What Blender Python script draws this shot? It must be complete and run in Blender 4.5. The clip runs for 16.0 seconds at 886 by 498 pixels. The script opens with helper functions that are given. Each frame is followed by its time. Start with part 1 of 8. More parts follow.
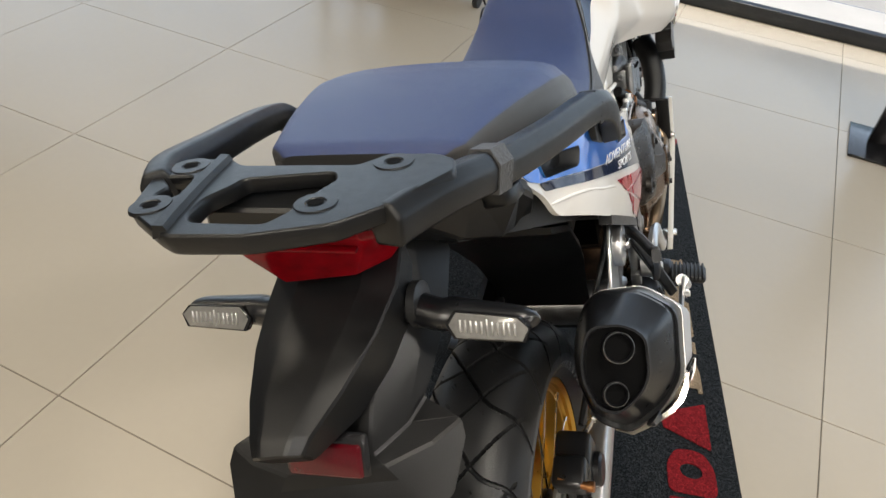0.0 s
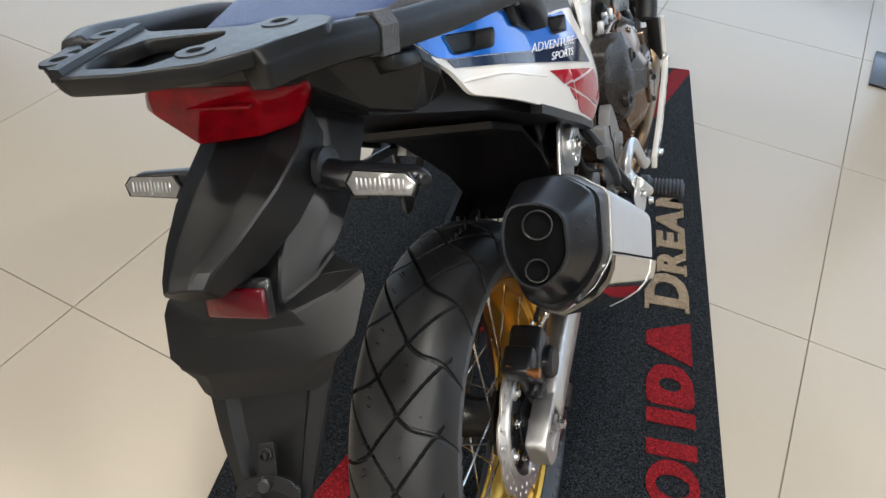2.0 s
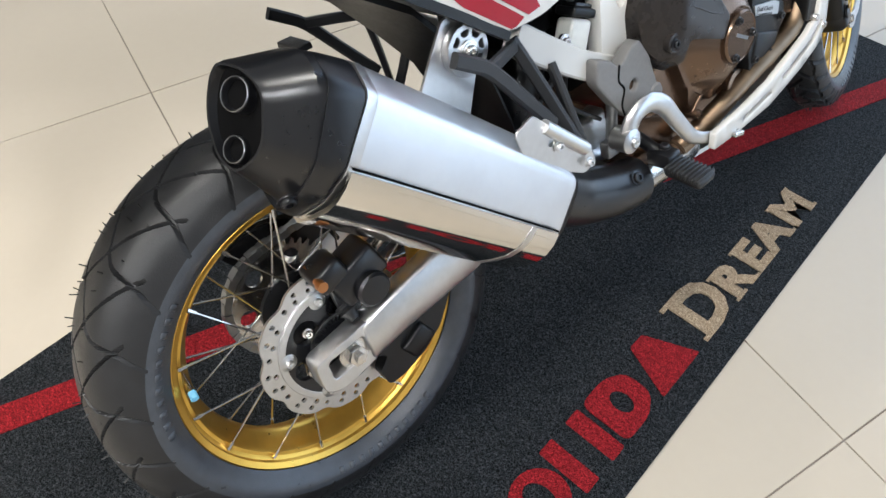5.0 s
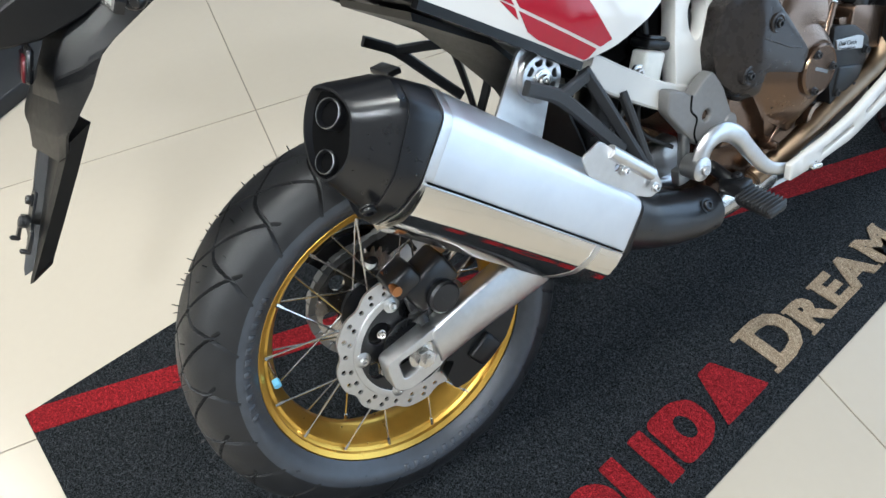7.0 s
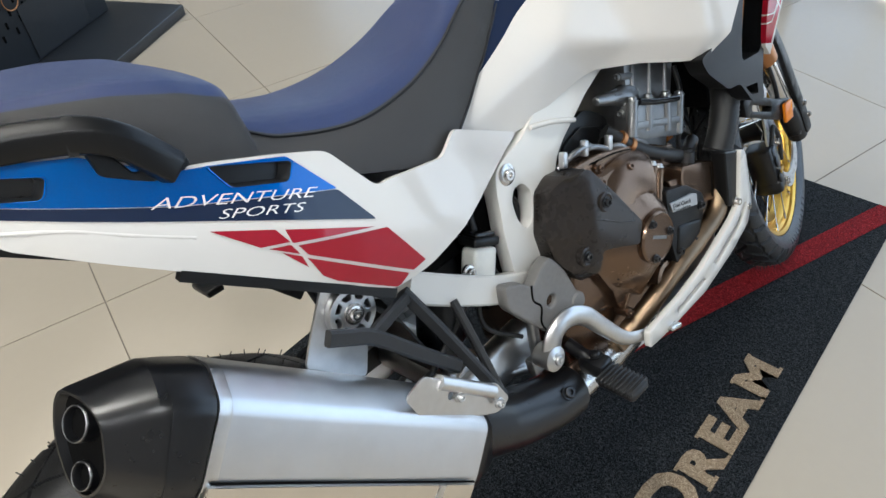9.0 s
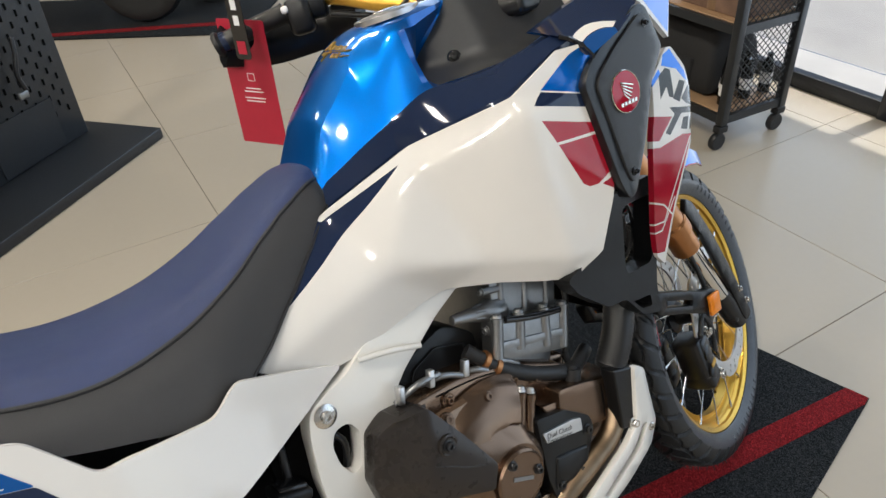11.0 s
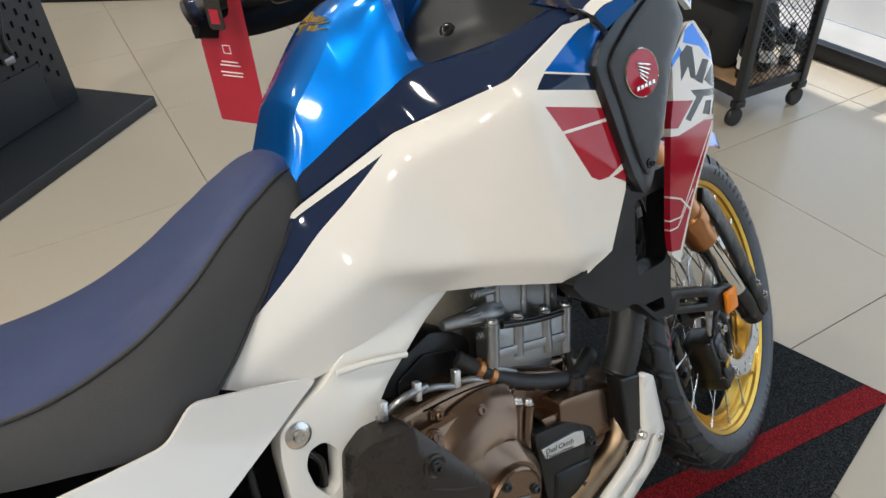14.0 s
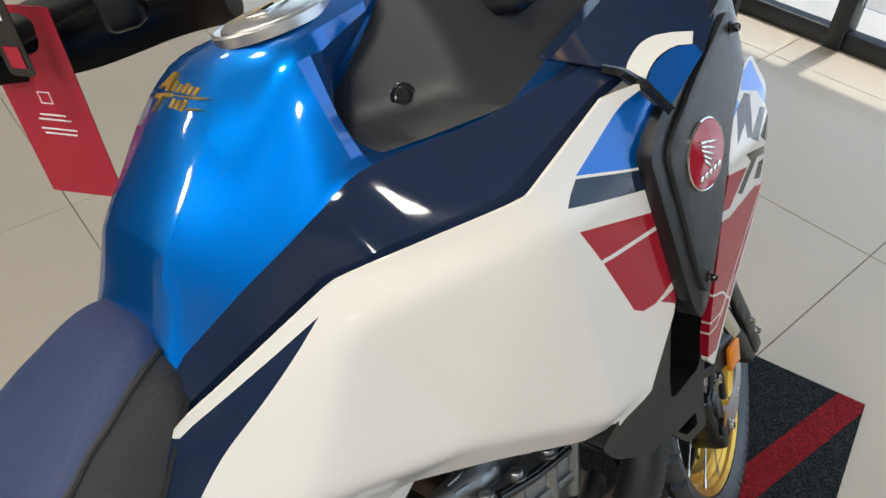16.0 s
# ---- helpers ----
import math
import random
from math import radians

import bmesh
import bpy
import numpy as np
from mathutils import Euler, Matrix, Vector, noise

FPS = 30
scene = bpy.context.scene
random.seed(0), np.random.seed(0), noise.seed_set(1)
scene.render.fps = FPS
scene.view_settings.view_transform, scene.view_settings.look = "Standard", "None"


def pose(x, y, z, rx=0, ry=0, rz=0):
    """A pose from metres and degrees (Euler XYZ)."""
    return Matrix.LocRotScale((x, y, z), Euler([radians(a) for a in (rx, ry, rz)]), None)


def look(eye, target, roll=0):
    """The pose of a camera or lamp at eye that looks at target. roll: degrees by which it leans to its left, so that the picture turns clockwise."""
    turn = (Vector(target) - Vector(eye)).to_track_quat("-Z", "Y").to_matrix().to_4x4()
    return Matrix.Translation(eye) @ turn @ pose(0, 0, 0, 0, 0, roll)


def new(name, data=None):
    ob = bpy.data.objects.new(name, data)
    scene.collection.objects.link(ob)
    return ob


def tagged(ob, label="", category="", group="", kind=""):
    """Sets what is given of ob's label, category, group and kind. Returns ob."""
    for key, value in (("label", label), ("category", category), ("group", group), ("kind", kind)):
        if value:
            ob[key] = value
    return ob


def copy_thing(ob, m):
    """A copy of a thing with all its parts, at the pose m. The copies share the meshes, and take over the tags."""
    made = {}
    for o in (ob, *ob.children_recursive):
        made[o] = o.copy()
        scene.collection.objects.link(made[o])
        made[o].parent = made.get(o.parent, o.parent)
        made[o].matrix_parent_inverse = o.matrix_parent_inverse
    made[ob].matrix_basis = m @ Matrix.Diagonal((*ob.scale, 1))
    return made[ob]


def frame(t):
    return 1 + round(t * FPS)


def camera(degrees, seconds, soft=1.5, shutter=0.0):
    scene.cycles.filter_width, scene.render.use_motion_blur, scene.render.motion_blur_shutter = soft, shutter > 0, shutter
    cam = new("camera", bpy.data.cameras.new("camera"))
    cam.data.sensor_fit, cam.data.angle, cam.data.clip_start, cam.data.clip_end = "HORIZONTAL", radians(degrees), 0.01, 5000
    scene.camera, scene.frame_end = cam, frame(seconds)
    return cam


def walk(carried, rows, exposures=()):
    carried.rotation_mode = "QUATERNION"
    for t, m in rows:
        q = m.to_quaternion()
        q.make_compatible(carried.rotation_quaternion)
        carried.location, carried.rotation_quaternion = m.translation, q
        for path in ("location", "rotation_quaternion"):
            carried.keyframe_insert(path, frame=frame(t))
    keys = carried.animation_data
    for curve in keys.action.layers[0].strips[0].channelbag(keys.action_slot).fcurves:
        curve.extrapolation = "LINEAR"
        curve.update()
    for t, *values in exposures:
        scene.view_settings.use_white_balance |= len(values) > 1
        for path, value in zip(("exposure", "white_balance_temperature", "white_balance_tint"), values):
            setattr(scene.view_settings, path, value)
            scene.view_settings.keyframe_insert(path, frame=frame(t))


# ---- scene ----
cam = camera(64.8, 16.0)
PATH = [
    (0, (-0.1757, -0.5931, 1.388), (-0.4582, 0.9011, 0.089), 6.2),
    (0.5, (-0.171, -0.6473, 1.366), (-0.4222, 0.8261, 0.037), 5.2),
    (1, (-0.158, -0.6783, 1.349), (-0.4044, 0.7635, -0.015), 4.8),
    (1.5, (-0.1252, -0.6833, 1.356), (-0.409, 0.7287, -0.031), 4.3),
    (2, (-0.0182, -0.6485, 1.366), (-0.39, 0.7308, -0.034), 3.3),
    (2.5, (0.1151, -0.6121, 1.357), (-0.3174, 0.7263, -0.064), 3.3),
    (3, (0.173, -0.5727, 1.347), (-0.319, 0.7198, -0.098), 3.5),
    (3.2, (0.1837, -0.5376, 1.334), (-0.3292, 0.738, -0.118), 3.7),
    (5.3, (0.4875, -0.2333, 1.265), (-0.4538, 0.5273, -0.328), 0.4),
    (5.5, (0.4941, -0.24, 1.27), (-0.469, 0.48, -0.328), -0.3),
    (6, (0.505, -0.2478, 1.264), (-0.4996, 0.4047, -0.337), -2.1),
    (6.5, (0.5069, -0.2566, 1.283), (-0.533, 0.3891, -0.299), -3.3),
    (7, (0.5192, -0.2611, 1.312), (-0.5671, 0.4185, -0.223), -4.1),
    (7.5, (0.5279, -0.2633, 1.325), (-0.5917, 0.4745, -0.159), -4.6),
    (8, (0.5519, -0.2283, 1.34), (-0.5792, 0.5899, -0.093), -4.7),
    (8.5, (0.5272, -0.1488, 1.346), (-0.5907, 0.7542, -0.044), -4.6),
    (9, (0.4537, -0.0236, 1.358), (-0.6468, 0.958, 0.007), -4.2),
    (9.5, (0.4035, 0.0882, 1.376), (-0.6959, 1.1253, 0.065), -3.5),
    (10, (0.4395, 0.2272, 1.405), (-0.7192, 1.2687, 0.151), -3.8),
    (10.2, (0.454, 0.2775, 1.411), (-0.7286, 1.3208, 0.182), -3.7),
    (12.3, (0.493, 0.3843, 1.427), (-0.844, 1.3753, 0.318), -4.3),
    (12.5, (0.4885, 0.3905, 1.424), (-0.8477, 1.3735, 0.307), -4.4),
    (13, (0.4855, 0.395, 1.422), (-0.8408, 1.3699, 0.286), -4.2),
    (13.5, (0.4787, 0.4027, 1.419), (-0.81, 1.3787, 0.241), -3.8),
    (14, (0.415, 0.4409, 1.394), (-0.8258, 1.4183, 0.167), -3.6),
    (14.5, (0.2437, 0.5353, 1.374), (-0.9307, 1.5273, 0.096), -3.4),
    (15, (0.122, 0.6048, 1.372), (-0.9686, 1.6254, 0.042), -2.9),
    (15.5, (0.103, 0.6354, 1.362), (-0.9305, 1.6942, 0.017), -2.1),
    (16, (0.0949, 0.6439, 1.361), (-0.8585, 1.7438, -0.01), -0.7),
]
walk(cam, [(t, look(eye, target, roll)) for t, eye, target, roll in PATH],
     [(0, 0.18, 6300, 9), (1.5, 0.30, 5950, 9), (3.2, 0.40, 5900, 10), (5.5, 0.66, 5650, 8), (7.5, 0.63, 5400, 5), (9.0, 0.26, 5750, 7), (9.5, 0.14, 5900, 8), (12.5, 0.12, 6300, 9), (16, 0.08, 6050, 7)])

# ---- light ----
world = bpy.data.worlds.new("showroom_sky")
scene.world = world
world.use_nodes = True
wn = world.node_tree.nodes
sky = wn.new("ShaderNodeTexSky")
sky.sky_type, sky.sun_disc = "NISHITA", False
sky.sun_elevation, sky.sun_rotation = radians(78), radians(12)
wn["Background"].inputs["Strength"].default_value = 0.12
world.node_tree.links.new(sky.outputs["Color"], wn["Background"].inputs["Color"])
sun = new("sun", bpy.data.lights.new("sun", "SUN"))
sun.data.energy, sun.data.angle, sun.data.color = 3.6, radians(0.6), (1.0, 0.95, 0.88)
sun.matrix_world = look((0.432, 2.034, 9.781), (0, 0, 0))


def area_lamp(name, m, w, h, watts, colour):
    lamp = new(name, bpy.data.lights.new(name, "AREA"))
    lamp.data.shape, lamp.data.size, lamp.data.size_y = "RECTANGLE", w, h
    lamp.data.energy, lamp.data.color = watts, colour
    lamp.matrix_world = m
    return lamp


# ---- materials ----
def material(name, colour, rough=0.5, metal=0.0, grain=0.0, scale=60.0, bump=0.0, bump_scale=200.0, coat=0.0, spec=0.5, wear=0.0, ior=1.5):
    """A surface with colour variation at two scales, uneven roughness and fine relief."""
    mat = bpy.data.materials.new(name)
    mat.use_nodes = True
    nt = mat.node_tree
    b = nt.nodes["Principled BSDF"]
    b.inputs["Base Color"].default_value = (*colour, 1)
    b.inputs["Roughness"].default_value = rough
    b.inputs["Metallic"].default_value = metal
    b.inputs["IOR"].default_value = ior
    b.inputs["Coat Weight"].default_value = coat
    b.inputs["Coat Roughness"].default_value = 0.07
    b.inputs["Specular IOR Level"].default_value = 0.0 if coat else spec
    tc = nt.nodes.new("ShaderNodeTexCoord")
    if grain or wear:
        fine = nt.nodes.new("ShaderNodeTexNoise")
        fine.inputs["Scale"].default_value = scale
        fine.inputs["Detail"].default_value = 6
        nt.links.new(tc.outputs["Object"], fine.inputs["Vector"])
        broad = nt.nodes.new("ShaderNodeTexNoise")
        broad.inputs["Scale"].default_value = scale * 0.08
        broad.inputs["Detail"].default_value = 3
        nt.links.new(tc.outputs["Object"], broad.inputs["Vector"])
        add = nt.nodes.new("ShaderNodeMath")
        add.operation = "MULTIPLY_ADD"
        nt.links.new(broad.outputs["Fac"], add.inputs[0])
        add.inputs[1].default_value = 0.8
        nt.links.new(fine.outputs["Fac"], add.inputs[2])
        ramp = nt.nodes.new("ShaderNodeMapRange")
        ramp.inputs["From Min"].default_value, ramp.inputs["From Max"].default_value = 0.55, 1.25
        ramp.inputs["To Min"].default_value, ramp.inputs["To Max"].default_value = 1 - grain, 1 + grain
        nt.links.new(add.outputs[0], ramp.inputs["Value"])
        mul = nt.nodes.new("ShaderNodeVectorMath")
        mul.operation = "SCALE"
        mul.inputs[0].default_value = colour
        nt.links.new(ramp.outputs["Result"], mul.inputs["Scale"])
        nt.links.new(mul.outputs["Vector"], b.inputs["Base Color"])
        rr = nt.nodes.new("ShaderNodeMapRange")
        rr.inputs["From Min"].default_value, rr.inputs["From Max"].default_value = 0.55, 1.25
        rr.inputs["To Min"].default_value, rr.inputs["To Max"].default_value = max(0.02, rough - wear), min(1, rough + wear)
        nt.links.new(add.outputs[0], rr.inputs["Value"])
        nt.links.new(rr.outputs["Result"], b.inputs["Roughness"])
    if bump:
        bn = nt.nodes.new("ShaderNodeTexNoise")
        bn.inputs["Scale"].default_value = bump_scale
        bn.inputs["Detail"].default_value = 4
        nt.links.new(tc.outputs["Object"], bn.inputs["Vector"])
        bp = nt.nodes.new("ShaderNodeBump")
        bp.inputs["Strength"].default_value = bump
        bp.inputs["Distance"].default_value = 0.002
        nt.links.new(bn.outputs["Fac"], bp.inputs["Height"])
        nt.links.new(bp.outputs["Normal"], b.inputs["Normal"])
    return mat


M = {}
M["white"] = material("pearl_white_paint", (0.63, 0.613, 0.585), 0.4, 0, 0.012, 25, coat=1.0)
M["blue"] = material("bright_blue_metallic_paint", (0.002, 0.118, 0.46), 0.36, 0.8, 0.06, 400, coat=1.0)
M["navy"] = material("navy_paint", (0.010, 0.018, 0.046), 0.4, 0, 0.05, 90, coat=1.0)
M["red"] = material("dark_red_paint", (0.30, 0.008, 0.022), 0.4, 0, 0.05, 90, coat=1.0)
M["plastic"] = material("black_moulded_plastic", (0.0045, 0.0047, 0.0052), 0.36, 0, 0.2, 120, 0.10, 900, wear=0.06, spec=0.34)
M["plastic_grey"] = material("dark_grey_plastic", (0.024, 0.025, 0.027), 0.40, 0, 0.10, 120, 0.08, 900, wear=0.08, spec=0.3)
M["satin_black"] = material("satin_black_metal", (0.006, 0.0063, 0.0075), 0.30, 0.0, 0.08, 80, 0.04, 600, wear=0.04, spec=0.5)
M["gloss_black"] = material("gloss_black", (0.008, 0.008, 0.009), 0.15, 0, 0.1, 80)
# near-black for seams and radiator; elsewhere it paints the shade inside hollows
M["dark"] = material("void_and_seam_shade", (0.002, 0.002, 0.0022), 0.85, 0, 0.2, 40, spec=0.08)
M["rubber"] = material("tyre_rubber", (0.0130, 0.0132, 0.0140), 0.44, 0, 0.3, 40, 0.2, 500, wear=0.10, spec=0.4)
# sidewall rubber, its base lightened and blued to carry the sky's sheen
M["rubber_side"] = material("sidewall_rubber_with_sheen", (0.040, 0.045, 0.054), 0.36, 0, 0.25, 60, 0.2, 500, wear=0.1)
M["gold"] = material("gold_anodised_aluminium", (0.66, 0.40, 0.07), 0.34, 0.9, 0.08, 60, 0.05, 300, wear=0.08)
M["copper"] = material("bronze_fork_tube", (0.40, 0.18, 0.07), 0.32, 0.85, 0.1, 60, wear=0.06)
M["steel"] = material("bright_steel", (0.62, 0.60, 0.57), 0.22, 1.0, 0.1, 80, wear=0.08)
M["alu"] = material("brushed_aluminium", (0.62, 0.62, 0.62), 0.36, 1.0, 0.08, 90, 0.05, 400, wear=0.08)
M["muffler"] = material("brushed_muffler_steel", (0.68, 0.69, 0.71), 0.42, 1.0, 0.06, 30, 0.03, 500, wear=0.06)
M["chrome"] = material("polished_steel", (0.70, 0.67, 0.62), 0.07, 1.0, 0.04, 40)
M["bronze"] = material("bronze_engine_paint", (0.175, 0.118, 0.082), 0.25, 0.95, 0.05, 70, 0.04, 500, wear=0.03)
M["dark_bronze"] = material("dark_bronze_engine_paint", (0.034, 0.029, 0.026), 0.28, 0.5, 0.06, 70, 0.06, 500, wear=0.03)
# steel whose tan base colour holds a warm reflection
M["warm_steel"] = material("warm_reflection_steel", (0.24, 0.175, 0.115), 0.40, 1.0, 0.25, 30, wear=0.08)
M["grey_metal"] = material("grey_cast_metal", (0.27, 0.275, 0.28), 0.36, 0.95, 0.12, 90, 0.15, 500, wear=0.08)
M["grey_plastic"] = material("mid_grey_plastic", (0.16, 0.155, 0.15), 0.5, 0, 0.1, 120, 0.15, 900)
M["seat_blue"] = material("navy_vinyl_seat", (0.0165, 0.0300, 0.1000), 0.42, 0, 0.12, 150, 0.5, 1100, wear=0.06)
M["seat_grey"] = material("charcoal_vinyl_seat", (0.028, 0.027, 0.027), 0.46, 0, 0.12, 150, 0.6, 1100, wear=0.06)
M["lens_red"] = material("red_lens", (0.15, 0.001, 0.004), 0.3, 0, 0.5, 60, coat=0.45)
M["reflector"] = material("dark_red_reflector", (0.060, 0.002, 0.005), 0.30, 0, 0.2, 300, coat=1.0)
M["lens_clear"] = material("clear_lens", (0.20, 0.195, 0.185), 0.12, 0.3, 0.2, 160, coat=1.0)
M["orange"] = material("amber_reflector", (0.75, 0.22, 0.01), 0.2, 0, 0.1, 200, coat=1.0)
M["frame_white"] = material("white_frame_paint", (0.60, 0.59, 0.56), 0.4, 0, 0.012, 25, coat=1.0)
M["wall"] = material("grey_wall_paint", (0.36, 0.355, 0.35), 0.8, 0, 0.05, 8, 0.1, 300)
M["ceiling"] = material("white_ceiling", (0.28, 0.272, 0.255), 0.9, 0, 0.03, 5)
M["steel_black"] = material("black_powder_coat", (0.014, 0.016, 0.019), 0.42, 0.1, 0.2, 60, 0.15, 800)
M["wood"] = material("light_shelf_wood", (0.35, 0.22, 0.12), 0.5, 0, 0.25, 14, 0.2, 120)
M["tape"] = material("grey_tape", (0.05, 0.05, 0.052), 0.5, 0, 0.3, 200, 0.6, 300)
M["tag_red"] = material("red_card", (0.37, 0.010, 0.032), 0.5, 0, 0.05, 60)
M["paper"] = material("white_print", (0.75, 0.75, 0.75), 0.6)
M["clear_plastic"] = material("milky_plastic", (0.62, 0.62, 0.58), 0.35, 0, 0.08, 60)
M["cloth"] = material("black_bag_cloth", (0.012, 0.012, 0.013), 0.85, 0, 0.3, 120, 0.6, 700)
M["outside"] = material("pale_paving", (0.45, 0.44, 0.42), 0.8, 0, 0.15, 3, 0.2, 60)
M["tile"] = material("beige_porcelain_tile", (0.395, 0.350, 0.283), 0.26, 0, 0.012, 45, wear=0.012, spec=0.3)
M["joint"] = material("tile_joint", (0.20, 0.17, 0.14), 0.8, 0, 0.1, 60)


for key, tint in (("seat_blue", (0.55, 0.62, 0.85, 1)), ("seat_grey", (0.6, 0.6, 0.6, 1))):
    shell = M[key].node_tree.nodes["Principled BSDF"]
    shell.inputs["Sheen Weight"].default_value = 0.08
    shell.inputs["Sheen Roughness"].default_value = 0.45
    shell.inputs["Sheen Tint"].default_value = tint


def loop_pile(name, light, gap_shade, size=300.0):
    """Loop-pile carpet: small bright loops, the shade between them painted darker, varied by fine noise."""
    mat = bpy.data.materials.new(name)
    mat.use_nodes = True
    nt = mat.node_tree
    b = nt.nodes["Principled BSDF"]
    b.inputs["Roughness"].default_value = 0.7
    b.inputs["Specular IOR Level"].default_value = 0.12
    tc = nt.nodes.new("ShaderNodeTexCoord")
    warp = nt.nodes.new("ShaderNodeTexNoise")
    warp.inputs["Scale"].default_value = 55.0
    nt.links.new(tc.outputs["Object"], warp.inputs["Vector"])
    add = nt.nodes.new("ShaderNodeVectorMath")
    add.operation = "MULTIPLY_ADD"
    nt.links.new(warp.outputs["Color"], add.inputs[0])
    add.inputs[1].default_value = (0.012, 0.012, 0.012)
    nt.links.new(tc.outputs["Object"], add.inputs[2])
    strand = nt.nodes.new("ShaderNodeTexNoise")
    strand.inputs["Scale"].default_value = size
    strand.inputs["Detail"].default_value = 1.0
    nt.links.new(add.outputs[0], strand.inputs["Vector"])
    fold = nt.nodes.new("ShaderNodeMath")
    fold.operation = "SUBTRACT"
    nt.links.new(strand.outputs["Fac"], fold.inputs[0])
    fold.inputs[1].default_value = 0.5
    size_of = nt.nodes.new("ShaderNodeMath")
    size_of.operation = "ABSOLUTE"
    nt.links.new(fold.outputs[0], size_of.inputs[0])
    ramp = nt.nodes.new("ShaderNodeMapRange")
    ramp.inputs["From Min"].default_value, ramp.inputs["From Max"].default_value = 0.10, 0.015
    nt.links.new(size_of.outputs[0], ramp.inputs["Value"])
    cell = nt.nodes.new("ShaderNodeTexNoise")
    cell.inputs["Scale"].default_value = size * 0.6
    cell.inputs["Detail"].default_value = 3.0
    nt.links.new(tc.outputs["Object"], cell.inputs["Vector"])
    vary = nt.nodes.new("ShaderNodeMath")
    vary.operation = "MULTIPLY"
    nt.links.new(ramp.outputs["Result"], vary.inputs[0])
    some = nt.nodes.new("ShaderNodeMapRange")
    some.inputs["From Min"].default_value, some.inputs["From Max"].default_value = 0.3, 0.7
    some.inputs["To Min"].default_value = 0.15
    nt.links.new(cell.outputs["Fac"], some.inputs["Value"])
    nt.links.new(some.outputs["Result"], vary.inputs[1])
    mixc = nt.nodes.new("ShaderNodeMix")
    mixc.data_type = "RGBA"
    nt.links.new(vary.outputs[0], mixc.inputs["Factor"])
    # low spots take the darker colour, shade between loops put into the pile
    mixc.inputs["A"].default_value = (*gap_shade, 1)
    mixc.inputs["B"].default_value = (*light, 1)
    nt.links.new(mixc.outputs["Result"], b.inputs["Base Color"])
    bp = nt.nodes.new("ShaderNodeBump")
    bp.inputs["Strength"].default_value = 1.0
    bp.inputs["Distance"].default_value = 0.004
    nt.links.new(vary.outputs[0], bp.inputs["Height"])
    nt.links.new(bp.outputs["Normal"], b.inputs["Normal"])
    return mat


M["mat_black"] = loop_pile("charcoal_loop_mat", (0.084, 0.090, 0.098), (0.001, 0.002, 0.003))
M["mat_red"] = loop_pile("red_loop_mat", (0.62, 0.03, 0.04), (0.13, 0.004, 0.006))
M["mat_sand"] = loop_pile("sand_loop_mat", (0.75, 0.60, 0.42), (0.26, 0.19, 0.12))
glass = bpy.data.materials.new("clear_glass")
glass.use_nodes = True
glass.node_tree.nodes["Principled BSDF"].inputs["Transmission Weight"].default_value = 1.0
glass.node_tree.nodes["Principled BSDF"].inputs["Roughness"].default_value = 0.0
glass.node_tree.nodes["Principled BSDF"].inputs["IOR"].default_value = 1.1
M["glass"] = glass


# ---- building helpers ----
def mesh_of(verts, faces, smooth=False, angle=35):
    me = bpy.data.meshes.new("mesh")
    me.from_pydata([tuple(v) for v in verts], [], faces)
    bm = bmesh.new()
    bm.from_mesh(me)
    bmesh.ops.recalc_face_normals(bm, faces=bm.faces)
    bm.to_mesh(me)
    bm.free()
    if smooth:
        me.shade_smooth()
        me.set_sharp_from_angle(angle=radians(angle))
    return me


def part(name, me, mat, parent=None, label=""):
    """One mesh object under a thing or a part. me: a mesh or a bmesh."""
    if isinstance(me, bmesh.types.BMesh):
        bm, me = me, bpy.data.meshes.new(name)
        bm.to_mesh(me)
        bm.free()
    me.name = name
    if mat is not None and not me.materials:
        me.materials.append(M[mat] if isinstance(mat, str) else mat)
    ob = new(name, me)
    if parent:
        ob.parent = parent
    if label:
        tagged(ob, label)
    return ob


def thing(name, label, category, m=None, group="", kind=""):
    ob = new(name)
    ob.empty_display_size = 0.1
    if m is not None:
        ob.matrix_world = m
    return tagged(ob, label, category, group, kind)


def bevelled(me, width, segments=2, angle=35, flat=False, sharp=50):
    bm = bmesh.new()
    bm.from_mesh(me)
    edges = [e for e in bm.edges if len(e.link_faces) == 2 and e.calc_face_angle(0) > radians(angle)]
    bmesh.ops.bevel(bm, geom=edges, offset=width, segments=segments, profile=0.5, affect="EDGES", clamp_overlap=True)
    bm.to_mesh(me)
    bm.free()
    if flat:
        me.shade_flat()
    else:
        me.shade_smooth()
        me.set_sharp_from_angle(angle=radians(sharp))
    return me


def box(size, at=(0, 0, 0), turn=None, bevel=0.0, seg=2):
    x, y, z = (s / 2 for s in size)
    vs = [Vector((a * x, b * y, c * z)) for a in (-1, 1) for b in (-1, 1) for c in (-1, 1)]
    fs = [(0, 1, 3, 2), (4, 6, 7, 5), (0, 4, 5, 1), (2, 3, 7, 6), (0, 2, 6, 4), (1, 5, 7, 3)]
    me = mesh_of(vs, fs)
    if bevel:
        bevelled(me, bevel, seg)
    m = Matrix.Translation(at) @ (turn.to_4x4() if turn else Matrix())
    me.transform(m)
    return me


def merged(*meshes):
    bm = bmesh.new()
    for me in meshes:
        bm.from_mesh(me)
    out = bpy.data.meshes.new("merged")
    bm.to_mesh(out)
    bm.free()
    sm = [p.use_smooth for me in meshes for p in me.polygons]
    out.polygons.foreach_set("use_smooth", sm)
    out.set_sharp_from_angle(angle=radians(45))
    return out


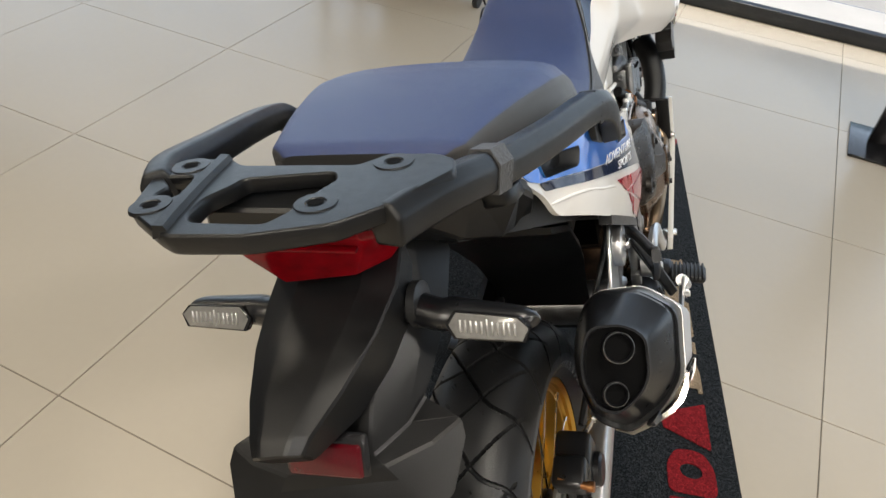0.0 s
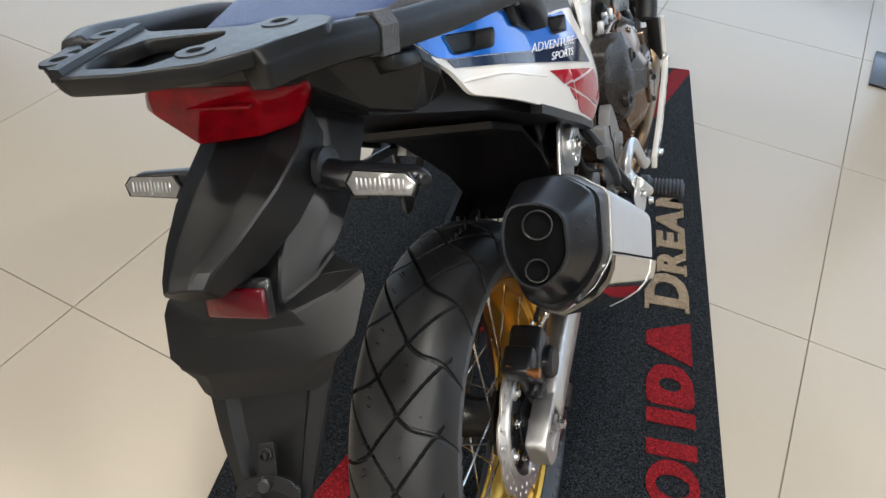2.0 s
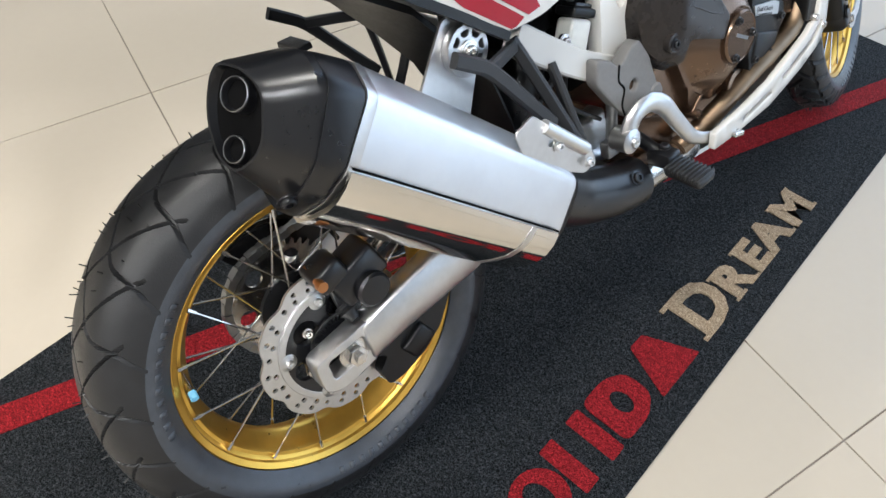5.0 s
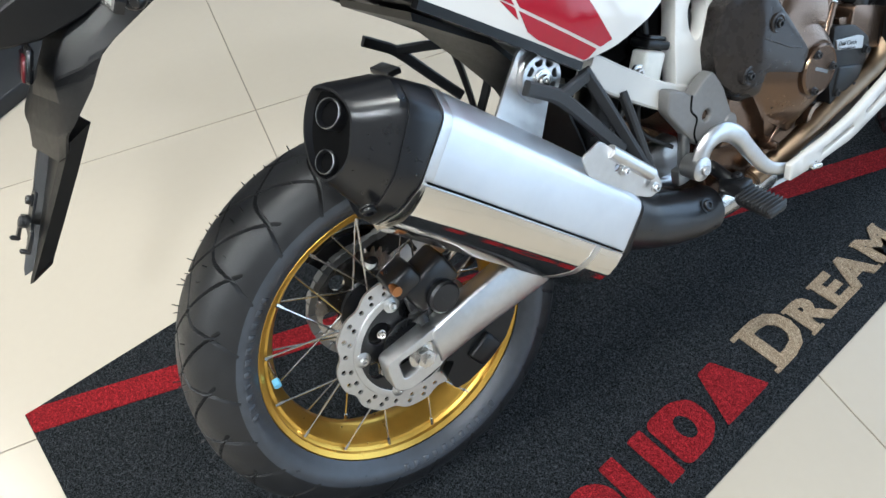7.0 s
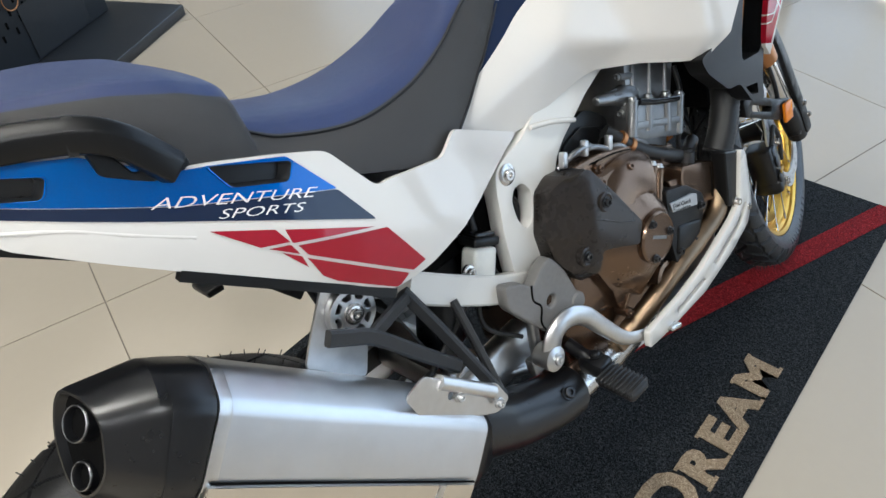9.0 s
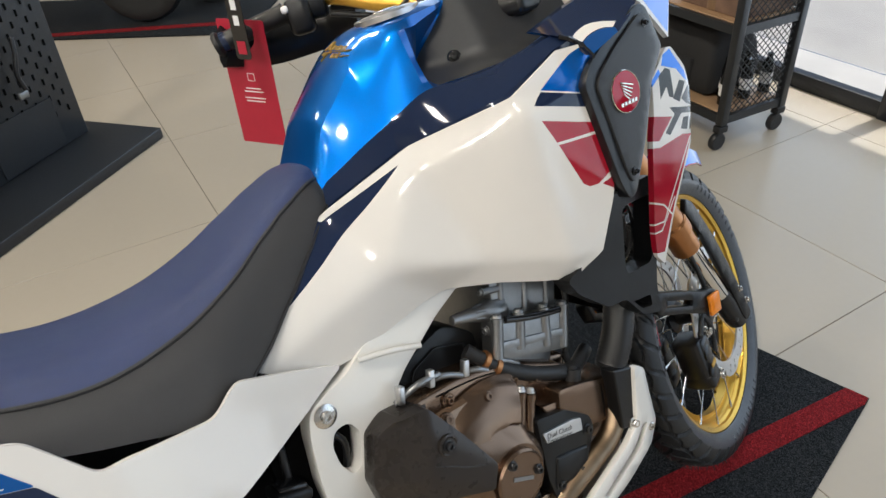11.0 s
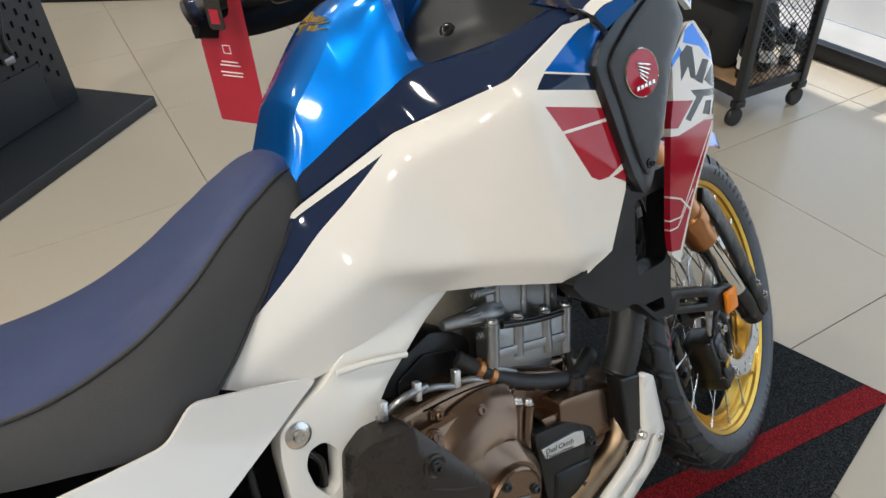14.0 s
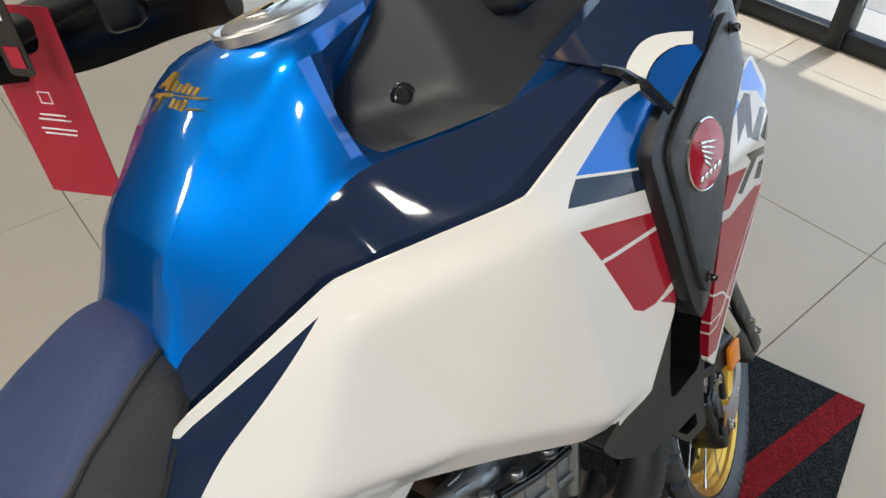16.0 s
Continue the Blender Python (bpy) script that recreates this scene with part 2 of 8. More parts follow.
def smooth_line(points, n=8, closed=False):
    """Points along a smooth curve through the given ones."""
    p = [Vector(q) for q in points]
    out, k = [], len(p)
    for i in range(k if closed else k - 1):
        a, b, c, d = (p[(i + j) % k] if closed else p[min(max(i + j, 0), k - 1)] for j in (-1, 0, 1, 2))
        for s in range(n):
            t = s / n
            out.append(0.5 * ((2 * b) + (c - a) * t + (2 * a - 5 * b + 4 * c - d) * t * t + (3 * b - a - 3 * c + d) * t ** 3))
    if not closed:
        out.append(p[-1])
    return out


def tube(points, radius, sides=12, n=8, smooth=True, flat=1.0, phase=0.0):
    """A round bar along a smooth line. radius: one number or one for each given point."""
    line = smooth_line(points, n) if smooth else [Vector(q) for q in points]
    k = len(line)
    radii = radius if isinstance(radius, (list, tuple)) else [radius] * len(points)
    verts, faces = [], []
    up = Vector((0, 0, 1))
    tan = (line[1] - line[0]).normalized()
    if abs(tan.dot(up)) > 0.9:
        up = Vector((1, 0, 0))
    side = tan.cross(up).normalized()
    for i, q in enumerate(line):
        t = (line[min(i + 1, k - 1)] - line[max(i - 1, 0)]).normalized()
        side = (side - t * side.dot(t)).normalized()
        other = t.cross(side)
        f = i / (k - 1) * (len(radii) - 1)
        j = min(int(f), len(radii) - 2)
        r = radii[j] + (radii[j + 1] - radii[j]) * (f - j)
        for s in range(sides):
            a = 2 * math.pi * s / sides + phase
            verts.append(q + side * math.cos(a) * r + other * math.sin(a) * r * flat)
    for i in range(k - 1):
        for s in range(sides):
            a, b = i * sides + s, i * sides + (s + 1) % sides
            faces.append((a, b, b + sides, a + sides))
    faces += [tuple(range(sides)), tuple(range((k - 1) * sides, k * sides))]
    return mesh_of(verts, faces, True, 50)


def lathe(profile, n=48, at=(0, 0, 0), turn=None, closed=False, angle=35):
    """Turns a profile of (radius, x) about the x axis."""
    k = len(profile)
    verts = [(x, r * math.cos(2 * math.pi * i / n), r * math.sin(2 * math.pi * i / n)) for i in range(n) for r, x in profile]
    faces = []
    for i in range(n):
        for j in range(k if closed else k - 1):
            a, b = i * k + j, i * k + (j + 1) % k
            c, d = ((i + 1) % n) * k + (j + 1) % k, ((i + 1) % n) * k + j
            faces.append((a, b, c, d))
    if not closed:
        for j in (0, k - 1):
            if profile[j][0] > 1e-6:
                faces.append(tuple(i * k + j for i in range(n)))
    me = mesh_of(verts, faces, True, angle)
    me.transform(Matrix.Translation(at) @ (turn.to_4x4() if turn else Matrix()))
    return me


def loft(rings, caps=True, angle=40, closed=True):
    """A skin over rings that have equally many points."""
    n = len(rings[0])
    verts = [v for r in rings for v in r]
    faces = []
    for i in range(len(rings) - 1):
        for s in range(n if closed else n - 1):
            a, b = i * n + s, i * n + (s + 1) % n
            faces.append((a, b, b + n, a + n))
    if caps and closed:
        faces += [tuple(range(n)), tuple(range((len(rings) - 1) * n, len(rings) * n))]
    return mesh_of(verts, faces, True, angle)


def rounded(points, radius, n=4):
    """A polygon with its corners rounded off."""
    out = []
    pts = [Vector((p[0], p[1])) for p in points]
    for i, p in enumerate(pts):
        a, b = pts[i - 1], pts[(i + 1) % len(pts)]
        r = min(radius, (a - p).length * 0.45, (b - p).length * 0.45)
        s, e = p + (a - p).normalized() * r, p + (b - p).normalized() * r
        for k in range(n + 1):
            t = k / n
            out.append((s * (1 - t) ** 2 + p * 2 * t * (1 - t) + e * t * t)[:])
    return out


def plate(outline, x, thick, holes=(), bevel=0.0, shear=None):
    """A flat piece with holes, cut from the bike's (y, z) plane, its middle at x. shear: x as a function of y and z."""
    cu = bpy.data.curves.new("cut", "CURVE")
    cu.dimensions, cu.fill_mode = "2D", "BOTH"
    for line in (outline, *holes):
        sp = cu.splines.new("POLY")
        sp.points.add(len(line) - 1)
        for p, q in zip(sp.points, line):
            p.co = (q[0], q[1], 0, 1)
        sp.use_cyclic_u = True
    cu.extrude = max(thick / 2 - bevel, 0.0001)
    cu.bevel_depth, cu.bevel_resolution = bevel, 1
    cu.offset = -bevel
    ob = bpy.data.objects.new("cut", cu)
    me = bpy.data.meshes.new_from_object(ob)
    bpy.data.objects.remove(ob)
    bpy.data.curves.remove(cu)
    me.materials.clear()
    for v in me.vertices:
        y, z, w = v.co
        v.co = ((shear(y, z) if shear else x) + w, y, z)
    me.shade_smooth()
    me.set_sharp_from_angle(angle=radians(30))
    return me


def circle(y, z, r, n=20):
    return [(y + r * math.cos(2 * math.pi * i / n), z + r * math.sin(2 * math.pi * i / n)) for i in range(n)]


def along_x(at, to):
    """The turn that carries the x axis to the way from at to to."""
    return (Vector(to) - Vector(at)).to_track_quat("X", "Z").to_matrix()


def rod(a, b, r, sides=10):
    a, b = Vector(a), Vector(b)
    d = (b - a).length
    return lathe([(r, 0), (r, d)], sides, a, along_x(a, b), angle=50)


def bolt(at, r=0.007, way=(1, 0, 0), socket=True):
    """A round-headed bolt with a socket."""
    prof = [(r * 1.35, -0.001), (r * 1.35, 0.001), (r, 0.0015), (r, 0.005), (r * 0.85, 0.0065)]
    if socket:
        prof += [(r * 0.5, 0.0065), (r * 0.5, 0.003), (0.0, 0.003)]
    else:
        prof += [(0.0, 0.0068)]
    at = Vector(at)
    return lathe(prof, 12, at, along_x(at, at + Vector(way)), angle=30)


def mirror_mesh(me, middle=0.0):
    out = me.copy()
    out.transform(Matrix.Translation((2 * middle, 0, 0)) @ Matrix.Diagonal((-1, 1, 1, 1)))
    out.flip_normals()
    return out


import functools

from mathutils.geometry import delaunay_2d_cdt


def inside(p, poly):
    x, y = p
    hit = False
    for (x1, y1), (x2, y2) in zip(poly, poly[1:] + poly[:1]):
        if (y1 > y) != (y2 > y) and x < (x2 - x1) * (y - y1) / (y2 - y1) + x1:
            hit = not hit
    return hit


def panel(outline, face, thick=0.004, step=0.02, holes=(), angle=30):
    """A skin over the (y, z) outline, at x = face(y, z), with thickness towards the middle of the bike and holes through it."""
    def fine(line):
        out = []
        for a, b in zip(line, list(line[1:]) + [line[0]]):
            d = math.hypot(b[0] - a[0], b[1] - a[1])
            k = max(1, int(d / step + 0.5))
            out += [(a[0] + (b[0] - a[0]) * i / k, a[1] + (b[1] - a[1]) * i / k) for i in range(k)]
        return out
    lines = [fine(list(outline))] + [fine(list(h)) for h in holes]
    pts, edges = [], []
    for line in lines:
        o = len(pts)
        pts += line
        edges += [(o + i, o + (i + 1) % len(line)) for i in range(len(line))]
    ys, zs = [p[0] for p in lines[0]], [p[1] for p in lines[0]]
    gap = step * 0.45
    y = min(ys) + step / 2
    row = 0
    while y < max(ys):
        z = min(zs) + (step / 2 if row % 2 else step / 4)
        while z < max(zs):
            if inside((y, z), lines[0]) and not any(inside((y, z), h) for h in lines[1:]):
                if all(abs(p[0] - y) + abs(p[1] - z) > gap for line in lines for p in line):
                    pts.append((y, z))
            z += step
        y += step
        row += 1
    vs, _, fs, *_ = delaunay_2d_cdt([Vector(p) for p in pts], edges, [], 1, 1e-6)
    fs = [f for f in fs if not any(inside((sum(vs[i][0] for i in f) / len(f), sum(vs[i][1] for i in f) / len(f)), h) for h in lines[1:])]
    n = len(vs)
    top = [(face(v[0], v[1]), v[0], v[1]) for v in vs]
    back = [(x - thick, y, z) for x, y, z in top]
    count = {}
    for f in fs:
        for a, b in zip(f, list(f[1:]) + [f[0]]):
            count[(a, b)] = 1
    rim = [(a, b) for a, b in count if (b, a) not in count]
    faces = [tuple(f) for f in fs] + [tuple(i + n for i in reversed(f)) for f in fs] + [(b, a, a + n, b + n) for a, b in rim]
    return mesh_of(top + back, faces, True, angle)


def cage(points, faces):
    """x as a function of (y, z) over flat facets between named corners."""
    tris = [[points[c] for c in f] for f in faces.split()]

    def face(y, z):
        best, x = -9.0, 0.0
        for (xa, ya, za), (xb, yb, zb), (xc, yc, zc) in tris:
            den = (yb - ya) * (zc - za) - (yc - ya) * (zb - za)
            u = ((y - ya) * (zc - za) - (yc - ya) * (z - za)) / den
            v = ((yb - ya) * (z - za) - (y - ya) * (zb - za)) / den
            o = min(1 - u - v, u, v)
            if o > best:
                best, x = o, xa + u * (xb - xa) + v * (xc - xa)
        return x
    return face


def softened(face, r):
    """The same surface with its creases rounded over about 2 r."""
    @functools.lru_cache(maxsize=None)
    def soft(y, z):
        k = r(y) if callable(r) else r
        return sum(face(y + k * a, z + k * b) for a, b in ((0, 0), (1, 0), (-1, 0), (0, 1), (0, -1), (0.7, 0.7), (-0.7, 0.7), (0.7, -0.7), (-0.7, -0.7))) / 9
    return soft


def painted(outline, face, thick, step, regions, base, angle=30):
    """A skin like panel() whose regions, (outline, material) in order, are painted on it with exact edges."""
    def fine(line):
        out = []
        for a, b in zip(line, list(line[1:]) + [line[0]]):
            k = max(1, int(math.hypot(b[0] - a[0], b[1] - a[1]) / step + 0.5))
            out += [(a[0] + (b[0] - a[0]) * i / k, a[1] + (b[1] - a[1]) * i / k) for i in range(k)]
        return out
    shell = fine(list(outline))
    pts, edges = [], []
    for line in [shell] + [fine(list(r)) for r, _ in regions]:
        o = len(pts)
        pts += line
        edges += [(o + i, o + (i + 1) % len(line)) for i in range(len(line))]
    ys, zs = [p[0] for p in shell], [p[1] for p in shell]
    rim = list(pts)
    for i in range(int((max(ys) - min(ys)) / step) + 1):
        for j in range(int((max(zs) - min(zs)) / step) + 1):
            q = (min(ys) + (i + 0.5) * step, min(zs) + (j + (0.5 if i % 2 else 0.2)) * step)
            if inside(q, shell) and all(abs(p[0] - q[0]) + abs(p[1] - q[1]) > step * 0.45 for p in rim):
                pts.append(q)
    vs, _, fs, *_ = delaunay_2d_cdt([Vector(p) for p in pts], edges, [], 0, 1e-6)
    mids = [(sum(vs[i][0] for i in f) / 3, sum(vs[i][1] for i in f) / 3) for f in fs]
    keep = [(f, c) for f, c in zip(fs, mids) if inside(c, shell)]
    names = [base] + sorted({m for _, m in regions})
    n = len(vs)
    top = [(face(v[0], v[1]), v[0], v[1]) for v in vs]
    verts = top + [(x - thick, y, z) for x, y, z in top]
    faces, mats, count = [], [], {}
    for f, c in keep:
        m = base
        for r, name in regions:
            if inside(c, list(r)):
                m = name
        faces.append(tuple(f))
        mats.append(names.index(m))
        for a, b in zip(f, list(f[1:]) + [f[0]]):
            count[(a, b)] = mats[-1]
    for f, c in keep:
        faces.append(tuple(i + n for i in reversed(f)))
        mats.append(0)
    for a, b in [e for e in count if (e[1], e[0]) not in count]:
        faces.append((b, a, a + n, b + n))
        mats.append(count[(a, b)])
    me = bpy.data.meshes.new("painted")
    me.from_pydata(verts, [], faces)
    for name in names:
        me.materials.append(M[name])
    me.polygons.foreach_set("material_index", mats)
    me.shade_smooth()
    me.set_sharp_from_angle(angle=radians(angle))
    return me


def lettering(text, size, place, mat, parent=None, name="lettering", depth=0.0008, shear=0.0, stretch=1.0, bold=0.0):
    """Words in the built-in font. place: a function from (along, up) to a point and back to (x, y, z)."""
    cu = bpy.data.curves.new("words", "FONT")
    cu.body, cu.size, cu.shear, cu.offset = text, size, shear, bold
    cu.extrude = depth
    cu.resolution_u = 3
    ob = bpy.data.objects.new("words", cu)
    me = bpy.data.meshes.new_from_object(ob)
    bpy.data.objects.remove(ob)
    bpy.data.curves.remove(cu)
    me.materials.clear()
    for v in me.vertices:
        v.co = place(v.co.x * stretch, v.co.y, v.co.z)
    return part(name, me, mat, parent)


def mix(a, b, t):
    t = min(max(t, 0.0), 1.0)
    return a + (b - a) * t


def table(rows):
    """A smooth function through (key, value...) rows."""
    def f(k):
        if k <= rows[0][0]:
            return rows[0][1:]
        for i, (a, b) in enumerate(zip(rows, rows[1:])):
            if k <= b[0]:
                t = (k - a[0]) / (b[0] - a[0])
                p, q = rows[max(i - 1, 0)], rows[min(i + 2, len(rows) - 1)]
                return [0.5 * (2 * u + (v - o) * t + (2 * o - 5 * u + 4 * v - w) * t * t + (3 * u - o - 3 * v + w) * t ** 3)
                        for o, u, v, w in zip(p[1:], a[1:], b[1:], q[1:])]
        return rows[-1][1:]
    return f


def straight(rows):
    """A function through (key, value) rows along straight lines."""
    def f(k):
        for a, b in zip(rows, rows[1:]):
            if k <= b[0] or b is rows[-1]:
                return [a[1] + (b[1] - a[1]) * (k - a[0]) / (b[0] - a[0])]
    return f


# ---- the showroom ----
TURN = -11.7
TILE = 0.830
room = pose(0.59, 0.684, 0, 0, 0, TURN)


def setting(name, me, mat, label, category):
    ob = part(name, me, mat)
    ob.matrix_world = room
    return tagged(ob, label, category, kind="structure")


floor = setting("floor", box((14.0, 12.5, 0.1), (-2.0, -3.6, -0.054)), "joint", "glossy beige porcelain tile floor with thin dark joints", "floor")
FACADE = 2.66
# ceiling and three walls are unseen and assumed; their greys set the bounce light
ceiling = setting("ceiling", box((14.4, 12.8, 0.15), (-2.0, -3.6, 3.9)), "ceiling", "unseen plain white showroom ceiling", "ceiling")
setting("wall_west", box((0.2, 12.5, 3.83), (-9.1, -3.6, 1.91)), "wall", "unseen plain grey showroom wall", "wall")
setting("wall_south", box((14.0, 0.2, 3.83), (-2.0, -9.95, 1.91)), "wall", "unseen plain grey showroom wall behind the bikes", "wall")
setting("wall_east", box((0.2, 12.5, 3.83), (5.1, -3.6, 1.91)), "wall", "unseen plain grey showroom wall", "wall")
# glazed front: head beam, posts, rails and panes
setting("wall_north", box((14.0, 0.14, 0.55), (-2.0, FACADE + 0.07, 3.55)), "wall", "white beam over the glass shop front", "wall")
# unseen slab, added so the sun reaches only a narrow floor strip
setting("roof_eave", box((14.4, 0.42, 0.15), (-2.0, FACADE + 0.35, 3.9)), "ceiling", "unseen white slab added over the glass shop front to cut the sun", "eave")
XS = [-9.0, -7.2, -5.4, -3.4, -1.62, 0.4, 2.2, 3.9, 5.0]
for i, (a, b) in enumerate(zip(XS, XS[1:])):
    win = thing(f"window_{i + 1}", "tall clear glass shop-front pane in a black metal frame", "window", room @ pose(0, 0, 0), kind="structure")
    part("post", box((0.07, 0.09, 3.27), (a + 0.035, FACADE + 0.07, 1.635), bevel=0.004), "steel_black", win)
    part("sill", box((b - a - 0.07, 0.06, 0.075), ((a + b) / 2 + 0.035, FACADE + 0.07, 0.0375), bevel=0.004), "steel_black", win)
    part("rail", box((b - a - 0.07, 0.07, 0.06), ((a + b) / 2 + 0.035, FACADE + 0.07, 2.45), bevel=0.004), "steel_black", win)
    pane = part("pane", box((b - a - 0.08, 0.008, 3.08), ((a + b) / 2 + 0.035, FACADE + 0.07, 1.72)), "glass", win)
    pane.visible_shadow = False
ground = part("ground", box((120, 90, 0.1), (0, 0, 0)), "outside")
ground.matrix_world = room @ pose(0, FACADE + 45.05, -0.06)
tagged(ground, "pale sunlit concrete paving outside the shop front", "paving", kind="structure")
# unseen lamps on an assumed grid; power and warmth graded to balance the room
for x, wx, tone in ((-5.6, 36, (1.0, 0.865, 0.68)), (-3.0, 48, (1.0, 0.875, 0.70)), (-0.5, 62, (1.0, 0.90, 0.76)), (2.0, 78, (1.0, 0.935, 0.85))):
    for y, wy in ((-6.6, 1.1), (-3.6, 1.05), (-1.1, 0.8)):
        area_lamp("ceiling_downlight", room @ pose(x, y, 3.80), 0.32, 0.32, wx * wy, tone)
area_lamp("shop_front_daylight", room @ pose(-2.0, FACADE + 0.0, 1.7, -90, 0, 0), 13.0, 3.0, 160, (0.76, 0.88, 1.0))

# ---- mat ----
MAT = pose(0, 0, 0, 0, 0, 5.5)
mat_thing = thing("floor_mat", "charcoal loop-pile display mat with a red diagonal stripe under the motorcycle", "mat", MAT)
A0, A1, B0, B1 = -0.623, 0.410, -0.584, 1.920


def mat_sheet(outline, lo, hi):
    n = len(outline)
    vs = [(x, y, lo) for x, y in outline] + [(x, y, hi) for x, y in outline]
    return mesh_of(vs, [tuple(range(n)), tuple(range(n, 2 * n))] + [(i, (i + 1) % n, n + (i + 1) % n, n + i) for i in range(n)])


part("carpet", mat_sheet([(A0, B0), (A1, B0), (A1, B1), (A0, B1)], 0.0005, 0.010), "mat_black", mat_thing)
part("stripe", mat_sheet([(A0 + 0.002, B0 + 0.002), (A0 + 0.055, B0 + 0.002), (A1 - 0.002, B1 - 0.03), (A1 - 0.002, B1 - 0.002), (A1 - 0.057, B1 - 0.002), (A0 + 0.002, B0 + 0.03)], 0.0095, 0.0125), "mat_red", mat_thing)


# ---- the motorcycle ----
bike = thing("motorcycle", "white, blue and red adventure motorcycle leaning on its side stand", "motorcycle", pose(0, 0, 0.011, 0, -20, 0))
RA = Vector((0, 0.008, 0.331))
FA = Vector((0.004, 1.566, 0.338))


def tyre_mesh(radius, width, rim_r, groove):
    """A tyre whose tread is cut by the grooves; its sidewalls are the second material."""
    n, prof = 1500, []
    half = width / 2
    for i in range(113):
        s = -1 + i / 56
        prof.append((radius - half * 0.78 * abs(s) ** 2.9, half * math.sin(s * 1.25) / math.sin(1.25), s))
    lo = prof[0][0]
    side = []
    for j in range(1, 8):
        t = j / 7
        side.append((mix(lo, rim_r, t) + (0.0012 if j in (2, 5) else 0), half * (1 + 0.012 * math.sin(t * math.pi) + (0.012 if j in (2, 5) else 0)) * mix(1, 0.74, t * t), t))
    line = [(r, -x, None) for r, x, t in reversed(side)] + [(r, x, s) for r, x, s in prof] + [(r, x, None) for r, x, t in side]
    k = len(line)
    verts, faces, mats = [], [], []
    for i in range(n):
        a = 2 * math.pi * i / n
        for r, x, s in line:
            if s is not None:
                r -= groove(a, s) * (1 if abs(s) < 0.985 else 0)
            verts.append((x, r * math.sin(a), r * math.cos(a)))
    for i in range(n):
        for j in range(k - 1):
            a, b = i * k + j, ((i + 1) % n) * k + j
            faces.append((a, a + 1, b + 1, b))
            mats.append(1 if j < 8 or j >= k - 9 else 0)
    me = bpy.data.meshes.new("tyre")
    me.from_pydata(verts, [], faces)
    me.materials.append(M["rubber"])
    me.materials.append(M["rubber_side"])
    me.polygons.foreach_set("material_index", mats)
    me.shade_smooth()
    me.set_sharp_from_angle(angle=radians(26))
    return me


def rear_groove(a, s):
    """Oblique cuts from each shoulder that cross a second set running back over the crown."""
    k = a / (2 * math.pi) * 22
    best = 0.0
    for sign in (1, -1):
        q, shift = s * sign, 0.0 if sign > 0 else 0.5
        if q > 0.12:
            u = (k + 0.75 * q + 0.10 * math.sin(6 * q) + shift) % 1.0
            best = max(best, 0.0080 * min(max((0.030 - min(u, 1 - u)) / 0.004, 0), 1))
        if -0.16 < q < 0.80:
            u = (k - 1.45 * q + 0.45 + shift) % 1.0
            best = max(best, 0.0075 * min(max((0.030 - min(u, 1 - u)) / 0.004, 0), 1))
    return best


def front_groove(a, s):
    """Blocks: cross cuts between two wavy lines round the tyre."""
    k = a / (2 * math.pi) * 38
    for sign in (1, -1):
        u = (k + sign * s * 1.1 + (0.5 if sign < 0 else 0)) % 1.0
        if s * sign > -0.1 and min(u, 1 - u) < 0.12:
            return 0.008
    return 0.007 if abs(abs(s) - 0.50 - 0.05 * math.cos(k * 2 * math.pi)) < 0.05 else 0.0


def rim_mesh(r, half):
    prof = [(r, half), (r - 0.004, half + 0.002), (r - 0.012, half - 0.003), (r - 0.013, half - 0.014), (r - 0.022, half - 0.016), (r - 0.026, half - 0.022), (r - 0.028, half - 0.030), (r - 0.040, 0.010),
            (r - 0.040, -0.010), (r - 0.028, -half + 0.030), (r - 0.026, -half + 0.022), (r - 0.022, -half + 0.016), (r - 0.013, -half + 0.014), (r - 0.012, -half + 0.003), (r - 0.004, -half - 0.002), (r, -half),
            (r - 0.003, -half + 0.006), (r - 0.014, -half + 0.010), (r - 0.024, -half + 0.026), (r - 0.034, 0), (r - 0.024, half - 0.026), (r - 0.014, half - 0.010), (r - 0.003, half - 0.006)]
    return lathe(prof, 96, closed=True, angle=40)


